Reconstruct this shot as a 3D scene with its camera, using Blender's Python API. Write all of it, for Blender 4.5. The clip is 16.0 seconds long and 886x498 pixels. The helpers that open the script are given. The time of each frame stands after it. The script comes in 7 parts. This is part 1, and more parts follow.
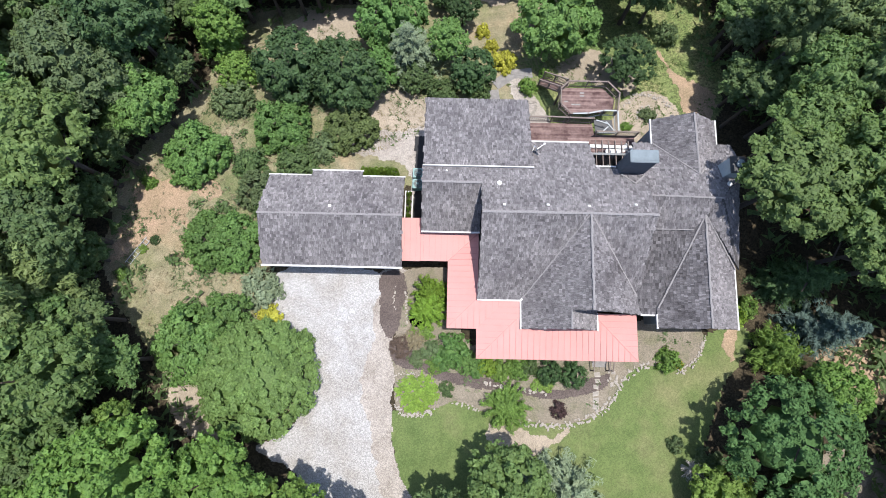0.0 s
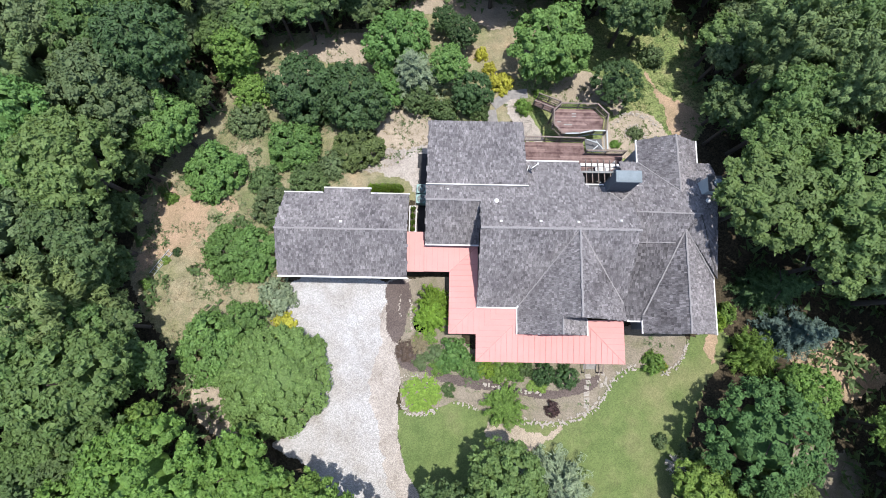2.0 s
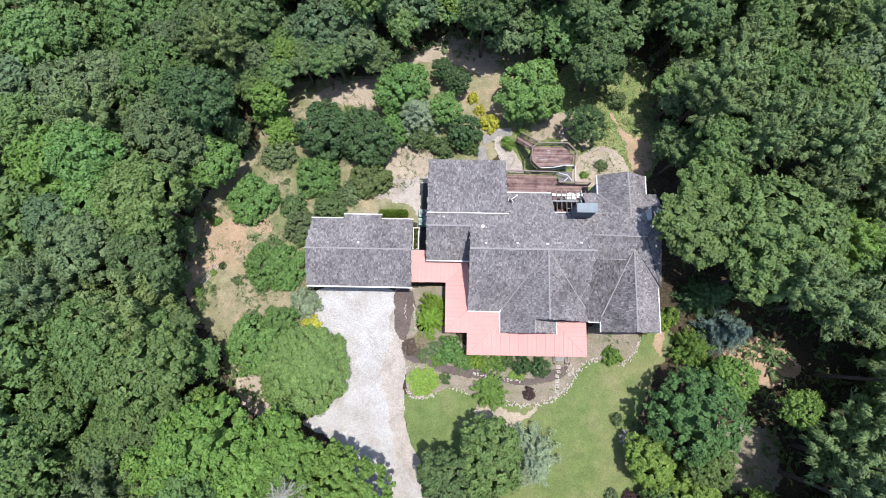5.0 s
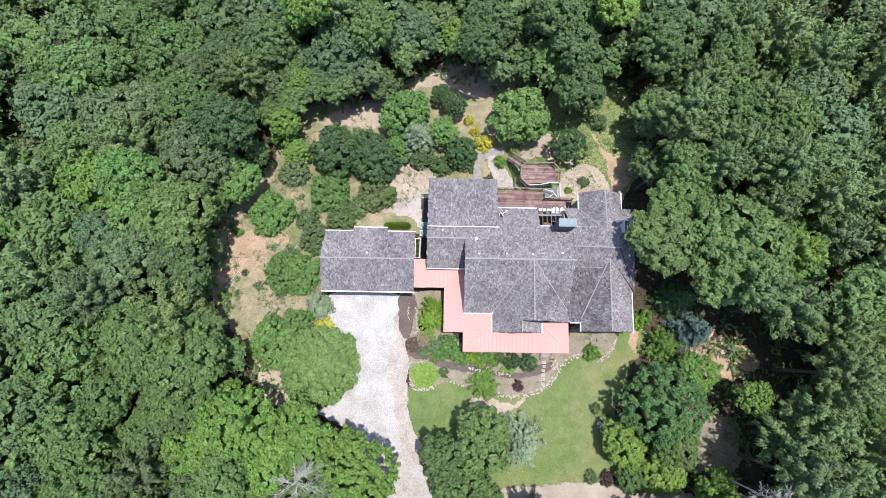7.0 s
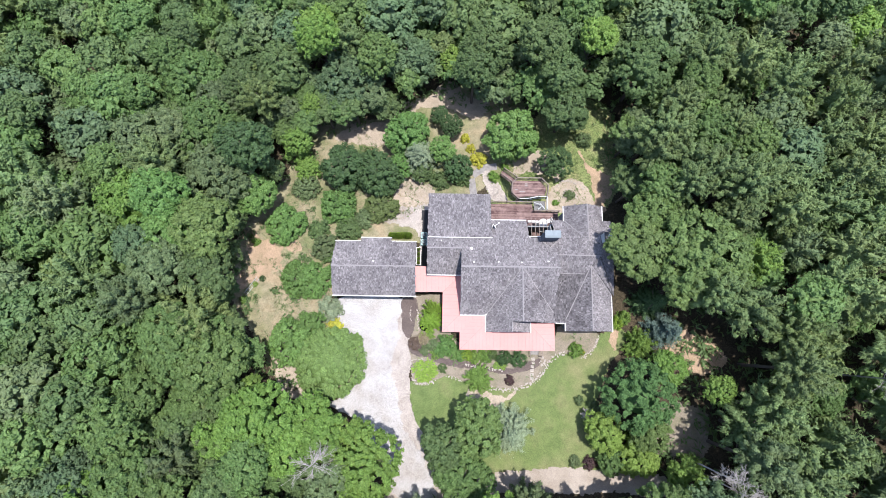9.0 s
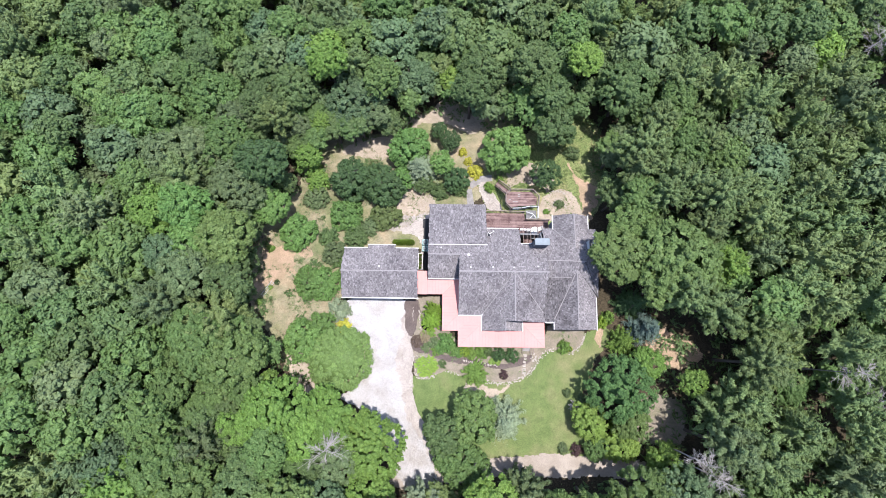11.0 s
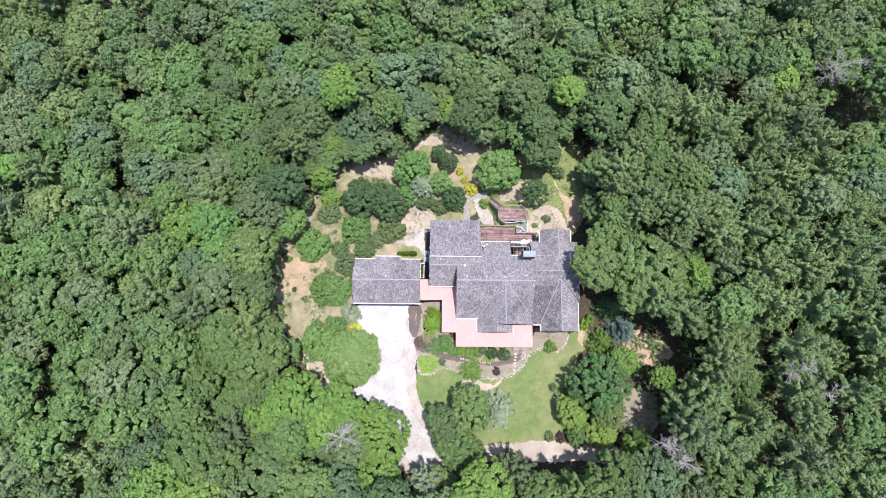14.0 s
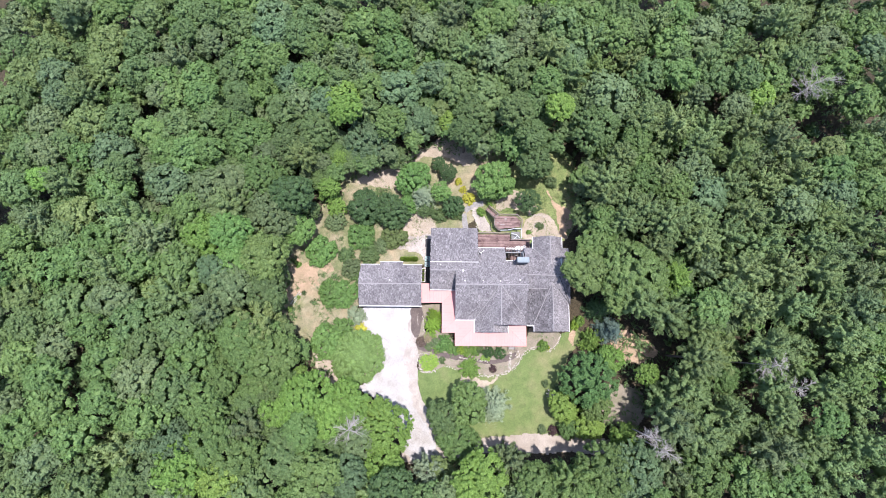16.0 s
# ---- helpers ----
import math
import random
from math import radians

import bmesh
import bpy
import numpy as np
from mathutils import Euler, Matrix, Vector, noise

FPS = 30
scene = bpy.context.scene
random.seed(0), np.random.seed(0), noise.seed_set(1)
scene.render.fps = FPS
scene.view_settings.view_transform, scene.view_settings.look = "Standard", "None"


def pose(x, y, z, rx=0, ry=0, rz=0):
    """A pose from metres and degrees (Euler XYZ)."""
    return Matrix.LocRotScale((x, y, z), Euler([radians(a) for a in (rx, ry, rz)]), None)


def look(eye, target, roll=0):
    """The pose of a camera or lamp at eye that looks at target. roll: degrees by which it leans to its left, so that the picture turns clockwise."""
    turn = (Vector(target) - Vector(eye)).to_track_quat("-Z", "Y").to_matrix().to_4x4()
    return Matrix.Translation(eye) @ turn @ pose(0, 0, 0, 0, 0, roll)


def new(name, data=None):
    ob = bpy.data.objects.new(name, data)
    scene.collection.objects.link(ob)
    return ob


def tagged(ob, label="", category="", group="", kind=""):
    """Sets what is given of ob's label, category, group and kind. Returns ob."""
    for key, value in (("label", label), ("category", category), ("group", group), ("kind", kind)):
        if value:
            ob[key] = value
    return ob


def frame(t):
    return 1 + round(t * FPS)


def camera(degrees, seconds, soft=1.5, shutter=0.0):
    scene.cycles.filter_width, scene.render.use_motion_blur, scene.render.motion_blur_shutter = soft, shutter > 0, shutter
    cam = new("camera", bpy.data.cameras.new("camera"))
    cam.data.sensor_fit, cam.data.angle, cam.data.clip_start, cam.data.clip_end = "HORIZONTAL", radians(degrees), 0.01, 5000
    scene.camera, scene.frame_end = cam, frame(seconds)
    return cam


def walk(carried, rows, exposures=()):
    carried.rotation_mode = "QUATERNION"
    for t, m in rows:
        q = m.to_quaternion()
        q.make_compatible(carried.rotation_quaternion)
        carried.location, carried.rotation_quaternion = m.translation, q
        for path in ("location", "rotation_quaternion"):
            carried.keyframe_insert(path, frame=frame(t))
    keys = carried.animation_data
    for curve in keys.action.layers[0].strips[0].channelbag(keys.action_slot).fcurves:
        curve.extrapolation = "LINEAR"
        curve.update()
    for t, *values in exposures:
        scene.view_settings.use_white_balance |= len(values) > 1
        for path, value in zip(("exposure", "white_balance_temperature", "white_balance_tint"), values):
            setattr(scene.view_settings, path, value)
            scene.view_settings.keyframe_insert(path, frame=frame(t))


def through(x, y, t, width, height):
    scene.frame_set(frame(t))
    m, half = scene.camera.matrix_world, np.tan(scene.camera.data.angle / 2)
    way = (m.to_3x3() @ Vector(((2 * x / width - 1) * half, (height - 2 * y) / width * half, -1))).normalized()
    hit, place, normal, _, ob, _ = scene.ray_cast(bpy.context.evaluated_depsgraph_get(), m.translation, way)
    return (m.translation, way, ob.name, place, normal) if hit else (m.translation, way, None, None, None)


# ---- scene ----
cam = camera(82.0, 16.0, soft=0.9)
ROWS = [
    (0.0, 0.000, 0.090, 37.035, 9.783, -0.259, 1.235),
    (0.5, -0.078, 0.132, 37.270, 9.793, -0.256, 1.174),
    (1.0, -0.150, 0.198, 37.874, 9.853, -0.261, 1.135),
    (1.5, -0.166, 0.282, 38.817, 9.905, -0.225, 1.100),
    (2.0, -0.148, 0.343, 40.042, 9.925, -0.218, 1.079),
    (2.5, -0.103, 0.374, 41.406, 9.935, -0.210, 1.058),
    (3.0, -0.053, 0.351, 42.897, 9.947, -0.170, 1.053),
    (3.5, -0.031, 0.307, 44.429, 9.947, -0.149, 1.061),
    (4.0, 0.030, 0.247, 45.976, 9.958, -0.128, 1.068),
    (6.5, 0.218, 0.040, 53.809, 9.939, -0.100, 0.974),
    (7.0, 0.240, 0.041, 55.303, 9.919, -0.122, 0.957),
    (7.5, 0.296, 0.051, 56.789, 9.909, -0.103, 0.944),
    (8.0, 0.313, 0.049, 58.269, 9.878, -0.136, 0.918),
    (8.5, 0.336, 0.049, 59.760, 9.868, -0.151, 0.880),
    (9.0, 0.364, 0.054, 61.252, 9.839, -0.126, 0.836),
    (11.5, 0.390, -0.099, 68.311, 9.770, -0.123, 0.695),
    (12.0, 0.395, -0.097, 69.708, 9.789, -0.176, 0.671),
    (12.5, 0.396, -0.063, 71.133, 9.799, -0.201, 0.634),
    (13.0, 0.402, -0.024, 72.553, 9.799, -0.205, 0.604),
    (13.5, 0.408, -0.002, 73.971, 9.800, -0.160, 0.558),
    (14.0, 0.397, 0.004, 75.390, 9.811, -0.134, 0.525),
    (14.5, 0.369, 0.003, 76.800, 9.811, -0.127, 0.494),
    (15.0, 0.341, 0.020, 78.185, 9.791, -0.132, 0.454),
    (15.5, 0.352, 0.044, 79.545, 9.801, -0.145, 0.436),
    (16.0, 0.364, 0.060, 80.712, 9.781, -0.158, 0.407),
]
EXPOSE = [(0.0, 0.97, 6560, 11), (4.0, 1.05, 6540, 11.5), (16.0, 1.38, 6405, 18)]
walk(cam, [(t, pose(x, y, z, rx, ry, rz)) for t, x, y, z, rx, ry, rz in ROWS], EXPOSE)

# ---- daylight: high summer sun and clear sky ----
SUN = Vector((0.13, 0.03, 1.0)).normalized()
world = bpy.data.worlds.new("sky")
scene.world = world
world.use_nodes = True
wn = world.node_tree.nodes
sky = wn.new("ShaderNodeTexSky")
sky.sky_type = "NISHITA"
sky.sun_disc = False
sky.sun_elevation = math.asin(SUN.z)
sky.sun_rotation = math.atan2(SUN.x, SUN.y)
world.node_tree.links.new(sky.outputs["Color"], wn["Background"].inputs["Color"])
wn["Background"].inputs["Strength"].default_value = 0.15
sun = new("sun", bpy.data.lights.new("sun", "SUN"))
sun.data.energy = 3.5
sun.data.angle = radians(0.55)
sun.data.color = (1.0, 0.97, 0.93)
sun.matrix_world = look(SUN * 200, (0, 0, 0))

# ---- materials ----
def material(name):
    m = bpy.data.materials.new(name)
    m.use_nodes = True
    n = m.node_tree.nodes
    return m, n, m.node_tree.links, n["Principled BSDF"]


def ramp(n, stops):
    r = n.new("ShaderNodeValToRGB")
    e = r.color_ramp.elements
    while len(e) < len(stops):
        e.new(0.5)
    for k, (p, c) in enumerate(stops):
        e[k].position = p
        e[k].color = (*c, 1)
    return r


def noise_node(n, l, co, scale, detail=4.0, rough=0.55):
    t = n.new("ShaderNodeTexNoise")
    t.inputs["Scale"].default_value = scale
    t.inputs["Detail"].default_value = detail
    t.inputs["Roughness"].default_value = rough
    l.new(co, t.inputs["Vector"])
    return t.outputs["Fac"]


def mixed(n, l, kind, fac, a, b):
    m = n.new("ShaderNodeMix")
    m.data_type = "RGBA"
    m.blend_type = kind
    for sock, v in ((m.inputs[0], fac), (m.inputs[6], a), (m.inputs[7], b)):
        if hasattr(v, "is_output"):
            l.new(v, sock)
        else:
            sock.default_value = v if isinstance(v, (int, float)) else (*v, 1)
    return m.outputs[2]


def bumped(n, l, bsdf, height, strength, dist):
    b = n.new("ShaderNodeBump")
    b.inputs["Strength"].default_value = strength
    b.inputs["Distance"].default_value = dist
    l.new(height, b.inputs["Height"])
    l.new(b.outputs[0], bsdf.inputs["Normal"])


def earth(name, fine, coarse, fine_scale, coarse_scale, rough=0.95, bump=0.5, dist=0.03, mix=0.5, wide=None, speck=(9.0, 0.5, 1.35)):
    """Ground cover: fine grain over broad patches. fine and coarse are colour stops."""
    m, n, l, b = material(name)
    co = n.new("ShaderNodeTexCoord").outputs["Object"]
    f1 = noise_node(n, l, co, fine_scale, 6, 0.7)
    f2 = noise_node(n, l, co, coarse_scale, 5, 0.6)
    c1 = ramp(n, fine)
    c2 = ramp(n, coarse)
    l.new(f1, c1.inputs[0])
    l.new(f2, c2.inputs[0])
    col = mixed(n, l, "MIX", mix, c1.outputs[0], c2.outputs[0])
    if wide:
        f3 = noise_node(n, l, co, wide[0], 3, 0.6)
        c3 = ramp(n, wide[1])
        l.new(f3, c3.inputs[0])
        col = mixed(n, l, "MULTIPLY", 1.0, col, c3.outputs[0])
    if speck:
        vo = n.new("ShaderNodeTexVoronoi")
        vo.inputs["Scale"].default_value = speck[0]
        l.new(co, vo.inputs["Vector"])
        sp = n.new("ShaderNodeSeparateColor")
        l.new(vo.outputs["Color"], sp.inputs[0])
        vr = ramp(n, [(0.0, (speck[1],) * 3), (1.0, (speck[2],) * 3)])
        l.new(sp.outputs[0], vr.inputs[0])
        col = mixed(n, l, "MULTIPLY", 1.0, col, vr.outputs[0])
    l.new(col, b.inputs["Base Color"])
    b.inputs["Roughness"].default_value = rough
    b.inputs["Specular IOR Level"].default_value = 0.2
    bumped(n, l, b, f1, bump, dist)
    return m


def foliage(name, dark, light, through=0.3, gloss=0.28, rough=0.62):
    """Leaves: colour varies leaf by leaf and tree by tree; some light passes through."""
    m, n, l, b = material(name)
    geo = n.new("ShaderNodeNewGeometry")
    inf = n.new("ShaderNodeObjectInfo")
    r = ramp(n, [(0.0, [a * 0.72 + b * 0.28 for a, b in zip(dark, light)]), (1.0, [a * 0.22 + b * 0.78 for a, b in zip(dark, light)])])
    l.new(geo.outputs["Random Per Island"], r.inputs[0])
    hsv = n.new("ShaderNodeHueSaturation")
    mr = n.new("ShaderNodeMapRange")
    mr.inputs["To Min"].default_value = 0.86
    mr.inputs["To Max"].default_value = 1.12
    l.new(inf.outputs["Random"], mr.inputs["Value"])
    at = n.new("ShaderNodeAttribute")
    at.attribute_name = "tint"
    ad = n.new("ShaderNodeMath")
    l.new(mr.outputs[0], ad.inputs[0])
    l.new(at.outputs["Fac"], ad.inputs[1])
    nz = noise_node(n, l, geo.outputs["Position"], 6.5, 3.0, 0.6)
    fl = n.new("ShaderNodeMapRange")
    fl.inputs["From Min"].default_value = 0.3
    fl.inputs["From Max"].default_value = 0.7
    fl.inputs["To Min"].default_value = 0.70
    fl.inputs["To Max"].default_value = 1.30
    l.new(nz, fl.inputs["Value"])
    mv = n.new("ShaderNodeMath")
    mv.operation = "MULTIPLY"
    l.new(ad.outputs[0], mv.inputs[0])
    l.new(fl.outputs[0], mv.inputs[1])
    l.new(mv.outputs[0], hsv.inputs["Value"])
    bumped(n, l, b, nz, 0.7, 0.08)
    mh = n.new("ShaderNodeMapRange")
    mh.inputs["To Min"].default_value = 0.495
    mh.inputs["To Max"].default_value = 0.509
    mu = n.new("ShaderNodeMath")
    mu.operation = "FRACT"
    ml = n.new("ShaderNodeMath")
    ml.operation = "MULTIPLY"
    ml.inputs[1].default_value = 7.31
    l.new(inf.outputs["Random"], ml.inputs[0])
    l.new(ml.outputs[0], mu.inputs[0])
    l.new(mu.outputs[0], mh.inputs["Value"])
    wa = n.new("ShaderNodeAttribute")
    wa.attribute_name = "warm"
    ah = n.new("ShaderNodeMath")
    l.new(mh.outputs[0], ah.inputs[0])
    l.new(wa.outputs["Fac"], ah.inputs[1])
    l.new(ah.outputs[0], hsv.inputs["Hue"])
    l.new(r.outputs[0], hsv.inputs["Color"])
    l.new(hsv.outputs[0], b.inputs["Base Color"])
    b.inputs["Roughness"].default_value = rough
    b.inputs["Specular IOR Level"].default_value = gloss
    tr = n.new("ShaderNodeBsdfTranslucent")
    warm = mixed(n, l, "MULTIPLY", 1.0, hsv.outputs[0], (1.25, 1.15, 0.55))
    l.new(warm, tr.inputs["Color"])
    mx = n.new("ShaderNodeMixShader")
    mx.inputs[0].default_value = through
    l.new(b.outputs[0], mx.inputs[1])
    l.new(tr.outputs[0], mx.inputs[2])
    l.new(mx.outputs[0], n["Material Output"].inputs["Surface"])
    return m


def paint(name, colour, rough=0.5, metal=0.0, grime=0.25, scale=1.5, fine=40.0):
    """Painted or plain surface with faint grime at two scales."""
    m, n, l, b = material(name)
    co = n.new("ShaderNodeTexCoord").outputs["Object"]
    f1 = noise_node(n, l, co, scale, 5, 0.65)
    f2 = noise_node(n, l, co, fine, 3, 0.6)
    r = ramp(n, [(0.25, [c * (1 - grime) for c in colour]), (0.75, [min(1, c * (1 + grime * 0.5)) for c in colour])])
    l.new(f1, r.inputs[0])
    r2 = ramp(n, [(0.2, (0.88, 0.88, 0.88)), (0.8, (1, 1, 1))])
    l.new(f2, r2.inputs[0])
    l.new(mixed(n, l, "MULTIPLY", 1.0, r.outputs[0], r2.outputs[0]), b.inputs["Base Color"])
    b.inputs["Roughness"].default_value = rough
    b.inputs["Metallic"].default_value = metal
    b.inputs["Diffuse Roughness"].default_value = 0.6
    bumped(n, l, b, f2, 0.12, 0.01)
    return m


def shake_material(name, dark, light, stain):
    """Weathered wood shingles: tone differs shingle by shingle, with broad stains, dark weathering and pale bleached flecks."""
    m, n, l, b = material(name)
    co = n.new("ShaderNodeTexCoord").outputs["Object"]
    geo = n.new("ShaderNodeNewGeometry")
    r = ramp(n, [(0.0, dark), (0.12, [a * 0.7 + c * 0.3 for a, c in zip(dark, light)]), (0.9, light), (0.97, [c * 1.22 for c in light])])
    l.new(geo.outputs["Random Per Island"], r.inputs[0])
    f1 = noise_node(n, l, co, 0.38, 6, 0.7)
    s = ramp(n, [(0.32, stain), (0.5, (0.95, 0.95, 0.95)), (0.68, (1.14, 1.13, 1.12))])
    l.new(f1, s.inputs[0])
    f2 = noise_node(n, l, co, 15, 5, 0.75)
    g = ramp(n, [(0.32, (0.66, 0.66, 0.67)), (0.5, (0.98, 0.98, 0.98)), (0.70, (1.30, 1.29, 1.27))])
    l.new(f2, g.inputs[0])
    f3 = noise_node(n, l, co, 3.2, 4, 0.7)
    h = ramp(n, [(0.36, (0.80, 0.79, 0.80)), (0.55, (1.0, 1.0, 1.0))])
    l.new(f3, h.inputs[0])
    c = mixed(n, l, "MULTIPLY", 1.0, r.outputs[0], s.outputs[0])
    c = mixed(n, l, "MULTIPLY", 1.0, c, h.outputs[0])
    l.new(mixed(n, l, "MULTIPLY", 1.0, c, g.outputs[0]), b.inputs["Base Color"])
    b.inputs["Roughness"].default_value = 0.85
    b.inputs["Diffuse Roughness"].default_value = 1.0
    b.inputs["Specular IOR Level"].default_value = 0.3
    bumped(n, l, b, f2, 0.35, 0.012)
    return m


M_FLOOR = earth("forest_floor", [(0.3, (0.017, 0.014, 0.009)), (0.55, (0.045, 0.036, 0.022)), (0.75, (0.098, 0.075, 0.050))],
                [(0.35, (0.025, 0.023, 0.013)), (0.65, (0.070, 0.055, 0.034))], 6.0, 0.3)
M_MEADOW = earth("dry_grass", [(0.3, (0.097, 0.097, 0.051)), (0.5, (0.182, 0.165, 0.108)), (0.7, (0.262, 0.234, 0.171))],
                 [(0.36, (0.085, 0.120, 0.041)), (0.46, (0.160, 0.165, 0.085)), (0.55, (0.211, 0.194, 0.131)), (0.68, (0.285, 0.217, 0.148))], 13.0, 0.24, mix=0.6,
                 wide=(1.1, [(0.3, (0.76, 0.78, 0.70)), (0.65, (1.1, 1.08, 1.05))]), speck=(16.0, 0.72, 1.25))
M_SAND = earth("pale_sand", [(0.3, (0.196, 0.161, 0.124)), (0.7, (0.356, 0.305, 0.241))],
               [(0.35, (0.184, 0.159, 0.115)), (0.65, (0.345, 0.293, 0.230))], 16.0, 0.5, speck=(20.0, 0.75, 1.2))
M_LAWN = earth("lawn_grass", [(0.3, (0.063, 0.090, 0.031)), (0.7, (0.130, 0.168, 0.065))],
               [(0.3, (0.078, 0.119, 0.039)), (0.50, (0.108, 0.144, 0.051)), (0.68, (0.196, 0.182, 0.098))], 14.0, 0.17, mix=0.6,
               wide=(0.9, [(0.3, (0.82, 0.86, 0.80)), (0.7, (1.1, 1.08, 1.06))]), speck=(13.0, 0.78, 1.14))
M_THIN = earth("thin_grass", [(0.3, (0.066, 0.098, 0.030)), (0.55, (0.135, 0.172, 0.064)), (0.75, (0.215, 0.212, 0.105))],
               [(0.35, (0.082, 0.128, 0.040)), (0.5, (0.148, 0.166, 0.068)), (0.65, (0.250, 0.208, 0.116))], 9.0, 0.45, mix=0.55)
M_GRAVEL = earth("gravel", [(0.3, (0.17, 0.168, 0.166)), (0.5, (0.29, 0.287, 0.284)), (0.68, (0.43, 0.428, 0.426))],
                 [(0.32, (0.24, 0.217, 0.190)), (0.46, (0.30, 0.292, 0.283)), (0.62, (0.36, 0.361, 0.362))], 16.0, 0.16, bump=0.9, dist=0.04, mix=0.5, speck=(17.0, 0.70, 1.28),
                 wide=(0.5, [(0.33, (0.86, 0.83, 0.79)), (0.6, (1.05, 1.05, 1.05))]))
M_GRAVEL_THIN = earth("worn_gravel", [(0.3, (0.168, 0.148, 0.130)), (0.55, (0.280, 0.254, 0.228)), (0.7, (0.430, 0.405, 0.380))],
                      [(0.35, (0.190, 0.164, 0.138)), (0.65, (0.350, 0.320, 0.290))], 18.0, 0.5, bump=0.7, dist=0.03, mix=0.5, speck=(17.0, 0.72, 1.3))
M_ROAD = earth("dirt_road", [(0.3, (0.19, 0.16, 0.13)), (0.7, (0.31, 0.275, 0.235))],
               [(0.35, (0.18, 0.15, 0.115)), (0.65, (0.31, 0.275, 0.235))], 18.0, 0.4, speck=(24.0, 0.82, 1.18))
M_MULCH = earth("mulch", [(0.3, (0.052, 0.041, 0.038)), (0.55, (0.088, 0.070, 0.064)), (0.75, (0.140, 0.115, 0.104))],
                [(0.35, (0.068, 0.053, 0.048)), (0.65, (0.116, 0.094, 0.084))], 14.0, 0.6, speck=(18.0, 0.7, 1.3))
M_BEDSOIL = earth("bed_soil", [(0.3, (0.120, 0.104, 0.074)), (0.55, (0.180, 0.158, 0.114)), (0.75, (0.255, 0.226, 0.172))],
                  [(0.35, (0.112, 0.118, 0.068)), (0.5, (0.172, 0.150, 0.122)), (0.65, (0.225, 0.192, 0.158))], 12.0, 0.7, speck=(16.0, 0.78, 1.2))
M_CLAY = earth("bare_clay", [(0.3, (0.215, 0.148, 0.096)), (0.7, (0.360, 0.252, 0.172))],
               [(0.35, (0.165, 0.145, 0.088)), (0.65, (0.33, 0.245, 0.175))], 14.0, 0.6, speck=(18.0, 0.75, 1.22))
M_SHAKE = shake_material("weathered_shingle", (0.100, 0.095, 0.099), (0.216, 0.206, 0.214), (0.66, 0.65, 0.67))
# stained shingles; also used to dim one slope that faces the sun
M_SHAKE_OLD_DIM = shake_material("stained_dim_shingle", (0.070, 0.066, 0.070), (0.180, 0.172, 0.181), (0.42, 0.40, 0.41))
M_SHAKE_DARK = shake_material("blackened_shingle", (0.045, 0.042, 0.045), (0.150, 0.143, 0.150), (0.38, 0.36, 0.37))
M_DECKING = paint("roof_underlay", (0.06, 0.057, 0.058), 0.9)
M_CAP = paint("ridge_cap_wood", (0.25, 0.238, 0.24), 0.85, grime=0.45, scale=3)
M_TRIM = paint("white_trim", (0.54, 0.54, 0.53), 0.5, grime=0.12)
M_WHITE = paint("white_enamel", (0.72, 0.72, 0.71), 0.5, grime=0.1)
M_RED = paint("salmon_metal", (0.515, 0.236, 0.214), 0.6, grime=0.10, scale=0.7)
M_SEAM = paint("salmon_seam", (0.46, 0.195, 0.176), 0.5, grime=0.3, scale=2.0)
M_WALL = paint("grey_siding", (0.20, 0.21, 0.215), 0.7)
M_BARK = paint("bark", (0.075, 0.060, 0.048), 0.95, grime=0.5, scale=3)
M_DEAD = paint("dead_wood", (0.30, 0.285, 0.27), 0.95, grime=0.3, scale=4)


def board_material(name, low, high):
    """Worn stained boards: tone differs board by board, with bare patches."""
    m, n, l, b = material(name)
    co = n.new("ShaderNodeTexCoord").outputs["Object"]
    inf = n.new("ShaderNodeObjectInfo")
    f1 = noise_node(n, l, co, 1.6, 5, 0.7)
    ad = n.new("ShaderNodeMath")
    ad.operation = "MULTIPLY_ADD"
    ad.inputs[1].default_value = 0.3
    l.new(inf.outputs["Random"], ad.inputs[0])
    l.new(f1, ad.inputs[2])
    r = ramp(n, [(0.42, low), (0.62, [(p + q) / 2 for p, q in zip(low, high)]), (0.85, high)])
    l.new(ad.outputs[0], r.inputs[0])
    l.new(r.outputs[0], b.inputs["Base Color"])
    b.inputs["Roughness"].default_value = 0.8
    bumped(n, l, b, noise_node(n, l, co, 30, 3), 0.2, 0.01)
    return m


M_DECK = board_material("worn_red_deck_stain", (0.055, 0.025, 0.024), (0.20, 0.135, 0.122))
M_RAIL = paint("grey_brown_rail", (0.20, 0.16, 0.14), 0.8, grime=0.4, scale=3)
M_PALE = paint("pale_grey_paint", (0.36, 0.39, 0.40), 0.6, grime=0.2)
M_ROCK = paint("field_stone", (0.35, 0.32, 0.28), 0.9, grime=0.45, scale=2.5, fine=18)
M_SLATE = paint("blue_grey_siding", (0.062, 0.074, 0.092), 0.7, grime=0.3)
M_ZINC = paint("zinc_cap", (0.15, 0.19, 0.215), 0.6, metal=0.1, grime=0.3)
M_FLUE = paint("pale_flue_siding", (0.34, 0.37, 0.375), 0.6, grime=0.2)
# dark path colour with the house wall's shade painted in
M_SHADEPATH = paint("path_with_painted_shade", (0.03, 0.03, 0.033), 0.9, grime=0.4, scale=2)
M_BLACK = paint("dark_metal", (0.04, 0.043, 0.048), 0.5)
M_AC = paint("teal_grey_enamel", (0.20, 0.36, 0.35), 0.5)
M_GREYWOOD = paint("silvered_boards", (0.24, 0.23, 0.22), 0.85, grime=0.4, scale=3)
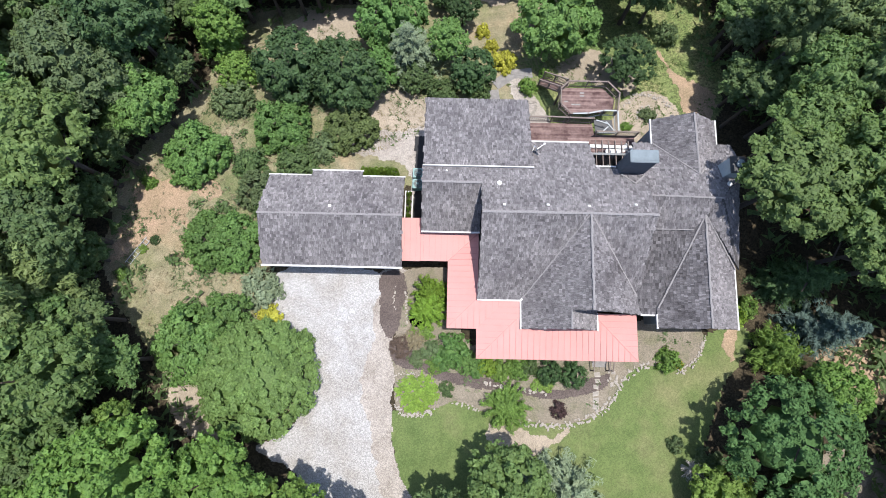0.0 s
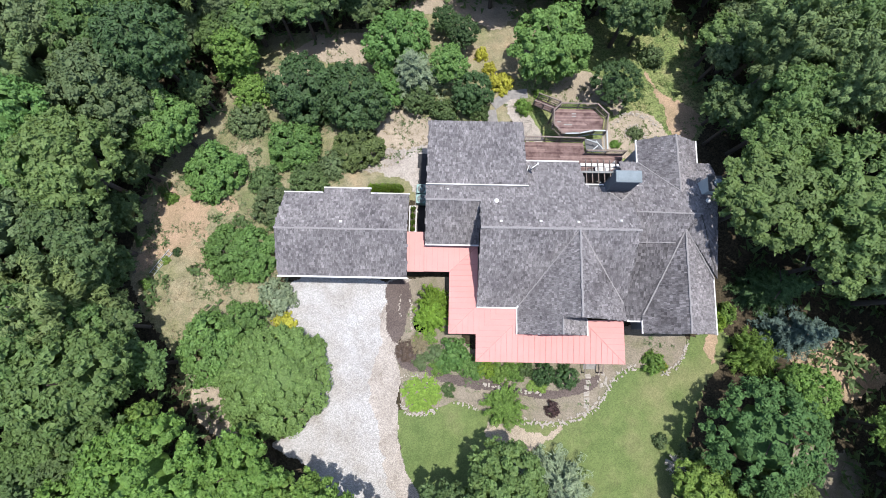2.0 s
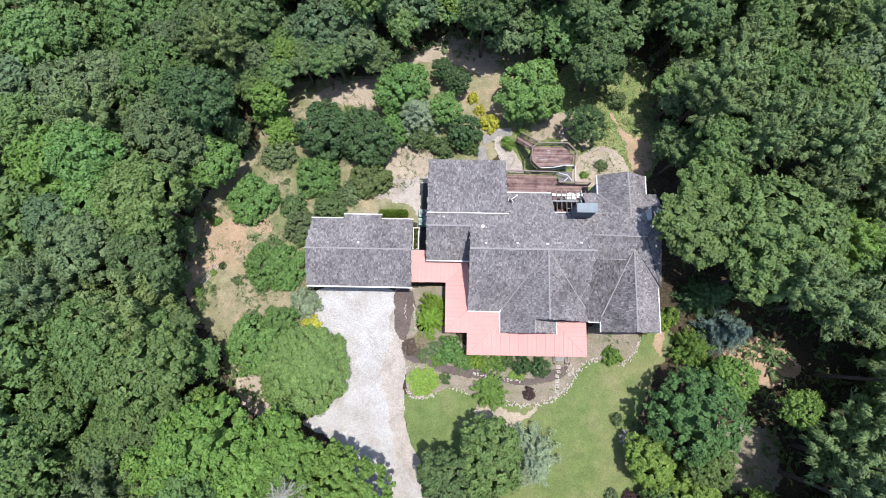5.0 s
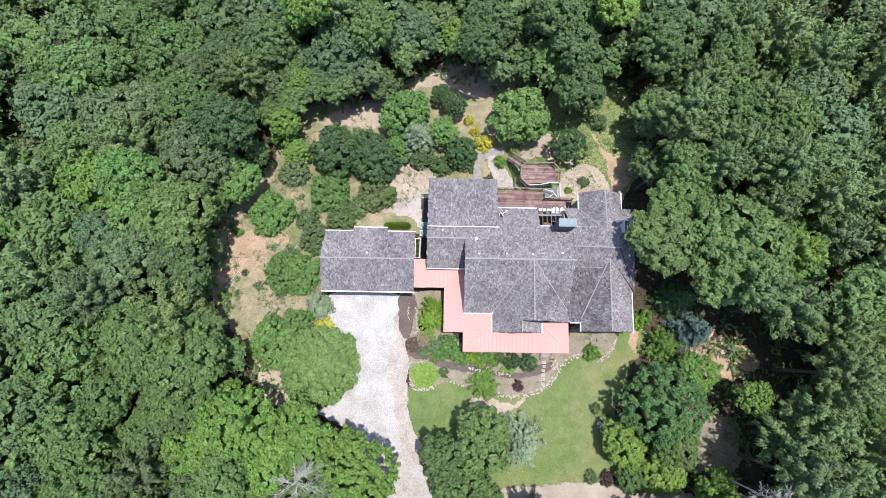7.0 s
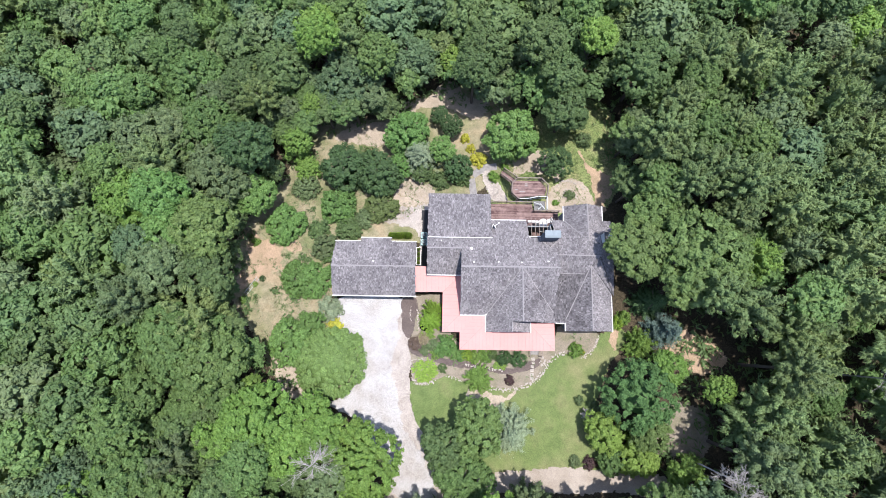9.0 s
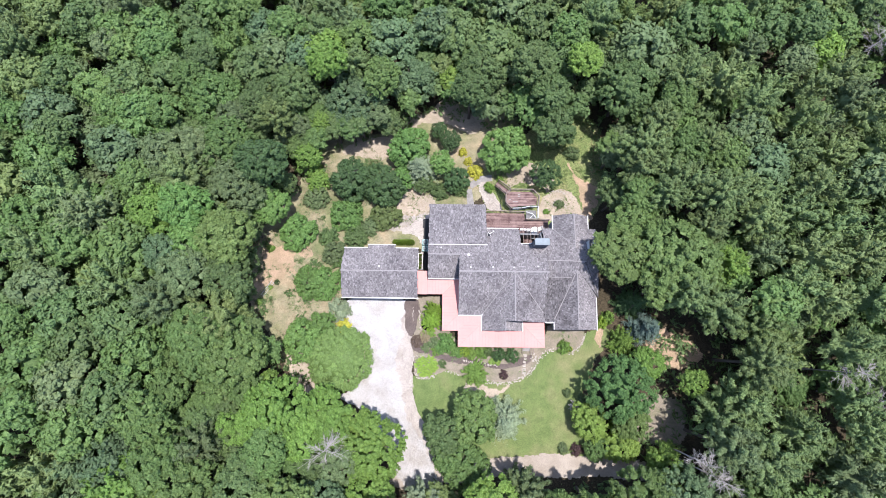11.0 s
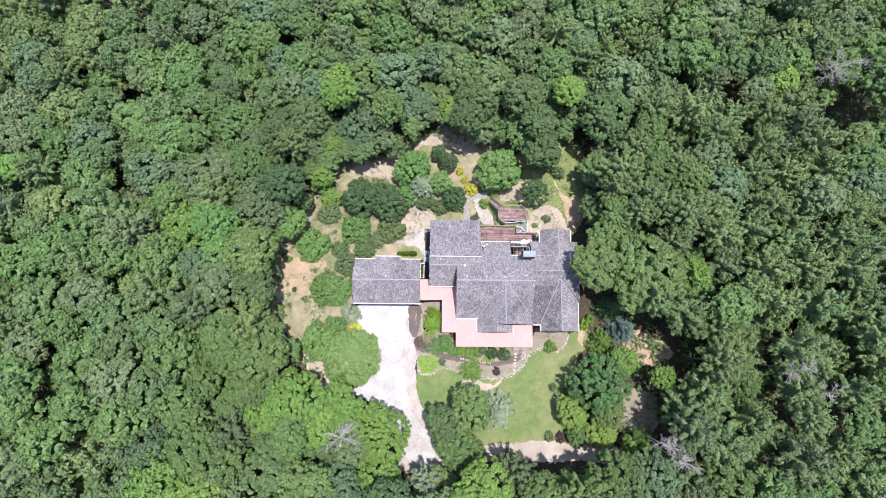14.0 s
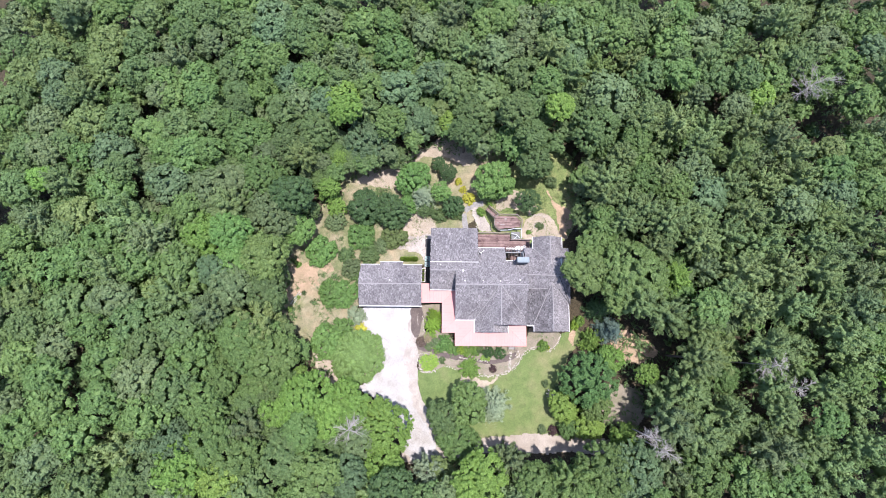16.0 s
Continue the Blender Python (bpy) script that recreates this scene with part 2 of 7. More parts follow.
M_POND = paint("dark_water", (0.012, 0.015, 0.02), 0.05, grime=0.1)

LEAF = {
    "oak": foliage("oak_leaves", (0.041, 0.076, 0.026), (0.120, 0.180, 0.066)),
    "bright": foliage("bright_leaves", (0.069, 0.136, 0.024), (0.184, 0.299, 0.071), 0.35),
    "dark": foliage("dark_leaves", (0.021, 0.048, 0.018), (0.076, 0.136, 0.048), 0.25),
    "blue": foliage("blue_green_leaves", (0.045, 0.086, 0.036), (0.101, 0.157, 0.075), 0.2),
    "silver": foliage("silver_blue_needles", (0.092, 0.135, 0.074), (0.206, 0.257, 0.157), 0.15),
    "grey": foliage("grey_green_leaves", (0.049, 0.078, 0.033), (0.132, 0.184, 0.080), 0.25),
    "pine": foliage("pine_needles", (0.062, 0.101, 0.035), (0.156, 0.220, 0.084), 0.25),
    "yellow": foliage("yellow_leaves", (0.27, 0.27, 0.035), (0.48, 0.465, 0.075), 0.35),
    "lime": foliage("lime_leaves", (0.108, 0.186, 0.036), (0.222, 0.335, 0.082), 0.4),
    "mid": foliage("fresh_green_leaves", (0.050, 0.096, 0.028), (0.136, 0.217, 0.070), 0.35),
    "fresh": foliage("pale_green_leaves", (0.068, 0.103, 0.033), (0.170, 0.231, 0.085), 0.35),
    "yard": foliage("garden_tree_leaves", (0.055, 0.122, 0.030), (0.160, 0.280, 0.082), 0.35),
    "glossy": foliage("glossy_leaves", (0.023, 0.058, 0.019), (0.084, 0.162, 0.054), 0.2, 0.15, 0.7),
    "teal": foliage("blue_spruce_needles", (0.044, 0.080, 0.062), (0.108, 0.160, 0.132), 0.15),
    "vivid": foliage("vivid_green_leaves", (0.12, 0.215, 0.026), (0.235, 0.355, 0.058), 0.4),
    "spring": foliage("yellow_green_leaves", (0.068, 0.117, 0.032), (0.160, 0.238, 0.079), 0.35),
    "pale": foliage("pale_domed_leaves", (0.082, 0.140, 0.038), (0.188, 0.280, 0.088), 0.35),
    "purple": foliage("purple_leaves", (0.03, 0.018, 0.018), (0.085, 0.05, 0.05), 0.2),
    "straw": foliage("dry_straw", (0.13, 0.11, 0.065), (0.30, 0.26, 0.17), 0.2),
    "lawn": foliage("grass_blades", (0.06, 0.10, 0.026), (0.12, 0.165, 0.055), 0.25),
    "brown": foliage("brown_foliage", (0.045, 0.032, 0.024), (0.11, 0.08, 0.062), 0.15),
}

# ---- helpers for building ----
def part(name, bm, mat, parent=None, label=""):
    """Links a bmesh as one mesh object under a thing or a part."""
    me = bpy.data.meshes.new(name)
    bm.to_mesh(me)
    bm.free()
    me.materials.append(mat)
    ob = new(name, me)
    ob.parent = parent
    if label:
        ob["label"] = label
    return ob


def thing(name, label, category, at=(0, 0, 0), group="", kind=""):
    ob = new(name)
    ob.location = at
    return tagged(ob, label, category, group, kind)


def mesh_from(name, verts, faces_flat, per_face, mat, flat=False):
    """A mesh from numpy arrays: every face has the same number of corners."""
    me = bpy.data.meshes.new(name)
    nf = len(faces_flat) // per_face
    me.vertices.add(len(verts))
    me.vertices.foreach_set("co", np.asarray(verts, dtype=np.float32).ravel())
    me.loops.add(len(faces_flat))
    me.loops.foreach_set("vertex_index", np.asarray(faces_flat, dtype=np.int32))
    me.polygons.add(nf)
    me.polygons.foreach_set("loop_start", np.arange(nf, dtype=np.int32) * per_face)
    me.update(calc_edges=True)
    me.materials.append(mat)
    if flat:
        me.shade_flat()
    return me


def box(bm, x0, x1, y0, y1, z0, z1):
    c = bmesh.ops.create_cube(bm, size=1.0)["verts"]
    for v in c:
        v.co = Vector((x0 + (v.co.x + 0.5) * (x1 - x0), y0 + (v.co.y + 0.5) * (y1 - y0), z0 + (v.co.z + 0.5) * (z1 - z0)))
    return c


def beam(bm, a, b, w, h):
    """A squared bar from a to b, w wide and h deep, hung below the line's top."""
    a, b = Vector(a), Vector(b)
    d = (b - a).normalized()
    side = d.cross(Vector((0, 0, 1)))
    side = side.normalized() if side.length > 1e-4 else Vector((1, 0, 0))
    up = side.cross(d).normalized()
    vs = []
    for p in (a, b):
        for s, u in ((-1, -1), (1, -1), (1, 1), (-1, 1)):
            vs.append(bm.verts.new(p + side * s * w / 2 + up * u * h / 2))
    for q in ((0, 1, 2, 3), (7, 6, 5, 4), (0, 4, 5, 1), (1, 5, 6, 2), (2, 6, 7, 3), (3, 7, 4, 0)):
        bm.faces.new([vs[i] for i in q])


def tube(bm, a, b, r0, r1, n=8, cap=True):
    a, b = Vector(a), Vector(b)
    q = (b - a).to_track_quat("Z", "Y")
    ring = []
    for p, r in ((a, r0), (b, r1)):
        ring.append([bm.verts.new(p + q @ Vector((r * math.cos(k * 2 * math.pi / n), r * math.sin(k * 2 * math.pi / n), 0))) for k in range(n)])
    for k in range(n):
        bm.faces.new((ring[0][k], ring[0][(k + 1) % n], ring[1][(k + 1) % n], ring[1][k]))
    if cap:
        bm.faces.new(ring[1])
        bm.faces.new(ring[0][::-1])


# ---- the lie of the land: level in front, falling behind the house and towards the west ----
def land(x, y):
    x, y = np.asarray(x, dtype=float), np.asarray(y, dtype=float)
    s = np.logaddexp(0, (y - 5.0) / 2.0) * 2.0 * 0.19
    west = 1 / (1 + np.exp(np.clip((x + 20) / 2.0, -50, 50)))
    return -25.0 * (1 - np.exp(-s / 25.0)) - 0.8 * west + 0.06 * np.sin(x * 0.5) * np.sin(y * 0.37)


def ground_sheet():
    near = np.arange(-100, 101, 2.0)
    far = np.array([120, 160, 240, 400, 800, 1600, 3000, 4500.0])
    ax = np.concatenate([-far[::-1], near, far])
    X, Y = np.meshgrid(ax, ax, indexing="ij")
    Z = land(X, np.clip(Y, -4500, 100))
    n = len(ax)
    v = np.stack([X, Y, Z], -1).reshape(-1, 3)
    i, j = np.meshgrid(np.arange(n - 1), np.arange(n - 1), indexing="ij")
    a = (i * n + j).ravel()
    f = np.stack([a, a + n, a + n + 1, a + 1], -1).ravel()
    me = mesh_from("ground", v, f, 4, M_FLOOR)
    return tagged(new("ground", me), "brown leaf litter and bare soil under the trees", "ground", kind="structure")


def smooth_outline(pts, steps=10):
    out = []
    n = len(pts)
    for i in range(n):
        p0, p1, p2, p3 = (np.array(pts[(i + k) % n], float) for k in (-1, 0, 1, 2))
        for s in range(steps):
            t = s / steps
            out.append(0.5 * (2 * p1 + (p2 - p0) * t + (2 * p0 - 5 * p1 + 4 * p2 - p3) * t * t + (3 * p1 - p0 - 3 * p2 + p3) * t ** 3))
    return np.array(out)


def inside(poly, X, Y):
    r = np.zeros(X.shape, bool)
    x0, y0 = poly[-1]
    for x1, y1 in poly:
        c = (y0 > Y) != (y1 > Y)
        with np.errstate(divide="ignore", invalid="ignore"):
            r ^= c & (X < (x1 - x0) * (Y - y0) / (y1 - y0 if y1 != y0 else 1e-9) + x0)
        x0, y0 = x1, y1
    return r


RIPPLE = np.random.default_rng(5).uniform(0, 6.28, 40)


def ripple(X, Y, amount):
    """A fixed uneven wobble for the edges of ground covers."""
    r = 0
    for k in range(8):
        f = 0.7 * 1.5 ** k
        r = r + np.sin(X * f * math.cos(k * 1.7) + Y * f * math.sin(k * 1.7) + RIPPLE[k]) / 1.25 ** k
    return r * amount * 0.4


def cover(name, pts, lift, mat, label, cell=0.2, ragged=0.25, category="ground", smooth=True):
    """A ground cover laid over the land inside an outline, with an uneven edge."""
    poly = smooth_outline(pts) if smooth else np.array(pts, float)
    x0, y0 = poly.min(0) - 1
    x1, y1 = poly.max(0) + 1
    xs, ys = np.arange(x0, x1, cell), np.arange(y0, y1, cell)
    X, Y = np.meshgrid(xs, ys, indexing="ij")
    cx, cy = X[:-1, :-1] + cell / 2, Y[:-1, :-1] + cell / 2
    keep = inside(poly, cx + ripple(cx, cy, ragged), cy + ripple(cy + 31, cx, ragged)).ravel()
    i, j = np.meshgrid(np.arange(len(xs) - 1), np.arange(len(ys) - 1), indexing="ij")
    a = (i * len(ys) + j).ravel()[keep]
    f = np.stack([a, a + len(ys), a + len(ys) + 1, a + 1], -1)
    used, inv = np.unique(f, return_inverse=True)
    jig = np.random.default_rng(len(pts) * 31 + len(name))
    X, Y = X + jig.uniform(-0.4, 0.4, X.shape) * cell, Y + jig.uniform(-0.4, 0.4, X.shape) * cell
    v = np.stack([X.ravel(), Y.ravel(), land(X, Y).ravel() + lift], -1)[used]
    me = mesh_from(name, v, inv.ravel(), 4, mat)
    return tagged(new(name, me), label, category, kind="structure")


ground_sheet()
cover("meadow_west", [(-25.09, 4.09), (-25.57, 12.52), (-22.16, 17.93), (-19.00, 21.11), (-12.47, 17.66), (-12.76, 11.22), (-13, 4), (-16.06, 1.00), (-18.11, -4.03), (-15.53, -6.51), (-19.17, -5.04), (-21.84, -0.00)],
      0.03, M_MEADOW, "patchy dry grass and reddish soil of the clearing")
cover("meadow_north", [(-20.11, 21.17), (-18.23, 27.87), (-12.82, 28.84), (-6.43, 30.00), (0.00, 34.63), (6.49, 34.04), (11.30, 31.75), (9.48, 23.17), (3.11, 17.65), (-1.04, 17.66), (-1.02, 12.28), (-12.25, 11.22), (-15.52, 15.52)],
      0.03, M_MEADOW, "patchy dry grass behind the house")
cover("sand_path", [(-13.82, 26.57), (-9.53, 25.00), (-5.86, 27.69), (-3.22, 30.56), (0.54, 30.68), (4.28, 29.42), (6.45, 31.71), (2.70, 33.43), (0.87, 36.37), (-1.73, 33.26), (-5.37, 31.15), (-8.55, 28.86), (-12.81, 28.27)],
      0.06, M_SAND, "pale sandy track curving behind the trees", cell=0.09, ragged=0.5, category="path")
cover("meadow_east", [(6.23, 17.65), (6.34, 24.30), (11.75, 28.84), (16.14, 32.28), (22.59, 31.73), (23.69, 23.16), (21.23, 16.57), (14.93, 14.41), (9.27, 14.41)],
      0.03, M_THIN, "thin green grass beside the deck")
cover("clay_path", [(17.89, 24.77), (18.68, 23.64), (19.88, 22.30), (21.61, 21.40), (22.36, 19.85), (22.05, 18.10), (21.10, 16.13), (20.00, 16.78), (19.69, 18.64), (19.27, 20.52), (18.85, 22.63), (17.97, 24.09)],
      0.06, M_CLAY, "worn path of bare pinkish clay", cell=0.1, ragged=0.7, category="path")
cover("stony_ground", [(9.05, 22.72), (10.55, 24.06), (13.01, 24.74), (16.30, 22.29), (15.28, 20.72), (13.10, 21.16), (11.43, 21.27), (9.65, 21.39)], 0.055, M_SAND, "pale stony ground round the deck", cell=0.1, ragged=0.6)
cover("circular_bed", [(14.07, 16.35), (14.18, 19.39), (15.47, 20.28), (17.06, 20.62), (18.59, 19.63), (19.45, 18.09), (19.56, 16.35)], 0.07, M_SAND, "tan gravel of a circular bed behind the house", cell=0.1, ragged=0.25)
cover("bare_soil", [(-5.65, 20.50), (-1.88, 20.07), (-1.25, 18.31), (-1.24, 15.92), (-3.52, 16.14), (-5.81, 17.22)], 0.055, M_SAND, "bare tan soil behind the house", cell=0.09, ragged=0.5)
cover("clay_patch_west", [(-23.30, 11.96), (-21.25, 11.81), (-20.16, 10.08), (-20.88, 7.57), (-22.55, 6.56), (-24.16, 4.60), (-24.53, 7.73), (-24.03, 9.94)],
      0.05, M_CLAY, "bare reddish soil in the clearing", cell=0.1, ragged=1.0)
cover("clay_patch_north", [(-19.81, 11.56), (-18.09, 11.72), (-17.29, 10.64), (-19.08, 10.15)], 0.05, M_CLAY, "bare reddish soil by a tree", cell=0.1, ragged=0.6)
cover("lawn", [(-3.6, -6), (-1.5, -5), (2, -4), (8, -5), (12, -3), (14.5, -0.5), (18, 0.5), (21.5, 1.6), (22.3, 0), (20, -3), (18.5, -7), (18.7, -11), (18.6, -15.6), (9, -15.8), (4, -15.8), (-0.8, -14.5), (-1.4, -12.5)],
      0.05, M_LAWN, "short mown green lawn in front of the house")
cover("drive_shoulder", [(-4.9, 4.4), (-2.6, 4.8), (-2.9, 2.5), (-3.4, 0.4), (-3.1, -2.4), (-3.3, -5.0), (-3.2, -7.5), (-1.7, -11), (-0.9, -13.5), (0.3, -16.5), (-1.5, -16), (-5.0, -10), (-6.2, -4), (-6.4, 1)],
      0.062, M_GRAVEL_THIN, "thin worn gravel and soil beside the driveway", cell=0.08, ragged=0.2, category="driveway")
cover("driveway", [(-11.7, 4.75), (-8.4, 4.9), (-4.5, 4.75), (-4.6, 2), (-5.0, -0.5), (-5.3, -2.5), (-4.9, -5), (-4.3, -8), (-3.0, -11.5), (-1.5, -14.2), (-0.2, -17.6), (-4.2, -17.9), (-6.9, -13), (-9.9, -9.4), (-12.6, -7.6), (-10.0, -6), (-9.6, -1.2), (-12.0, 2.0)],
      0.085, M_GRAVEL, "pale grey gravel driveway in front of the garage", cell=0.08, ragged=0.4, category="driveway")
cover("road", [(-4.5, -16.1), (4, -15.2), (8, -14.9), (15, -14.4), (21, -14.6), (27, -15.6), (27, -17.2), (20, -16.9), (8, -17.2), (0, -18.0), (-5, -18.6)],
      0.065, M_ROAD, "sandy dirt road along the edge of the woods", category="road")
cover("planting_bed", [(-2.9, 4.6), (-1, 5), (1, 4.5), (2, -0.3), (8, -0.2), (13.3, 0), (14.4, 1.6), (18.2, 1.2), (18.8, 0.2), (18.5, -0.7), (17.1, -1.8), (14.9, -1.6), (13.8, -1.9), (12.8, -2.9), (12.1, -3.9), (11.3, -4.8), (9.6, -5.6), (8.4, -5.75), (6.5, -5.6), (4.6, -5.4), (2.9, -5), (2.1, -4.6), (0.9, -4.4), (-0.3, -4.8), (-1.6, -5.4), (-2.5, -5.3), (-3.0, -4.6), (-3.2, -2.5), (-3.5, -1.0), (-3.2, 0.4), (-2.7, 2.4)],
      0.105, M_BEDSOIL, "brown earth planting bed along the porch", cell=0.09, ragged=0.1)
cover("mulch_walk", [(-3.6, -0.2), (-2.4, -0.6), (-1.2, -1.7), (0.8, -2.3), (3.2, -2.7), (6.0, -3.2), (8.4, -3.4), (10.6, -2.6), (11.9, -2.2), (11.8, -3.0), (10.6, -3.6), (8.0, -4.1), (5.5, -3.7), (2.8, -3.5), (0.2, -3.0), (-1.4, -2.4), (-3.2, -1.9)],
      0.12, M_MULCH, "dark mulch walk winding between the beds", cell=0.09, ragged=0.15, category="path")
cover("mulch_strip", [(-4.4, 4.5), (-2.9, 4.5), (-2.6, 2.3), (-3.3, 0.2), (-4.0, 0.4), (-4.3, 2.2)], 0.115, M_MULCH, "dark mulch strip beside the driveway", cell=0.09, ragged=0.2)
cover("gravel_pad", [(-8.26, 15.37), (-5.18, 16.46), (-2.28, 17.00), (-1.03, 15.70), (-1.32, 10.59), (-2.65, 10.59), (-2.87, 13.23), (-6.17, 13.88)], 0.068, M_GRAVEL_THIN,
      "pale gravel strip behind the garage", cell=0.09, ragged=0.5)
cover("pebble_bed", [(5.25, 21.62), (6.71, 21.18), (7.72, 19.19), (8.52, 17.88), (6.65, 17.54), (5.84, 19.18)], 0.06, M_GRAVEL_THIN, "pale pebble bed beside the deck steps", cell=0.09)
cover("dirt_by_lawn", [(3.6, -6.0), (5.4, -6.1), (7.2, -6.4), (8.2, -6.9), (6.0, -7.4), (3.8, -7.1)], 0.08, M_SAND, "bare pale soil at the lawn's edge", cell=0.08, ragged=0.6)
cover("dirt_by_wing", [(20.6, 1.2), (21.6, 1.2), (21.4, -0.8), (20.4, -0.6)], 0.08, M_CLAY, "bare pinkish soil beside the wing", cell=0.08, ragged=0.6)
cover("bare_ground", [(25.2, -7.6), (28, -7.2), (31, -7.8), (31.2, -12.4), (28, -13), (25.2, -12.6)], 0.05, M_BEDSOIL, "bare brown leaf-strewn ground between trees", ragged=0.6)
cover("bare_ground", [(26.8, -2.2), (27.4, 0.6), (30.2, 1.2), (32.4, 0.2), (33.6, -2.0), (31.8, -3.8), (28.2, -3.6)], 0.05, M_CLAY, "bare pinkish soil between the trees", ragged=0.6)
# sheet on the strip beside the wall; its dark tone includes the wall's shade
cover("side_path", [(-2.22, 7.27), (-1.06, 7.27), (-1.09, 16.03), (-2.38, 16.03)], 0.09, M_SHADEPATH, "path along the side wall of the house, darkened with painted shade", cell=0.12, ragged=0.03, category="path", smooth=False)
cover("bare_strip", [(-20.02, -1.82), (-18.6, -1.6), (-16.6, -3.4), (-15.2, -5.0), (-13.6, -6.2), (-14.2, -7.4), (-15.9, -7.9), (-18.0, -6.3), (-19.4, -4.0)], 0.05, M_SAND, "bare tan soil strip between the trees", cell=0.12, ragged=0.5)
cover("rough_grass", [(-15.55, 1.81), (-12.8, 3.2), (-11.4, 1.6), (-9.6, -0.2), (-9.2, -2.6), (-9.8, -5.6), (-12.5, -7.0), (-15.53, -4.81), (-15.84, -1.00)], 0.042, M_MEADOW, "rough dry grass under the domed tree", cell=0.12, ragged=0.3)

# ---- trees and shrubs ----
def unit(a):
    return a / np.maximum(np.linalg.norm(a, axis=-1, keepdims=True), 1e-9)


def cards(pos, nrm, along, length, width):
    """Leaf sprays: small pointed triangles at pos, facing nrm, pointing along."""
    nrm = unit(nrm)
    along = unit(along - nrm * (along * nrm).sum(-1, keepdims=True))
    side = np.cross(nrm, along)
    L, W = length[:, None], width[:, None]
    v = np.stack([pos - along * L * 0.4 + side * W * 0.5, pos + along * L * 0.6, pos - along * L * 0.4 - side * W * 0.5], 1)
    return v.reshape(-1, 3)


def core_ball(rng, r, squash=1.0, sub=2):
    bm = bmesh.new()
    bmesh.ops.create_icosphere(bm, subdivisions=sub, radius=1.0)
    bm.verts.ensure_lookup_table()
    v = np.array([q.co[:] for q in bm.verts])
    f = np.array([[q.index for q in p.verts] for p in bm.faces])
    bm.free()
    v = v * r * (1 + rng.uniform(-0.14, 0.14, (len(v), 1)))
    v[:, 2] *= squash
    return v, f


def crown_mesh(name, verts, core, mat, tone=None):
    """Joins leaf sprays and an inner mass of foliage; tone: how far each corner's colour leaves the mean."""
    tri = np.arange(len(verts)).reshape(-1, 3)
    n = len(verts)
    if core is not None:
        tri = np.concatenate([tri, core[1] + n])
        verts = np.concatenate([verts, core[0]])
    me = mesh_from(name, verts, tri.ravel(), 3, mat)
    if tone is not None:
        t = np.zeros(len(verts), dtype=np.float32)
        t[:len(tone)] = tone
        me.attributes.new("tint", "FLOAT", "POINT").data.foreach_set("value", t)
    return me


def sphere_points(n, low, rng, jitter=0.3):
    k = np.arange(n) + 0.5
    z = 1 - k / n * (1 - low)
    a = k * 2.39996 + rng.uniform(-jitter, jitter, n)
    rr = np.sqrt(np.maximum(0, 1 - z * z))
    return np.stack([rr * np.cos(a), rr * np.sin(a), z], -1)


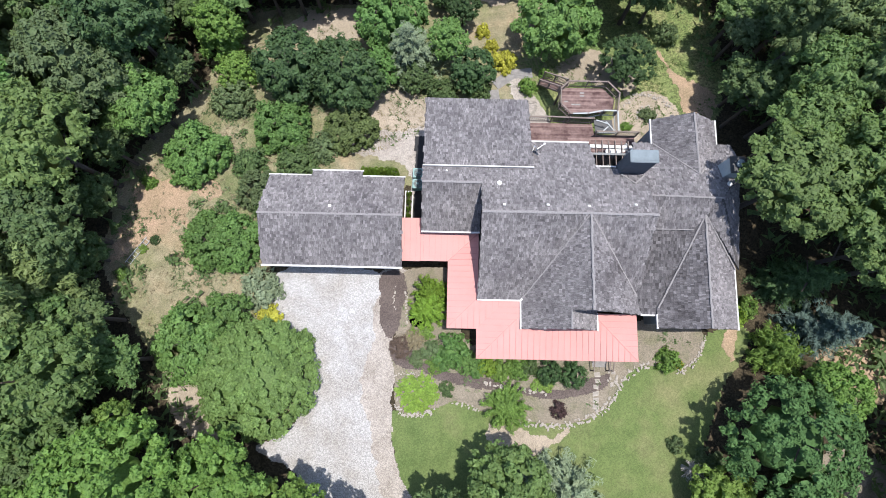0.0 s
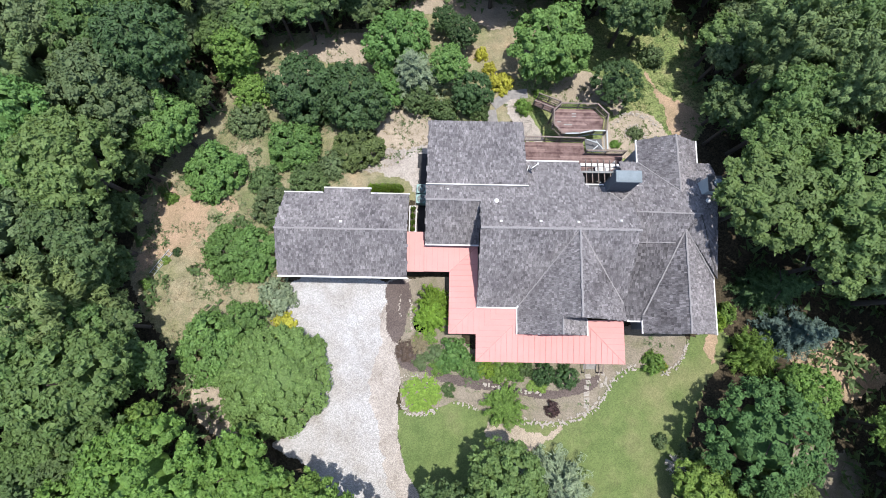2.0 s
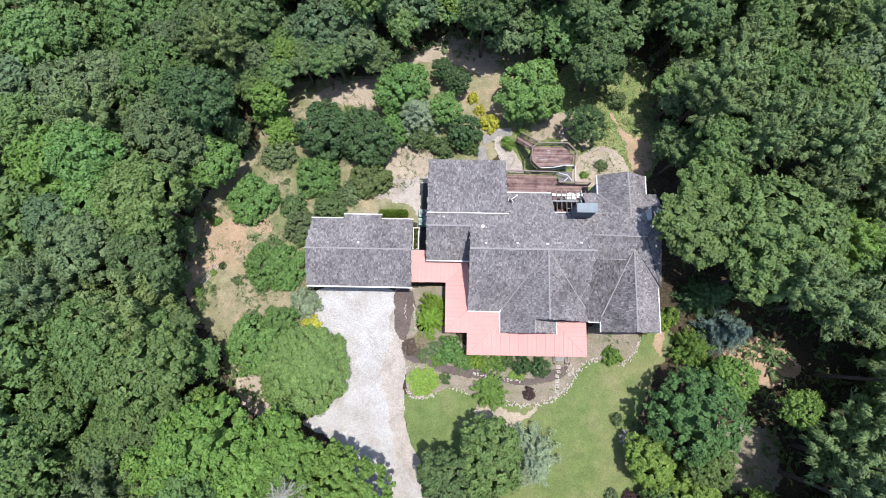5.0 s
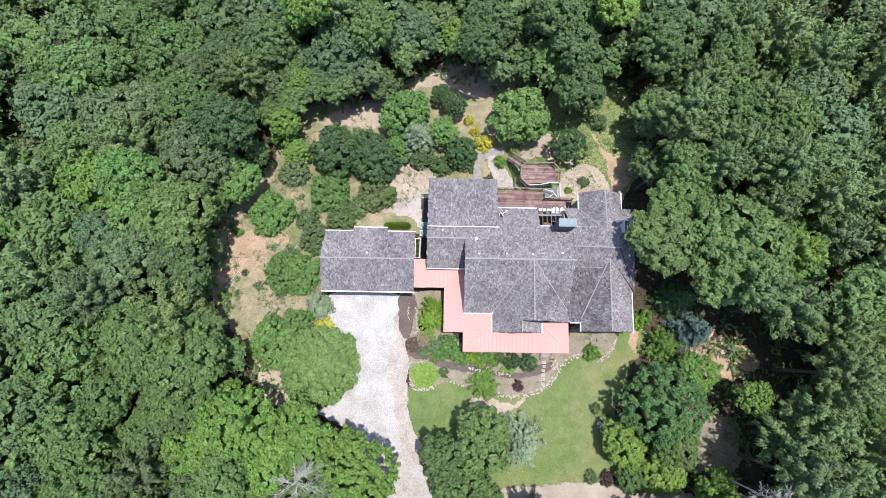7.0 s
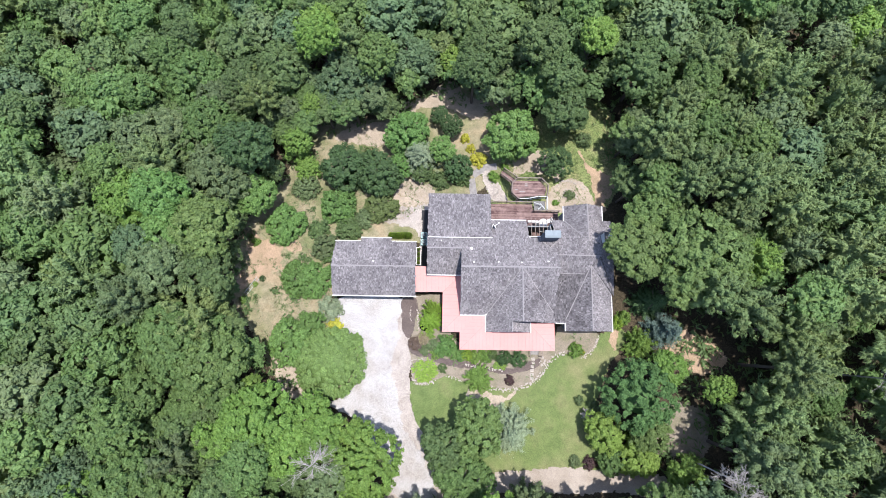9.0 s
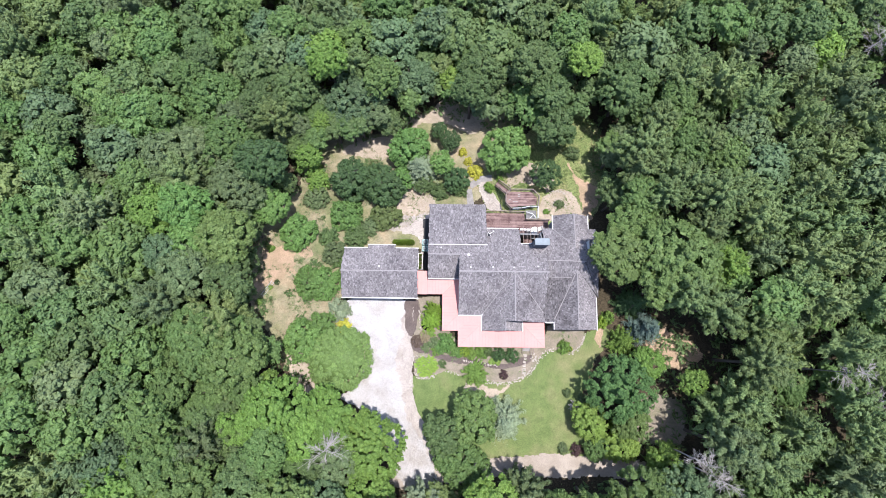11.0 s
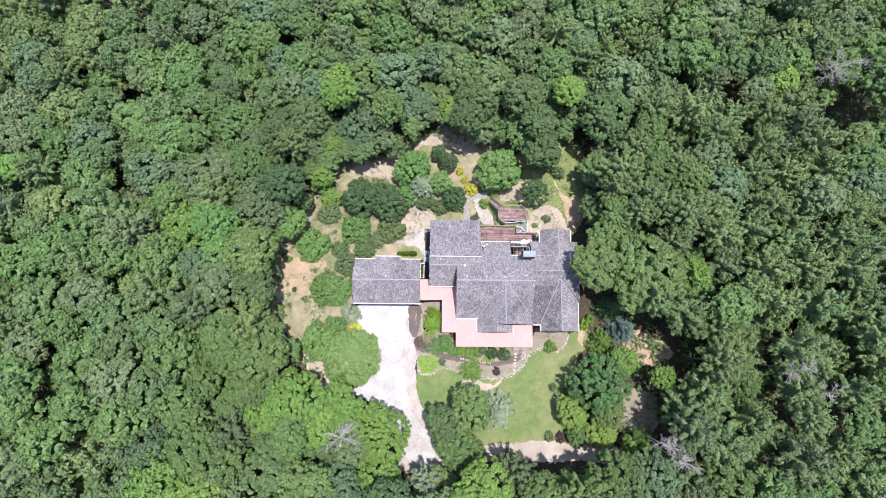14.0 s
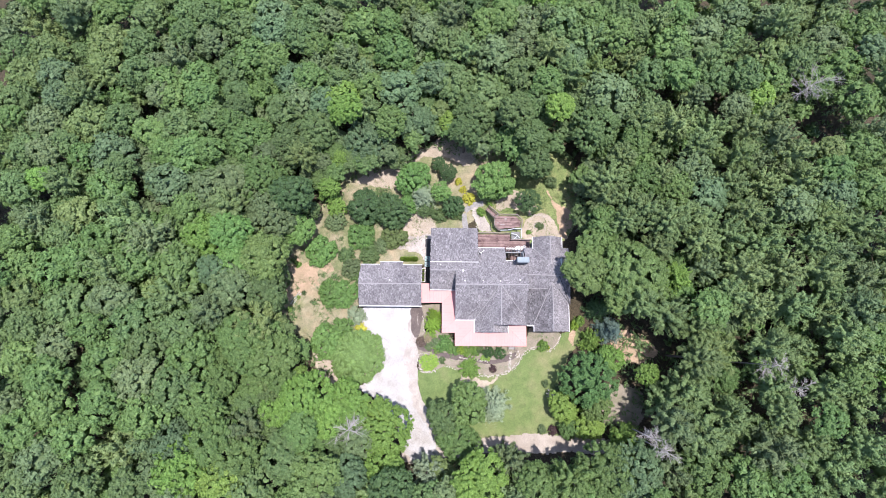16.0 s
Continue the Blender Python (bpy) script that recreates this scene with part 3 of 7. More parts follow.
def broad_crown(seed, clumps, leaves, leaf, low=-0.1, lobes=7, depth=0.26, height=0.8, slim=0.8, size=1.0, gaps=0.03, rough=0.09, uneven=0.10, cap=1.0, core=0.46, fine=2):
    """Rounded crown about 1 m in radius: lobes that carry many leafy clumps, each a cap of foliage with leaf sprays round it."""
    rng = np.random.default_rng(seed)
    d = sphere_points(clumps, low, rng, 0.9)
    d = unit(d + rng.normal(size=d.shape) * rough)
    d = d[rng.uniform(size=len(d)) > gaps]
    ld = unit(sphere_points(lobes, 0.0, rng, 0.9) + rng.normal(size=(lobes, 3)) * 0.15)
    lw = rng.uniform(0.65, 1.1, lobes)
    swell = (np.exp(-((1 - d @ ld.T) / 0.16) ** 1.2) * lw).max(1)
    cr = rng.uniform(0.55, 1.30, len(d)) * 1.45 * math.sqrt((1 - low) / clumps) * size
    rad = (1 - depth + depth * swell) * (0.96 + uneven * rng.uniform(-1, 1, len(d))) - cr * 0.5
    c = d * rad[:, None]
    tone = rng.normal(size=len(d)) * 0.085
    idx = np.repeat(np.arange(len(d)), leaves)
    out = unit(d[idx] * 0.7 + rng.normal(size=(len(idx), 3)) * 0.6 + np.array([0, 0, 0.25]))
    pos = c[idx] + out * (cr[idx] * rng.uniform(0.55, 1.30, len(idx)))[:, None]
    nrm = unit(out * 0.8 + rng.normal(size=out.shape) * 0.38 + np.array([0, 0, 0.25]))
    ln = leaf * rng.uniform(0.6, 1.4, len(idx))
    v = cards(pos, nrm, rng.normal(size=out.shape) + out * 0.7, ln, ln * rng.uniform(slim * 0.8, slim * 1.2, len(idx)))
    # a six-sided cap of inner foliage under each clump's sprays
    up = unit(d + np.array([0, 0, 0.4]))
    ax = unit(np.cross(up, np.array([0.31, 0.95, 0.1])))
    ay = np.cross(up, ax)
    ang = np.arange(6) * math.pi / 3 + rng.uniform(0, 1, (len(d), 1))
    rim = rng.uniform(0.7, 1.05, (len(d), 6)) * cr[:, None] * cap
    ring = c[:, None] + (ax[:, None] * np.cos(ang)[..., None] + ay[:, None] * np.sin(ang)[..., None]) * rim[..., None] - up[:, None] * (cr * 0.50)[:, None, None]
    cv = np.concatenate([(c + up * (cr * 0.36)[:, None])[:, None], ring], 1).reshape(-1, 3)
    fan = np.array([(0, k + 1, (k + 1) % 6 + 1) for k in range(6)])
    cf = (fan[None] + (np.arange(len(d)) * 7)[:, None, None]).reshape(-1, 3)
    bv, bf = core_ball(rng, core, 1.0, fine)
    cf = np.concatenate([cf, bf + len(cv)])
    t = np.concatenate([np.repeat(tone[idx], 3), np.repeat(tone, 7)])
    cv = np.concatenate([cv, bv])
    v[:, 2] *= height
    cv[:, 2] *= height
    return v, (cv, cf), t


def pine_crown(seed, boughs, tufts, needles, leaf, core=0.36):
    """Pine: long boughs that reach out and up from the trunk, feathered with tufts of needles, about 1 m in radius."""
    rng = np.random.default_rng(seed)
    d = unit(sphere_points(boughs, -0.12, rng, 0.9) + rng.normal(size=(boughs, 3)) * 0.13)
    rad = rng.uniform(0.72, 1.06, boughs)
    tone = rng.normal(size=boughs) * 0.09
    flat = unit(d * np.array([1, 1, 0.0]) + 1e-4)
    root = np.stack([0 * rad, 0 * rad, d[:, 2] * rad * 0.55 - 0.12], -1)
    tip = d * rad[:, None]
    run = tip - root
    side = np.stack([-flat[:, 1], flat[:, 0], 0 * rad], -1)
    b = np.repeat(np.arange(boughs), tufts)
    q = rng.uniform(0.36, 1.0, len(b))
    off = rng.normal(size=len(b)) * 0.07 * np.sqrt(1.25 - q)
    rise = 0.10 * q ** 2 + rng.normal(size=len(b)) * 0.02
    base = root[b] + run[b] * q[:, None] + side[b] * off[:, None]
    base[:, 2] += rise
    k = np.repeat(np.arange(len(b)), needles)
    out = unit(rng.normal(size=(len(k), 3)) + np.array([0, 0, 0.5]))
    pos = base[k] + out * (0.045 * rng.uniform(0.4, 1.3, len(k)))[:, None]
    along = unit(run[b][k]) * 1.1 + side[b][k] * (off[k] * 6)[:, None] + rng.normal(size=(len(k), 3)) * 0.55 + np.array([0, 0, 0.25])
    nrm = out * 0.7 + d[b][k] * 0.4 + np.array([0, 0, 0.55])
    ln = leaf * rng.uniform(0.65, 1.35, len(k))
    v = cards(pos, nrm, along, ln, ln * rng.uniform(0.22, 0.36, len(k)))
    # the inner foliage of each bough, a narrow roofed blade with shade tinted into its colour
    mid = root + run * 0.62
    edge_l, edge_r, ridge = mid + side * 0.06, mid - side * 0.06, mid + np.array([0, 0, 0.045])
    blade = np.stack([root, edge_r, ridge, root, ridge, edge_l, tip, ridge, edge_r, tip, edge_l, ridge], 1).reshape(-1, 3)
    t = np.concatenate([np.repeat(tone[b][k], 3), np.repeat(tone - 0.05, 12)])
    return np.concatenate([v, blade]), core_ball(rng, core, 1.1, 2), t


def needle_crown(seed, whorls, branches, tufts, needles, leaf, slope=0.35, top=1.9, spread=0.9, cone=True, width=0.16):
    """Conifer: whorls of boughs, each a narrow blade of foliage with tufts of needles along it, about 1 m in radius."""
    rng = np.random.default_rng(seed)
    P, N, A, T, BV = [], [], [], [], []
    for w in range(whorls):
        t = (w + 0.5) / whorls
        reach = (1 - t) ** 0.85 if cone else math.sqrt(max(0.05, 1 - (t * 1.0) ** 2)) * rng.uniform(0.75, 1.0)
        count = max(4, int(branches * (1 - 0.5 * t)))
        turn = rng.uniform(0, 6.283)
        for b in range(count):
            a = turn + (b + rng.uniform(-0.45, 0.45)) * 6.283 / count
            R = reach * spread * rng.uniform(0.62, 1.15)
            z0 = top * t - 0.5 + rng.uniform(-0.5, 0.5) * top / whorls
            tone = rng.normal() * 0.06
            ca, sa = math.cos(a), math.sin(a)
            rise = (slope if not cone else -slope) * rng.uniform(0.5, 1.5)
            half = 0.04 + 0.06 * R
            tip, mid = np.array([ca * R * 0.9, sa * R * 0.9, z0 + rise * R * 0.9 - 0.03]), np.array([ca * R * 0.5, sa * R * 0.5, z0 + rise * R * 0.5 - 0.03])
            sd = np.array([-sa, ca, 0]) * half
            BV.append(np.stack([[0, 0, z0 - 0.03], mid + sd, mid - sd, mid + sd, tip, mid - sd]))
            T.append((tone, tufts * needles))
            for s in range(tufts):
                q = (s + rng.uniform(0.2, 0.9)) / tufts
                base = np.array([ca * R * q, sa * R * q, z0 + rise * R * q]) + rng.normal(size=3) * 0.03
                ball = unit(rng.normal(size=(needles, 3)) + np.array([ca * 0.5, sa * 0.5, 0.7]))
                P.append(base + ball * (0.04 + 0.055 * R) * rng.uniform(0.5, 1.3, (needles, 1)) * np.array([1, 1, 0.6]))
                side = rng.choice([-1.0, 1.0], (needles, 1)) * rng.uniform(0.1, 0.9, (needles, 1))
                A.append(np.array([ca, sa, 0.12]) * 0.8 + np.array([-sa, ca, 0]) * side + rng.normal(size=(needles, 3)) * 0.35)
                N.append(ball * 0.7 + np.array([0, 0, 0.6]) + rng.normal(size=(needles, 3)) * 0.3)
    P, N, A = np.concatenate(P), np.concatenate(N), np.concatenate(A)
    ln = leaf * rng.uniform(0.7, 1.3, len(P))
    tone = np.concatenate([np.full(n * 3, t) for t, n in T])
    BV = np.concatenate(BV)
    v = np.concatenate([cards(P, N, A, ln, ln * width * 2), BV])
    # blades under the tufts are tinted darker, shade put into their colour
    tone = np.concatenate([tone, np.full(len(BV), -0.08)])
    return v, core_ball(rng, 0.3, 1.0, 1), tone


def trunk_mesh(seed):
    """Unit trunk: tapered, with limbs, 1 m high."""
    rng = random.Random(seed)
    bm = bmesh.new()
    tube(bm, (0, 0, -0.05), (0.01, 0.01, 0.5), 0.030, 0.020, 7)
    tube(bm, (0.01, 0.01, 0.5), (0, 0.0, 0.95), 0.020, 0.006, 6)
    for k in range(6):
        a, z = rng.uniform(0, 6.28), rng.uniform(0.42, 0.75)
        r = rng.uniform(0.12, 0.22)
        tube(bm, (0, 0, z), (r * math.cos(a), r * math.sin(a), z + rng.uniform(0.1, 0.2)), 0.011, 0.004, 5)
    me = bpy.data.meshes.new("trunk")
    bm.to_mesh(me)
    bm.free()
    me.materials.append(M_BARK)
    return me


ARCH = {}


def archetype(kind, v):
    key = (kind, v)
    if key in ARCH:
        return ARCH[key]
    if kind == "broad":
        made = broad_crown(100 + v, 210, 28, 0.068, lobes=9, depth=0.27, cap=1.15)
    elif kind == "broad_big":
        made = broad_crown(120 + v, 380, 28, 0.050, lobes=14, depth=0.25, cap=1.15)
    elif kind == "broad_far":
        made = broad_crown(200 + v, 165, 20, 0.082, lobes=7 + v, depth=0.28, cap=1.0)
    elif kind == "broad_wood":
        made = broad_crown(250 + v, 125, 13, 0.105, lobes=6 + v, depth=0.28, cap=1.05, fine=1)
    elif kind == "low":
        made = broad_crown(800 + v, 36, 12, 0.19, low=0.1, lobes=4, fine=1)
    elif kind == "low_near":
        made = broad_crown(850 + v, 70, 20, 0.115, low=0.1, lobes=5, cap=1.15)
    elif kind == "big_leaf":
        made = broad_crown(150 + v, 240, 36, 0.052, depth=0.2, slim=0.6, size=0.85)
    elif kind == "dome":
        made = broad_crown(170 + v, 460, 34, 0.054, depth=0.24, lobes=9, height=0.62, slim=0.42, gaps=0.02, rough=0.08, size=1.0, uneven=0.07, cap=1.1, core=0.7)
    elif kind == "spruce":
        made = needle_crown(300 + v, 14, 14, 8, 12, 0.10, 0.3, 2.4, 0.95, True, 0.13)
    elif kind == "pine":
        made = pine_crown(400 + v, 70, 13, 7, 0.112)
    elif kind == "pine_wood":
        made = pine_crown(450 + v, 52, 10, 5, 0.145)
    elif kind == "shrub":
        made = broad_crown(500 + v, 45, 22, 0.14, low=-0.1, lobes=5, depth=0.25, height=0.85)
    elif kind == "frond":
        made = needle_crown(600 + v, 6, 18, 7, 12, 0.17, 0.25, 0.9, 1.0, False, 0.12)
    elif kind == "mound":
        made = broad_crown(700 + v, 90, 18, 0.085, low=0.0, depth=0.06, height=0.62, gaps=0.0, core=0.42)
    vs, core, tone = made
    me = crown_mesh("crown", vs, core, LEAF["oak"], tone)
    ARCH[key] = (me, trunk_mesh(v + 7))
    return ARCH[key]


TREES = []
LABELS = {
    "oak": "green broadleaf tree in full summer leaf", "bright": "bright green broadleaf tree in full leaf", "fresh": "pale fresh green broadleaf tree in full leaf", "mid": "fresh green broadleaf tree in full leaf", "yard": "fresh green garden tree in full leaf", "dark": "dark green dense tree in full leaf",
    "blue": "blue-green tree with silvery foliage", "grey": "grey-green tree with thin foliage", "pine": "olive green pine with open boughs",
    "yellow": "golden yellow leafy garden shrub", "spring": "light yellow-green broadleaf tree in full leaf", "vivid": "vivid green leafy garden shrub", "lime": "yellow-green broadleaf tree in full leaf", "purple": "dark purple-leaved rounded garden shrub", "glossy": "dark glossy-leaved dense tree", "teal": "blue spruce with layered silvery boughs", "silver": "grey-green conifer with layered boughs", "pale": "pale green low spreading tree", "brown": "withered brown clipped round shrub"}


def tree(kind, leaf, x, y, r, top, tall=None, label="", group="", name="tree"):
    """A tree or shrub with its crown's radius r and its top at height top."""
    rng = random.Random(round(x * 97 + y * 131))
    if kind == "broad" and r >= 4.0:
        kind = "broad_big"
    if kind == "broad" and r < 2.3:
        kind = "broad_far"
    near = -33 < x < 33 and -19 < y < 33
    if near and kind == "broad_far" and r >= 2.3:
        kind = "broad_big" if r >= 4.0 else "broad"
    if near and kind == "low":
        kind = "low_near"
    v = rng.randrange(3 if kind not in ("broad_far", "pine") else 4)
    crown_me, trunk_me = archetype(kind, v)
    z0 = float(land(x, y))
    ob = thing(name, label or LABELS[leaf], "shrub" if kind in ("shrub", "frond", "mound") else "tree", (x, y, z0), group)
    ob.rotation_euler = (0, 0, rng.uniform(0, 6.28))
    up = {"broad": 0.82, "broad_wood": 0.82, "broad_big": 0.82, "broad_far": 0.82, "low": 0.82, "low_near": 0.82, "big_leaf": 0.82, "dome": 0.6, "spruce": 1.95, "pine": 1.0, "shrub": 0.85, "frond": 0.6, "mound": 0.6}[kind]
    h = top - z0
    sz = tall if tall else r * (1.2 if kind.startswith("broad") else 1.5 if kind == "pine" else 1.0)
    if kind in ("shrub", "frond", "mound"):
        sz = h / up
    if kind == "spruce":
        sz = min(sz * 1.3, h / 2.45)
    crown = new("crown", crown_me)
    crown.parent = ob
    crown.location = (0, 0, h - up * sz)
    if kind == "spruce":
        crown.location = (0, 0, max(0.5 * sz, h - up * sz))
    crown.scale = (r, r, sz)
    if kind == "shrub" or kind == "mound" or kind == "frond":
        crown.location = (0, 0, 0.0 if kind != "frond" else 0.3 * sz)
    crown.material_slots[0].link = "OBJECT"
    crown.material_slots[0].material = LEAF[leaf]
    if kind not in ("mound", "frond"):
        tk = new("trunk", trunk_me)
        tk.parent = ob
        s = h if kind not in ("shrub",) else h * 0.8
        tk.scale = (min(s, 1.4 * r + 3), min(s, 1.4 * r + 3), s * 0.93)
    TREES.append((x, y, r * (0.66 if kind == "pine" else 1)))
    return ob


def dead_tree(x, y, top, r, seed):
    """A bare grey tree: trunk, limbs and a haze of twigs."""
    rng = random.Random(seed)
    z0 = float(land(x, y))
    ob = thing("dead_tree", "bare grey dead tree among the green crowns", "tree", (x, y, z0), "dead trees")
    h = top - z0
    bm = bmesh.new()
    tube(bm, (0, 0, 0), (0.1, 0.05, h * 0.9), 0.13, 0.02, 8)
    part("trunk", bm, M_DEAD, ob)
    for k in range(22):
        bm = bmesh.new()
        a, t = rng.uniform(0, 6.28), rng.uniform(0.55, 0.9)
        L = r * rng.uniform(0.45, 1.05)
        p = Vector((0.1 * t / 0.9, 0.05 * t / 0.9, h * t))
        d = Vector((math.cos(a), math.sin(a), rng.uniform(0.2, 0.8)))
        q = p + d * L
        tube(bm, p, q, 0.024, 0.010, 5)
        for j in range(12):
            s = p.lerp(q, rng.uniform(0.2, 1.0))
            e = s + Vector((d.x + rng.uniform(-1.2, 1.2), d.y + rng.uniform(-1.2, 1.2), rng.uniform(-0.1, 0.8))) * L * 0.3
            tube(bm, s, e, 0.016, 0.006, 4, False)
            for i in range(2):
                f = e + Vector((rng.uniform(-1, 1), rng.uniform(-1, 1), rng.uniform(-0.2, 0.6))) * L * 0.18
                tube(bm, s.lerp(e, 0.6), f, 0.010, 0.004, 3, False)
        part("branch", bm, M_DEAD, ob)
    TREES.append((x, y, r * 0.4))
    return ob


# ---- the house ----
def slab(name, pts, mat, parent, thick=0.12, label=""):
    """A plate under the given outline (corners in space, counter-clockwise from above)."""
    bm = bmesh.new()
    top = [bm.verts.new(p) for p in pts]
    bot = [bm.verts.new((p[0], p[1], p[2] - thick)) for p in pts]
    bm.faces.new(top)
    bm.faces.new(bot[::-1])
    n = len(pts)
    for i in range(n):
        bm.faces.new((top[i], bot[i], bot[(i + 1) % n], top[(i + 1) % n]))
    bmesh.ops.recalc_face_normals(bm, faces=bm.faces)
    return part(name, bm, mat, parent, label)


def shingles(pts, parent, mat, seed, course=0.215, holes=()):
    """Courses of split wood shingles over a sloping plate, each one a thin wedge."""
    rng = np.random.default_rng(seed)
    P = np.array(pts, float)
    n = np.sum(np.cross(P, np.roll(P, -1, 0)), 0)
    n = n / np.linalg.norm(n)
    n = n if n[2] > 0 else -n
    u = np.cross((0, 0, 1.0), n)
    u /= np.linalg.norm(u)
    v = np.cross(n, u)
    o = P[0] + n * min(0.03, max(0.0, float(((P - P[0]) @ n).max())))
    uv = np.stack([(P - o) @ u, (P - o) @ v], -1)
    (u0, v0), (u1, v1) = uv.min(0), uv.max(0)
    A, B, W = [], [], []
    rows = int((v1 - v0 - 0.05) / course) + 1
    for k in range(rows):
        w = rng.choice([0.08, 0.10, 0.13, 0.16, 0.20], size=int((u1 - u0) / 0.12) + 8)
        e = u0 - rng.uniform(0, 0.3) + np.concatenate([[0], np.cumsum(w)])
        A.append(e[:-1])
        W.append(w)
        B.append(np.full(len(w), v0 + k * course))
    A, B, W = np.concatenate(A), np.concatenate(B), np.concatenate(W)
    mid = uv.mean(0)
    wide = mid + (uv - mid) * (1 + 0.10 / np.maximum(np.linalg.norm(uv - mid, axis=1, keepdims=True), 0.5))
    keep = inside(uv, A + W / 2, np.minimum(B + course * 0.5, v1 - 0.01)) & inside(wide, A, np.minimum(B + course, v1)) & inside(wide, A + W, np.minimum(B + course, v1)) & inside(wide, A + W / 2, B)
    A, B, W = A[keep], B[keep], W[keep]
    m = len(A)
    lift = rng.uniform(0.020, 0.042, m)
    drop = rng.uniform(-0.03, 0.02, m)
    g = 0.007
    def p(a, b, h):
        return o + a[:, None] * u + b[:, None] * v + h[:, None] * n
    z = np.full(m, 0.006)
    top = np.minimum(B + course * 1.12, v1 + 0.004)
    V = np.stack([p(A + g, B + drop, lift), p(A + W - g, B + drop, lift), p(A + W - g, top, z), p(A + g, top, z),
                  p(A + g, B + drop, z), p(A + W - g, B + drop, z)], 1).reshape(-1, 3)
    q = np.arange(m)[:, None] * 6
    F = np.concatenate([q + [0, 1, 2], q + [0, 2, 3], q + [4, 5, 1], q + [4, 1, 0], q + [4, 0, 3], q + [5, 2, 1]])
    ob = new("shingles", mesh_from("shingles", V, F.ravel(), 3, mat, True))
    ob.parent = parent
    return tagged(ob, kind="stuff")


def roof_plane(house, pts, seed, mat=None, name="roof"):
    r = slab(name, pts, M_DECKING, house, 0.14, "weathered grey wood shingles")
    shingles(pts, r, mat or M_SHAKE, seed)
    return r


def cap_shingle_mesh():
    """One folded cap shingle, 1 m long and wide."""
    v = [(0, -0.5, -0.012), (0, 0, 0.010), (0, 0.5, -0.012), (1, 0.5, -0.024), (1, 0, -0.002), (1, -0.5, -0.024), (0, -0.5, -0.026), (0, 0.5, -0.026)]
    f = [0, 1, 4, 0, 4, 5, 1, 2, 3, 1, 3, 4, 6, 1, 0, 6, 7, 1, 7, 2, 1]
    return mesh_from("cap_shingle", v, f, 3, M_CAP, True)


CAP_SHINGLE = cap_shingle_mesh()


def cap(house, a, b, w=0.26, mat=None, name="ridge_cap"):
    """Overlapping cap shingles along a ridge, hip or valley, on a flat batten."""
    a, b = Vector(a), Vector(b)
    L = (b - a).length
    k = max(2, int(L / 0.3))
    bm = bmesh.new()
    w *= 0.82
    beam(bm, a + Vector((0, 0, 0.012)), b + Vector((0, 0, 0.012)), w * 0.7, 0.03)
    batten = part(name, bm, mat or M_CAP, house)
    rr = random.Random(round(L * 100))
    d = (b - a).normalized()
    side = Vector((0, 0, 1)).cross(d).normalized()
    up = d.cross(side)
    for i in range(k):
        p = a.lerp(b, i / k) + Vector((rr.uniform(-0.015, 0.015), rr.uniform(-0.015, 0.015), 0.045))
        ob = new("cap_shingle", CAP_SHINGLE)
        ob.parent = batten
        m = Matrix((d, side, up)).transposed().to_4x4()
        ob.matrix_local = Matrix.Translation(p) @ m @ Matrix.Diagonal((L / k * 1.15, w * rr.uniform(0.85, 1.15), 1, 1))
    return batten


def edge(house, a, b, w=0.12, h=0.16, name="fascia", mat=None):
    bm = bmesh.new()
    beam(bm, a, b, w, h)
    return part(name, bm, mat or M_TRIM, house, "white painted trim")


def walls(parent, x0, x1, y0, y1, z0, z1, name="wall"):
    bm = bmesh.new()
    t = 0.15
    box(bm, x0, x1, y0, y0 + t, z0, z1)
    box(bm, x0, x1, y1 - t, y1, z0, z1)
    box(bm, x0, x0 + t, y0 + t, y1 - t, z0, z1)
    box(bm, x1 - t, x1, y0 + t, y1 - t, z0, z1)
    return part(name, bm, M_WALL, parent)


house = thing("house", "rambling house with grey shingle roofs and a salmon metal porch roof", "house")
# main block: ridge east-west
roof_plane(house, [(2.40, 2.64, 2.80), (13.10, 2.64, 2.80), (12.95, 7.60, 7.25), (2.34, 7.60, 7.25)], 1)
roof_plane(house, [(12.95, 7.60, 7.25), (13.15, 11.36, 4.83), (10.05, 11.36, 4.83), (9.97, 13.57, 3.42), (5.78, 13.57, 3.42), (2.38, 11.30, 4.87), (2.34, 7.60, 7.25)][::-1], 2)
cap(house, (2.34, 7.60, 7.27), (12.95, 7.60, 7.27), 0.2)
# west extension
roof_plane(house, [(-1.46, 7.12, 3.30), (2.48, 7.12, 3.30), (2.42, 9.81, 5.85), (-1.40, 9.81, 5.85)], 3)
roof_plane(house, [(-1.40, 9.81, 5.85), (2.42, 9.81, 5.85), (2.42, 11.38, 4.84), (-1.38, 11.38, 4.84)], 4)
cap(house, (-1.40, 9.81, 5.87), (2.40, 9.81, 5.87), 0.16)
edge(house, (-1.46, 7.08, 3.28), (2.48, 7.08, 3.28), 0.1, 0.14)
# long low slope over the north-west rooms
roof_plane(house, [(-1.38, 11.19, 5.12), (5.84, 11.19, 5.12), (5.80, 16.70, 3.38), (-1.40, 16.70, 3.38)], 5)
edge(house, (-1.41, 11.14, 5.12), (5.87, 11.14, 5.12), 0.08, 0.18)
# south gable with a lower gable in front
roof_plane(house, [(5.33, 0.74, 2.82), (7.92, 0.74, 6.02), (7.92, 1.83, 6.02), (8.91, 1.83, 7.25), (8.90, 7.58, 7.25), (5.33, 7.62, 2.82)], 6)
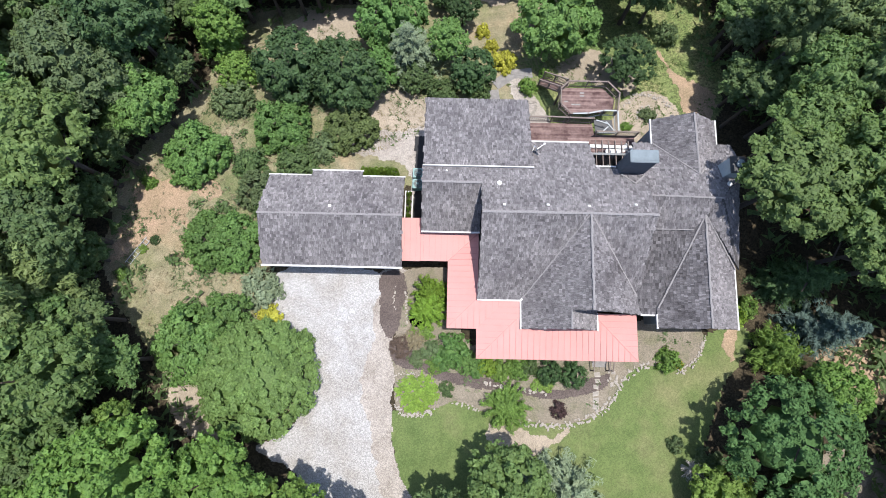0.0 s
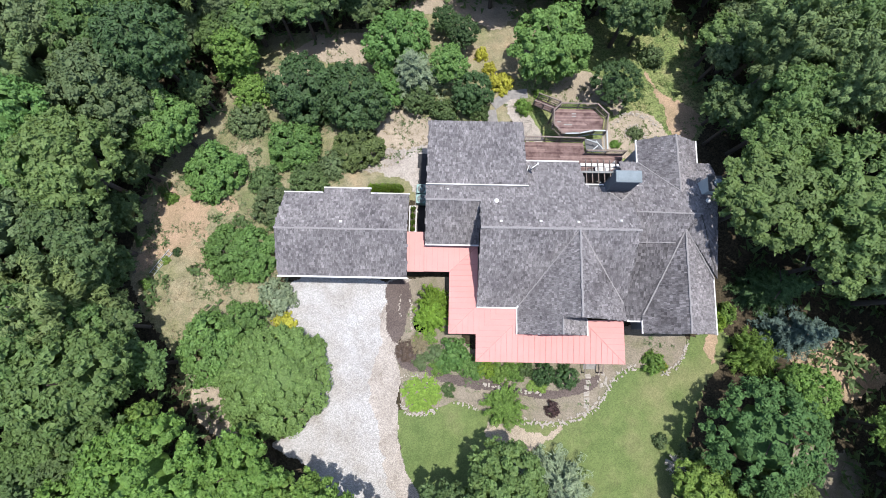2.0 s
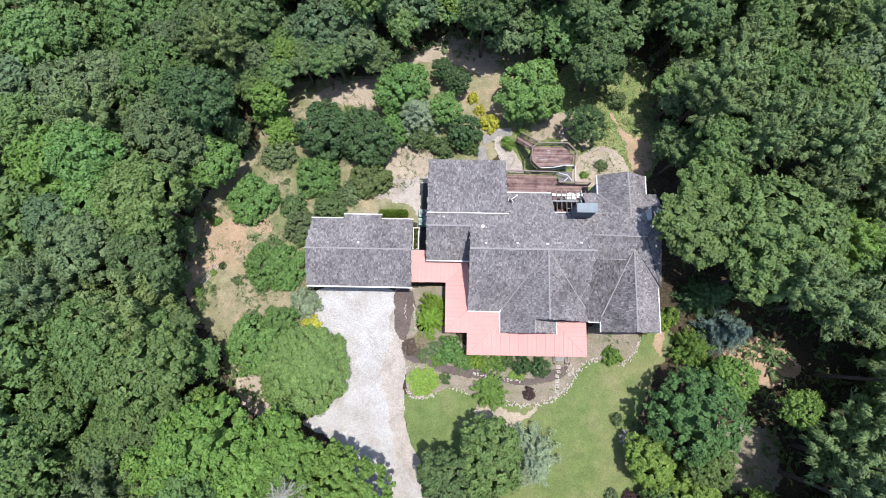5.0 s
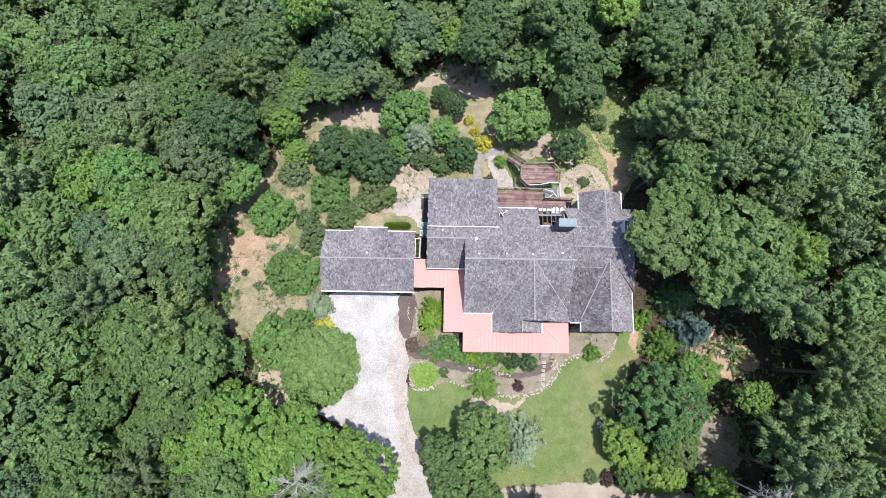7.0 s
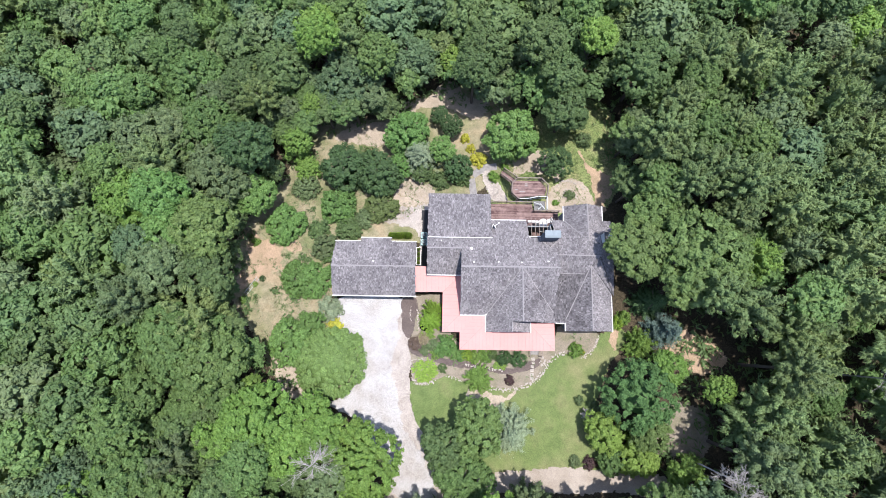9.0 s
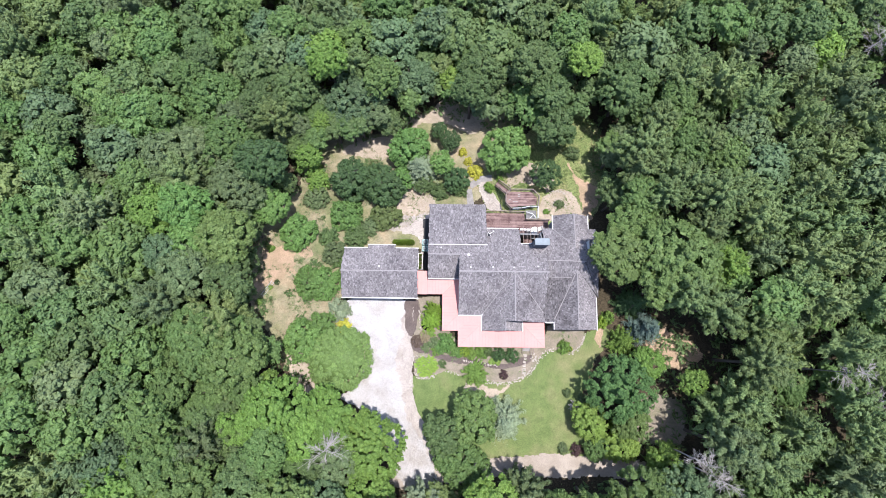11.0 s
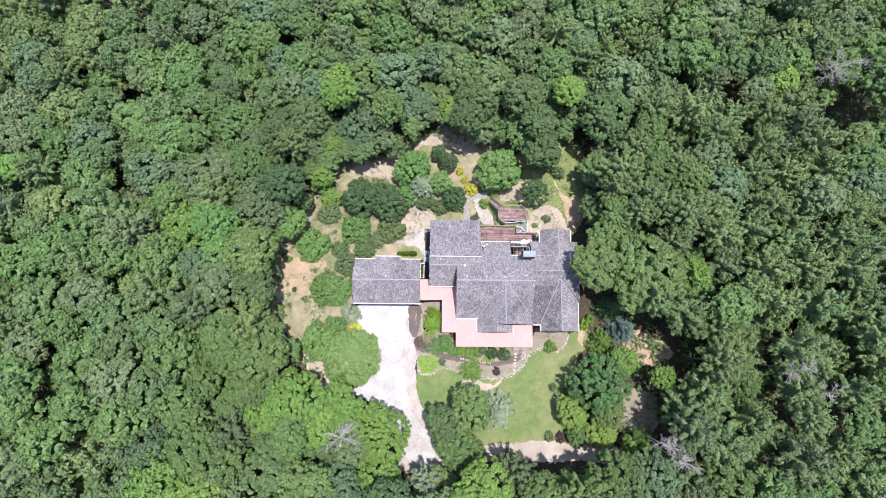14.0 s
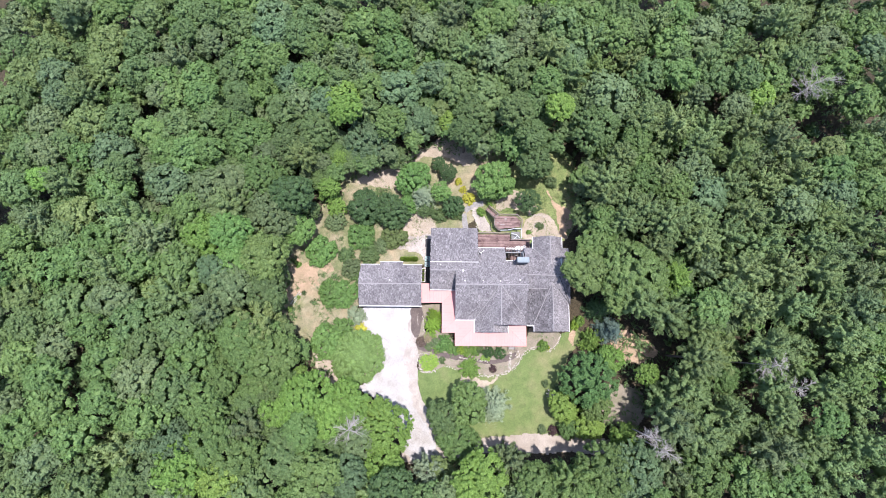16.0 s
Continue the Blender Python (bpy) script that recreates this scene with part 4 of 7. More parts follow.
# stained here, and the darker colour also offsets sunlight on this slope
roof_plane(house, [(13.24, 1.83, 3.00), (13.24, 7.58, 3.00), (8.90, 7.58, 7.25), (8.91, 1.83, 7.25)], 7, M_SHAKE_OLD_DIM)
roof_plane(house, [(10.35, 0.74, 2.90), (10.35, 2.68, 2.90), (7.92, 2.68, 6.02), (7.92, 0.74, 6.02)], 8)
cap(house, (8.91, 1.83, 7.27), (8.90, 7.58, 7.27), 0.16)
cap(house, (7.92, 0.74, 6.04), (7.92, 1.88, 6.04), 0.15)
cap(house, (8.90, 7.58, 7.25), (5.34, 2.63, 2.86), 0.12)
cap(house, (8.90, 7.58, 7.25), (13.20, 2.68, 3.07), 0.14)
edge(house, (2.40, 2.60, 2.77), (5.33, 2.60, 2.77), 0.1, 0.14)
edge(house, (5.29, 0.72, 2.80), (5.29, 2.68, 2.80), 0.1, 0.14)
edge(house, (5.30, 2.62, 2.86), (5.55, 2.90, 3.08), 0.14, 0.06, "valley_flashing")
edge(house, (10.39, 0.72, 2.87), (10.39, 1.88, 2.87), 0.1, 0.14)
edge(house, (13.29, 1.78, 2.96), (13.29, 3.07, 2.96), 0.1, 0.14)
# east rooms
roof_plane(house, [(12.93, 9.20, 5.90), (17.69, 9.12, 5.90), (19.79, 11.39, 4.74), (19.79, 13.58, 3.57), (12.94, 13.60, 3.57)], 9)
roof_plane(house, [(12.92, 7.29, 4.83), (18.28, 7.28, 4.83), (17.69, 9.12, 5.90), (12.93, 9.20, 5.90)], 10)
roof_plane(house, [(19.81, 4.95, 3.38), (19.84, 11.49, 4.24), (17.69, 9.12, 5.92)], 11)
roof_plane(house, [(19.81, 4.95, 3.38), (17.69, 9.12, 5.92), (16.89, 8.12, 5.37)], 17)
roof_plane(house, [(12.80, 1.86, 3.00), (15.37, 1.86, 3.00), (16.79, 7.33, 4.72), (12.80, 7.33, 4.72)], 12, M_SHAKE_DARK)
cap(house, (13.03, 9.21, 5.92), (17.69, 9.12, 5.93), 0.14)
edge(house, (13.20, 7.26, 4.85), (16.30, 7.26, 4.85), 0.06, 0.06, "flashing", M_CAP)
edge(house, (13.25, 1.80, 2.97), (14.40, 1.80, 2.97), 0.1, 0.14)
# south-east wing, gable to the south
roof_plane(house, [(14.28, 0.96, 3.20), (16.75, 0.96, 5.32), (16.79, 8.12, 5.32), (14.32, 8.12, 3.20)], 13, M_SHAKE_OLD_DIM)
roof_plane(house, [(19.53, 0.96, 3.20), (19.60, 8.12, 3.20), (16.79, 8.12, 5.32), (16.75, 0.96, 5.32)], 14)
cap(house, (16.75, 0.96, 5.34), (16.79, 8.12, 5.34), 0.15)
cap(house, (16.79, 8.12, 5.34), (14.34, 2.30, 3.30), 0.13)
cap(house, (16.82, 8.12, 5.36), (19.62, 4.95, 3.30), 0.12)
edge(house, (19.58, 0.93, 3.17), (19.60, 4.95, 3.17), 0.1, 0.14)
edge(house, (14.25, 0.93, 3.17), (14.25, 1.86, 3.17), 0.1, 0.14)
# north-east gable
roof_plane(house, [(14.30, 15.32, 3.60), (14.30, 11.0, 3.60), (16.76, 11.0, 5.0), (16.66, 15.30, 5.0)][::-1], 15)
roof_plane(house, [(18.72, 15.30, 3.60), (16.66, 15.30, 5.0), (16.76, 11.0, 5.0), (18.80, 11.0, 3.60)][::-1], 16)
cap(house, (16.66, 15.30, 5.02), (16.76, 11.0, 5.02), 0.17)
cap(house, (16.79, 10.95, 5.05), (14.33, 13.57, 3.66), 0.1)
cap(house, (16.79, 10.95, 5.05), (17.35, 11.6, 4.68), 0.12)
edge(house, (14.26, 13.50, 3.58), (14.26, 15.36, 3.58), 0.1, 0.14)
edge(house, (18.77, 13.60, 3.58), (18.77, 15.36, 3.58), 0.1, 0.14)

# walls below the roofs
walls(house, 2.7, 12.8, 3.0, 13.1, -3.6, 2.9)
walls(house, -1.1, 5.5, 7.5, 16.3, -4.2, 3.2)
walls(house, 12.82, 19.4, 2.1, 13.3, -3.6, 3.0)
walls(house, 14.6, 18.4, 13.32, 15.0, -4.2, 3.3)
walls(house, 14.6, 19.3, 1.3, 2.08, -0.5, 3.1)
walls(house, 5.7, 10.1, 1.1, 2.98, -0.2, 2.7)


def gable_wall(parent, pts, axis):
    """Thin upright wall filling a gable under its rakes."""
    bm = bmesh.new()
    d = Vector((0.12, 0, 0)) if axis == "x" else Vector((0, 0.12, 0))
    a = [bm.verts.new(Vector(p)) for p in pts]
    b = [bm.verts.new(Vector(p) + d) for p in pts]
    bm.faces.new(a)
    bm.faces.new(b[::-1])
    for i in range(len(a)):
        bm.faces.new((a[i], b[i], b[(i + 1) % len(a)], a[(i + 1) % len(a)]))
    bmesh.ops.recalc_face_normals(bm, faces=bm.faces)
    return part("gable_wall", bm, M_WALL, parent)


gable_wall(house, [(2.58, 2.9, 2.7), (2.58, 7.6, 6.95), (2.58, 13.0, 3.5), (2.58, 13.0, 2.7)], "x")
gable_wall(house, [(12.7, 3.0, 2.7), (12.7, 7.6, 6.95), (12.7, 13.0, 3.5), (12.7, 13.0, 2.7)], "x")
gable_wall(house, [(-1.1, 7.4, 3.18), (-1.1, 9.81, 5.6), (-1.1, 11.3, 4.6), (-1.1, 16.3, 3.28), (-1.1, 16.3, 3.0), (-1.1, 7.4, 3.0)], "x")
gable_wall(house, [(5.5, 11.3, 4.9), (5.5, 16.3, 3.28), (5.5, 16.3, 3.0), (5.5, 11.3, 3.0)], "x")
gable_wall(house, [(5.7, 1.1, 2.6), (10.0, 1.1, 2.6), (7.92, 1.1, 5.75)], "y")
gable_wall(house, [(5.8, 2.0, 2.6), (12.9, 2.0, 2.6), (8.91, 2.0, 7.0)], "y")
gable_wall(house, [(14.6, 1.3, 3.05), (19.3, 1.3, 3.05), (16.77, 1.3, 5.1)], "y")
gable_wall(house, [(14.6, 14.9, 3.3), (18.4, 14.9, 3.3), (16.66, 14.9, 4.8)], "y")
# exterior north wall edge of the low slope
gable_wall(house, [(-1.1, 11.3, 4.6), (5.5, 11.3, 4.6), (5.5, 11.3, 4.98), (-1.1, 11.3, 4.98)], "y")


# porch roof of ribbed metal
def porch_plane(pts, across):
    """Metal plate with standing seams; across: the axis along which the seams are spaced."""
    r = slab("porch_roof", pts, M_RED, house, 0.06, "salmon pink standing-seam metal")
    P = np.array(pts, float)
    ax, ay = (0, 1) if across == "x" else (1, 0)
    lo, hi = P[:, ax].min(), P[:, ax].max()
    s = lo + 0.2
    while s < hi:
        cuts = []
        for i in range(len(P)):
            a, b = P[i], P[(i + 1) % len(P)]
            if (a[ax] - s) * (b[ax] - s) < 0:
                cuts.append(a + (b - a) * (s - a[ax]) / (b[ax] - a[ax]))
        if len(cuts) >= 2:
            cuts.sort(key=lambda c: c[ay])
            a, b = Vector(cuts[0]), Vector(cuts[-1])
            if (b - a).length > 0.2:
                bm = bmesh.new()
                beam(bm, a + Vector((0, 0, 0.012)), b + Vector((0, 0, 0.012)), 0.025, 0.04)
                part("seam", bm, M_SEAM, r)
        s += 0.405
    return r


porch_plane([(-2.84, 5.20, 2.30), (-1.52, 5.20, 2.30), (-1.52, 8.15, 2.70), (-2.84, 8.15, 2.70)], "x")
porch_plane([(-1.52, 5.22, 2.36), (0.40, 5.22, 2.36), (2.46, 7.18, 2.66), (-1.52, 7.18, 2.66)], "x")
porch_plane([(0.38, 5.22, 2.36), (0.38, 0.70, 2.36), (2.46, 2.72, 2.66), (2.46, 7.18, 2.66)], "y")
porch_plane([(0.38, 0.68, 2.355), (2.40, 0.68, 2.355), (4.40, 2.68, 2.655), (2.40, 2.68, 2.655)], "x")
porch_plane([(2.38, 0.70, 2.35), (2.38, -1.28, 2.35), (6.35, 2.69, 2.95), (4.40, 2.69, 2.65)], "y")
porch_plane([(2.38, -1.28, 2.35), (13.22, -1.28, 2.35), (9.25, 2.69, 2.95), (6.35, 2.69, 2.95)], "x")
porch_plane([(13.22, -1.28, 2.35), (13.22, 1.85, 2.35), (10.09, 1.85, 2.82)], "y")
for a, b in (((0.38, 5.22, 2.37), (2.46, 7.18, 2.67)), ((0.38, 0.70, 2.37), (2.40, 2.70, 2.67)), ((2.38, -1.28, 2.36), (6.35, 2.69, 2.96)), ((13.22, -1.28, 2.36), (10.09, 1.85, 2.83)), ((-1.52, 5.22, 2.37), (-1.52, 7.18, 2.67))):
    bm = bmesh.new()
    beam(bm, Vector(a) + Vector((0, 0, 0.006)), Vector(b) + Vector((0, 0, 0.006)), 0.05, 0.03)
    part("hip_seam", bm, M_SEAM, house)
for px in (0.5, 2.6, 5.0, 7.8, 10.3, 13.0):
    bm = bmesh.new()
    py = -1.15 if px > 2.5 else 0.85
    box(bm, px - 0.07, px + 0.07, py - 0.07, py + 0.07, 0.0, 2.33)
    part("porch_post", bm, M_TRIM, house)

garage = thing("garage", "detached garage with a grey wood shingle gable roof", "garage")
roof_plane(garage, [(-12.20, 4.68, 2.85), (-2.74, 4.68, 2.85), (-2.74, 7.86, 4.60), (-12.20, 7.86, 4.60)], 21)
roof_plane(garage, [(-2.74, 10.98, 2.88), (-12.15, 10.98, 2.88), (-12.20, 7.86, 4.60), (-2.74, 7.86, 4.60)], 22)
roof_plane(garage, [(-5.70, 11.42, 2.64), (-9.20, 11.42, 2.64), (-9.20, 10.96, 2.892), (-5.70, 10.96, 2.892)], 23)
cap(garage, (-12.20, 7.86, 4.62), (-2.74, 7.86, 4.62), 0.16)
edge(garage, (-12.25, 4.63, 2.82), (-2.70, 4.63, 2.82), 0.12, 0.14)
edge(garage, (-12.20, 11.02, 2.85), (-9.25, 11.02, 2.85), 0.09, 0.12)
edge(garage, (-5.65, 11.02, 2.85), (-2.70, 11.02, 2.85), 0.09, 0.12)
edge(garage, (-9.25, 11.47, 2.61), (-5.65, 11.47, 2.61), 0.1, 0.12)
walls(garage, -11.8, -3.1, 5.1, 10.6, -2.6, 2.75)
gable_wall(garage, [(-11.8, 5.1, 2.7), (-11.8, 7.86, 4.4), (-11.8, 10.6, 2.7)], "x")
gable_wall(garage, [(-3.22, 5.1, 2.7), (-3.22, 7.86, 4.4), (-3.22, 10.6, 2.7)], "x")

# ---- things on and about the house ----
def piece(name, me, parent, m):
    ob = new(name, me)
    ob.parent = parent
    ob.matrix_basis = m
    return ob


def bar_mesh(name, w, d, h, mat):
    bm = bmesh.new()
    box(bm, -w / 2, w / 2, -d / 2, d / 2, 0, h)
    bmesh.ops.bevel(bm, geom=bm.edges, offset=min(w, d, h) * 0.12, segments=1, affect="EDGES")
    me = bpy.data.meshes.new(name)
    bm.to_mesh(me)
    bm.free()
    me.materials.append(mat)
    return me


POST = bar_mesh("post", 0.1, 0.1, 1.0, M_RAIL)
BALUSTER = bar_mesh("baluster", 0.035, 0.035, 0.8, M_RAIL)


def railing(deck, pts, z, pale=False):
    """Posts, top and bottom rail and balusters along a line of corners."""
    for k, (a, b) in enumerate(zip(pts, pts[1:])):
        za, zb = (z if isinstance(z, (int, float)) else z[k]), (z if isinstance(z, (int, float)) else z[k + 1])
        a3, b3 = Vector((*a, za)), Vector((*b, zb))
        L = (b3 - a3).length
        bm = bmesh.new()
        beam(bm, a3 + Vector((0, 0, 0.94)), b3 + Vector((0, 0, 0.94)), 0.11, 0.05)
        part("top_rail", bm, M_PALE if pale else M_RAIL, deck)
        bm = bmesh.new()
        beam(bm, a3 + Vector((0, 0, 0.14)), b3 + Vector((0, 0, 0.14)), 0.05, 0.06)
        part("bottom_rail", bm, M_PALE if pale else M_RAIL, deck)
        n = max(2, int(L / 0.16))
        for i in range(1, n):
            p = a3.lerp(b3, i / n)
            piece("baluster", BALUSTER, deck, Matrix.Translation(p + Vector((0, 0, 0.13))))
        m = max(1, round(L / 1.6))
        for i in range(m + (1 if k == len(pts) - 2 else 0)):
            p = a3.lerp(b3, i / m)
            piece("post", POST, deck, Matrix.Translation(p))


def boards(deck, outline, z, pitch=0.145, seed=3):
    """Floorboards running east-west inside an outline, each one a part."""
    rr = random.Random(seed)
    P = [Vector((*p, 0)) for p in outline]
    lo, hi = min(p.y for p in P), max(p.y for p in P)
    y = lo + pitch / 2
    while y < hi:
        xs = []
        for a, b in zip(P, P[1:] + P[:1]):
            if (a.y - y) * (b.y - y) < 0:
                xs.append(a.x + (b.x - a.x) * (y - a.y) / (b.y - a.y))
        xs.sort()
        for x0, x1 in zip(xs[::2], xs[1::2]):
            cut = x0 + (x1 - x0) * rr.uniform(0.3, 0.7)
            for u, v in ((x0, cut - 0.003), (cut + 0.003, x1)):
                bm = bmesh.new()
                h = rr.uniform(-0.004, 0.004)
                box(bm, u, v, y - pitch / 2 + 0.004, y + pitch / 2 - 0.004, z - 0.035 + h, z + h)
                part("board", bm, M_DECK, deck)
        y += pitch


deck = thing("deck", "worn red-stained wooden deck with railings behind the house", "deck")
boards(deck, [(5.7, 13.3), (11.2, 13.3), (11.2, 11.6), (14.4, 11.6), (14.4, 15.45), (11.35, 15.45), (11.2, 16.45), (5.7, 16.45)], 0.30, seed=3)
boards(deck, [(8.9, 18.1), (9.6, 17.35), (12.95, 17.65), (13.15, 18.65), (12.35, 19.5), (9.0, 19.5)], -0.10, seed=4)
railing(deck, [(5.9, 16.45), (8.0, 16.48), (9.3, 16.45), (11.1, 16.42)], 0.30)
railing(deck, [(11.3, 15.4), (12.9, 15.4), (14.4, 15.4)], 0.30)
railing(deck, [(8.75, 17.75), (8.8, 19.0), (9.4, 19.6), (12.4, 19.6), (13.25, 18.7), (13.05, 17.4)], -0.10)
railing(deck, [(13.05, 17.35), (13.05, 15.6)], -0.10, True)
railing(deck, [(9.6, 16.95), (10.8, 17.0), (11.95, 17.25), (13.0, 17.25)], -0.10, True)
railing(deck, [(8.75, 17.75), (9.55, 16.95)], -0.10)
# steps from the low deck to the path
for k in range(14):
    t = k / 13
    bm = bmesh.new()
    a, b = Vector((8.75 - 1.05 * t, 19.25 + 1.75 * t, -0.25 - 0.18 * k)), Vector((9.3 - 1.2 * t, 19.75 + 1.85 * t, -0.25 - 0.18 * k))
    beam(bm, a, b, 0.26, 0.05)
    part("tread", bm, M_DECK, deck)
railing(deck, [(8.72, 19.15), (7.68, 21.0)], (-0.1, -2.6))
railing(deck, [(9.35, 19.75), (8.1, 21.7)], (-0.1, -2.6))
# steps between the two levels, with pale frames
for k in range(3):
    bm = bmesh.new()
    box(bm, 11.5, 12.9, 15.7 + 0.42 * k, 16.08 + 0.42 * k, 0.1 - 0.14 * k, 0.15 - 0.14 * k)
    part("tread", bm, M_BLACK, deck)
for a, b in (((11.4, 16.5, 0.75), (12.2, 16.25, 0.75)), ((12.15, 16.4, 0.75), (12.75, 15.7, 0.7)), ((11.9, 15.65, 0.7), (12.3, 16.0, 0.75)), ((11.5, 15.55, 0.7), (13.0, 15.55, 0.7))):
    bm = bmesh.new()
    beam(bm, a, b, 0.08, 0.06)
    part("rail_frame", bm, M_PALE, deck, "pale grey painted frame")
for x, y in ((9.0, 19.3), (12.3, 19.4), (13.0, 18.5), (9.6, 17.4), (6.2, 16.3), (8.6, 16.3), (11.0, 16.3), (14.2, 15.2)):
    bm = bmesh.new()
    z0 = float(land(x, y)) - 0.1
    box(bm, x - 0.07, x + 0.07, y - 0.07, y + 0.07, z0, -0.12)
    part("pier", bm, M_RAIL, deck)

pergola = thing("pergola", "open pergola with brown rafters and a white beam over the deck", "pergola")
bm = bmesh.new()
beam(bm, (10.3, 13.68, 2.6), (14.5, 13.62, 2.6), 0.24, 0.16)
part("beam", bm, M_TRIM, pergola, "white painted beam")
for k in range(9):
    x = 10.7 + 0.46 * k
    bm = bmesh.new()
    beam(bm, (x, 11.5 if x > 13.2 or x < 11.2 else 11.75, 2.78), (x - 0.02, 14.05, 2.74), 0.06, 0.14)
    part("rafter", bm, M_RAIL, pergola)
for x in (10.4, 14.3):
    bm = bmesh.new()
    box(bm, x - 0.06, x + 0.06, 13.6, 13.72, 0.3, 2.52)
    part("post", bm, M_TRIM, pergola)

edge(house, (5.78, 13.62, 3.40), (9.98, 13.62, 3.40), 0.1, 0.14)
edge(house, (10.0, 11.42, 4.80), (11.34, 11.42, 4.80), 0.1, 0.1)
edge(house, (13.06, 11.40, 4.70), (14.2, 11.40, 4.70), 0.1, 0.1)


def ring(bm, cx, cy, z0, z1, r0, r1, n=16):
    tube(bm, (cx, cy, z0), (cx, cy, z1), r0, r1, n)


patio_table = thing("patio_table", "white round garden table with a pale cloth on the deck", "table", (12.45, 13.9, 0.30))
bm = bmesh.new()
ring(bm, 0, 0, 0.70, 0.74, 0.52, 0.52, 20)
bmesh.ops.bevel(bm, geom=[e for e in bm.edges], offset=0.008, segments=1, affect="EDGES")
part("tabletop", bm, M_TRIM, patio_table)
for k in range(4):
    bm = bmesh.new()
    a = k * math.pi / 2 + 0.6
    tube(bm, (0.4 * math.cos(a), 0.4 * math.sin(a), 0), (0.3 * math.cos(a), 0.3 * math.sin(a), 0.70), 0.022, 0.022, 8)
    part("leg", bm, M_TRIM, patio_table)


def chair(x, y, turn, mat, label):
    c = thing("garden_chair", label, "chair", (x, y, 0.30), "chairs on the deck")
    c.rotation_euler = (0, 0, turn)
    bm = bmesh.new()
    box(bm, -0.24, 0.24, -0.24, 0.24, 0.40, 0.45)
    bmesh.ops.bevel(bm, geom=[e for e in bm.edges], offset=0.015, segments=2, affect="EDGES")
    part("seat", bm, mat, c)
    bm = bmesh.new()
    v = box(bm, -0.24, 0.24, 0.22, 0.26, 0.45, 0.9)
    for q in v:
        q.co.y += (q.co.z - 0.45) * 0.25
    part("backrest", bm, mat, c)
    for sx in (-0.2, 0.2):
        for sy in (-0.2, 0.2):
            bm = bmesh.new()
            tube(bm, (sx, sy, 0), (sx, sy, 0.40), 0.018, 0.018, 8)
            part("leg", bm, mat, c)


chair(11.7, 13.75, 1.4, M_BLACK, "dark metal garden chair beside the white table")
chair(12.3, 13.1, 2.9, M_PALE, "pale grey garden chair beside the white table")
chair(13.2, 14.2, -1.2, M_TRIM, "white garden chair beside the round table")

# chimneys
chimney = thing("chimney", "blue-grey boxed chimney with a pale metal cap", "chimney", (12.17, 11.2, 0))
bm = bmesh.new()
box(bm, -0.80, 0.82, -0.36, 0.36, 4.3, 7.35)
part("chase", bm, M_SLATE, chimney)
bm = bmesh.new()
v = box(bm, -0.86, 0.88, -0.41, 0.41, 7.352, 7.50)
bmesh.ops.bevel(bm, geom=[e for e in bm.edges], offset=0.03, segments=2, affect="EDGES")
part("cap", bm, M_ZINC, chimney, "pale blue-grey metal cap")
bm = bmesh.new()
box(bm, -0.72, 0.74, -0.28, 0.28, 7.502, 7.52)
part("cap_panel", bm, M_ZINC, chimney)
cap(house, (11.5, 10.75, 5.28), (12.2, 10.0, 5.76), 0.12)
cap(house, (12.2, 10.0, 5.76), (13.0, 10.72, 5.30), 0.12)

chimney_2 = thing("chimney", "pale grey boxed chimney with a dark top and a round flue", "chimney", (18.62, 11.25, 0))
bm = bmesh.new()
box(bm, -0.42, 0.42, -0.5, 0.5, 3.6, 6.1)
part("chase", bm, M_FLUE, chimney_2)
bm = bmesh.new()
box(bm, -0.47, 0.47, -0.55, 0.55, 6.102, 6.2)
part("cap", bm, M_BLACK, chimney_2, "dark metal cap")
bm = bmesh.new()
ring(bm, 0.08, 0.02, 6.201, 6.4, 0.20, 0.20)
ring(bm, 0.08, 0.02, 6.42, 6.48, 0.26, 0.05)
part("flue", bm, M_ZINC, chimney_2, "round metal flue")


def roof_vent(x, y, z, r, h, mat=None, label="small white plastic vent pipe on the shingle roof"):
    v = thing("roof_vent", label, "vent", (x, y, z), "vents on the roof")
    bm = bmesh.new()
    tube(bm, (0, 0, -0.25), (0, 0, h), r, r, 12)
    part("pipe", bm, mat or M_TRIM, v)
    bm = bmesh.new()
    tube(bm, (0, 0, h), (0, 0, h + 0.06), r * 1.5, r * 0.9, 12)
    part("hood", bm, mat or M_TRIM, v)


roof_vent(3.5, 9.75, 5.85, 0.11, 0.2)
roof_vent(0.15, 10.7, 5.3, 0.05, 0.15)
roof_vent(18.4, 10.2, 5.3, 0.11, 0.2)
for x, y in ((6.36, 8.15), (8.87, 8.13), (3.7, 8.1), (11.76, 8.3)):
    v = thing("roof_vent", "flat pale metal box vent below the ridge", "vent", (x, y, 7.25 - 0.64 * (y - 7.6)), "vents on the roof")
    bm = bmesh.new()
    q = box(bm, -0.09, 0.09, -0.08, 0.08, -0.2, 0.13)
    for p in q:
        if p.co.z > 0:
            p.co.z -= p.co.y * 0.6
    bmesh.ops.bevel(bm, geom=[e for e in bm.edges], offset=0.02, segments=1, affect="EDGES")
    part("hood", bm, M_TRIM, v)
v = thing("roof_vent", "flat pale metal box vent below the garage ridge", "vent", (-7.5, 8.45, 4.33), "vents on the roof")
bm = bmesh.new()
box(bm, -0.09, 0.09, -0.08, 0.08, -0.1, 0.12)
part("hood", bm, M_TRIM, v)

dish = thing("satellite_dish", "white satellite dish on a short mast on the roof", "satellite dish", (6.15, 12.6, 4.05))
bm = bmesh.new()
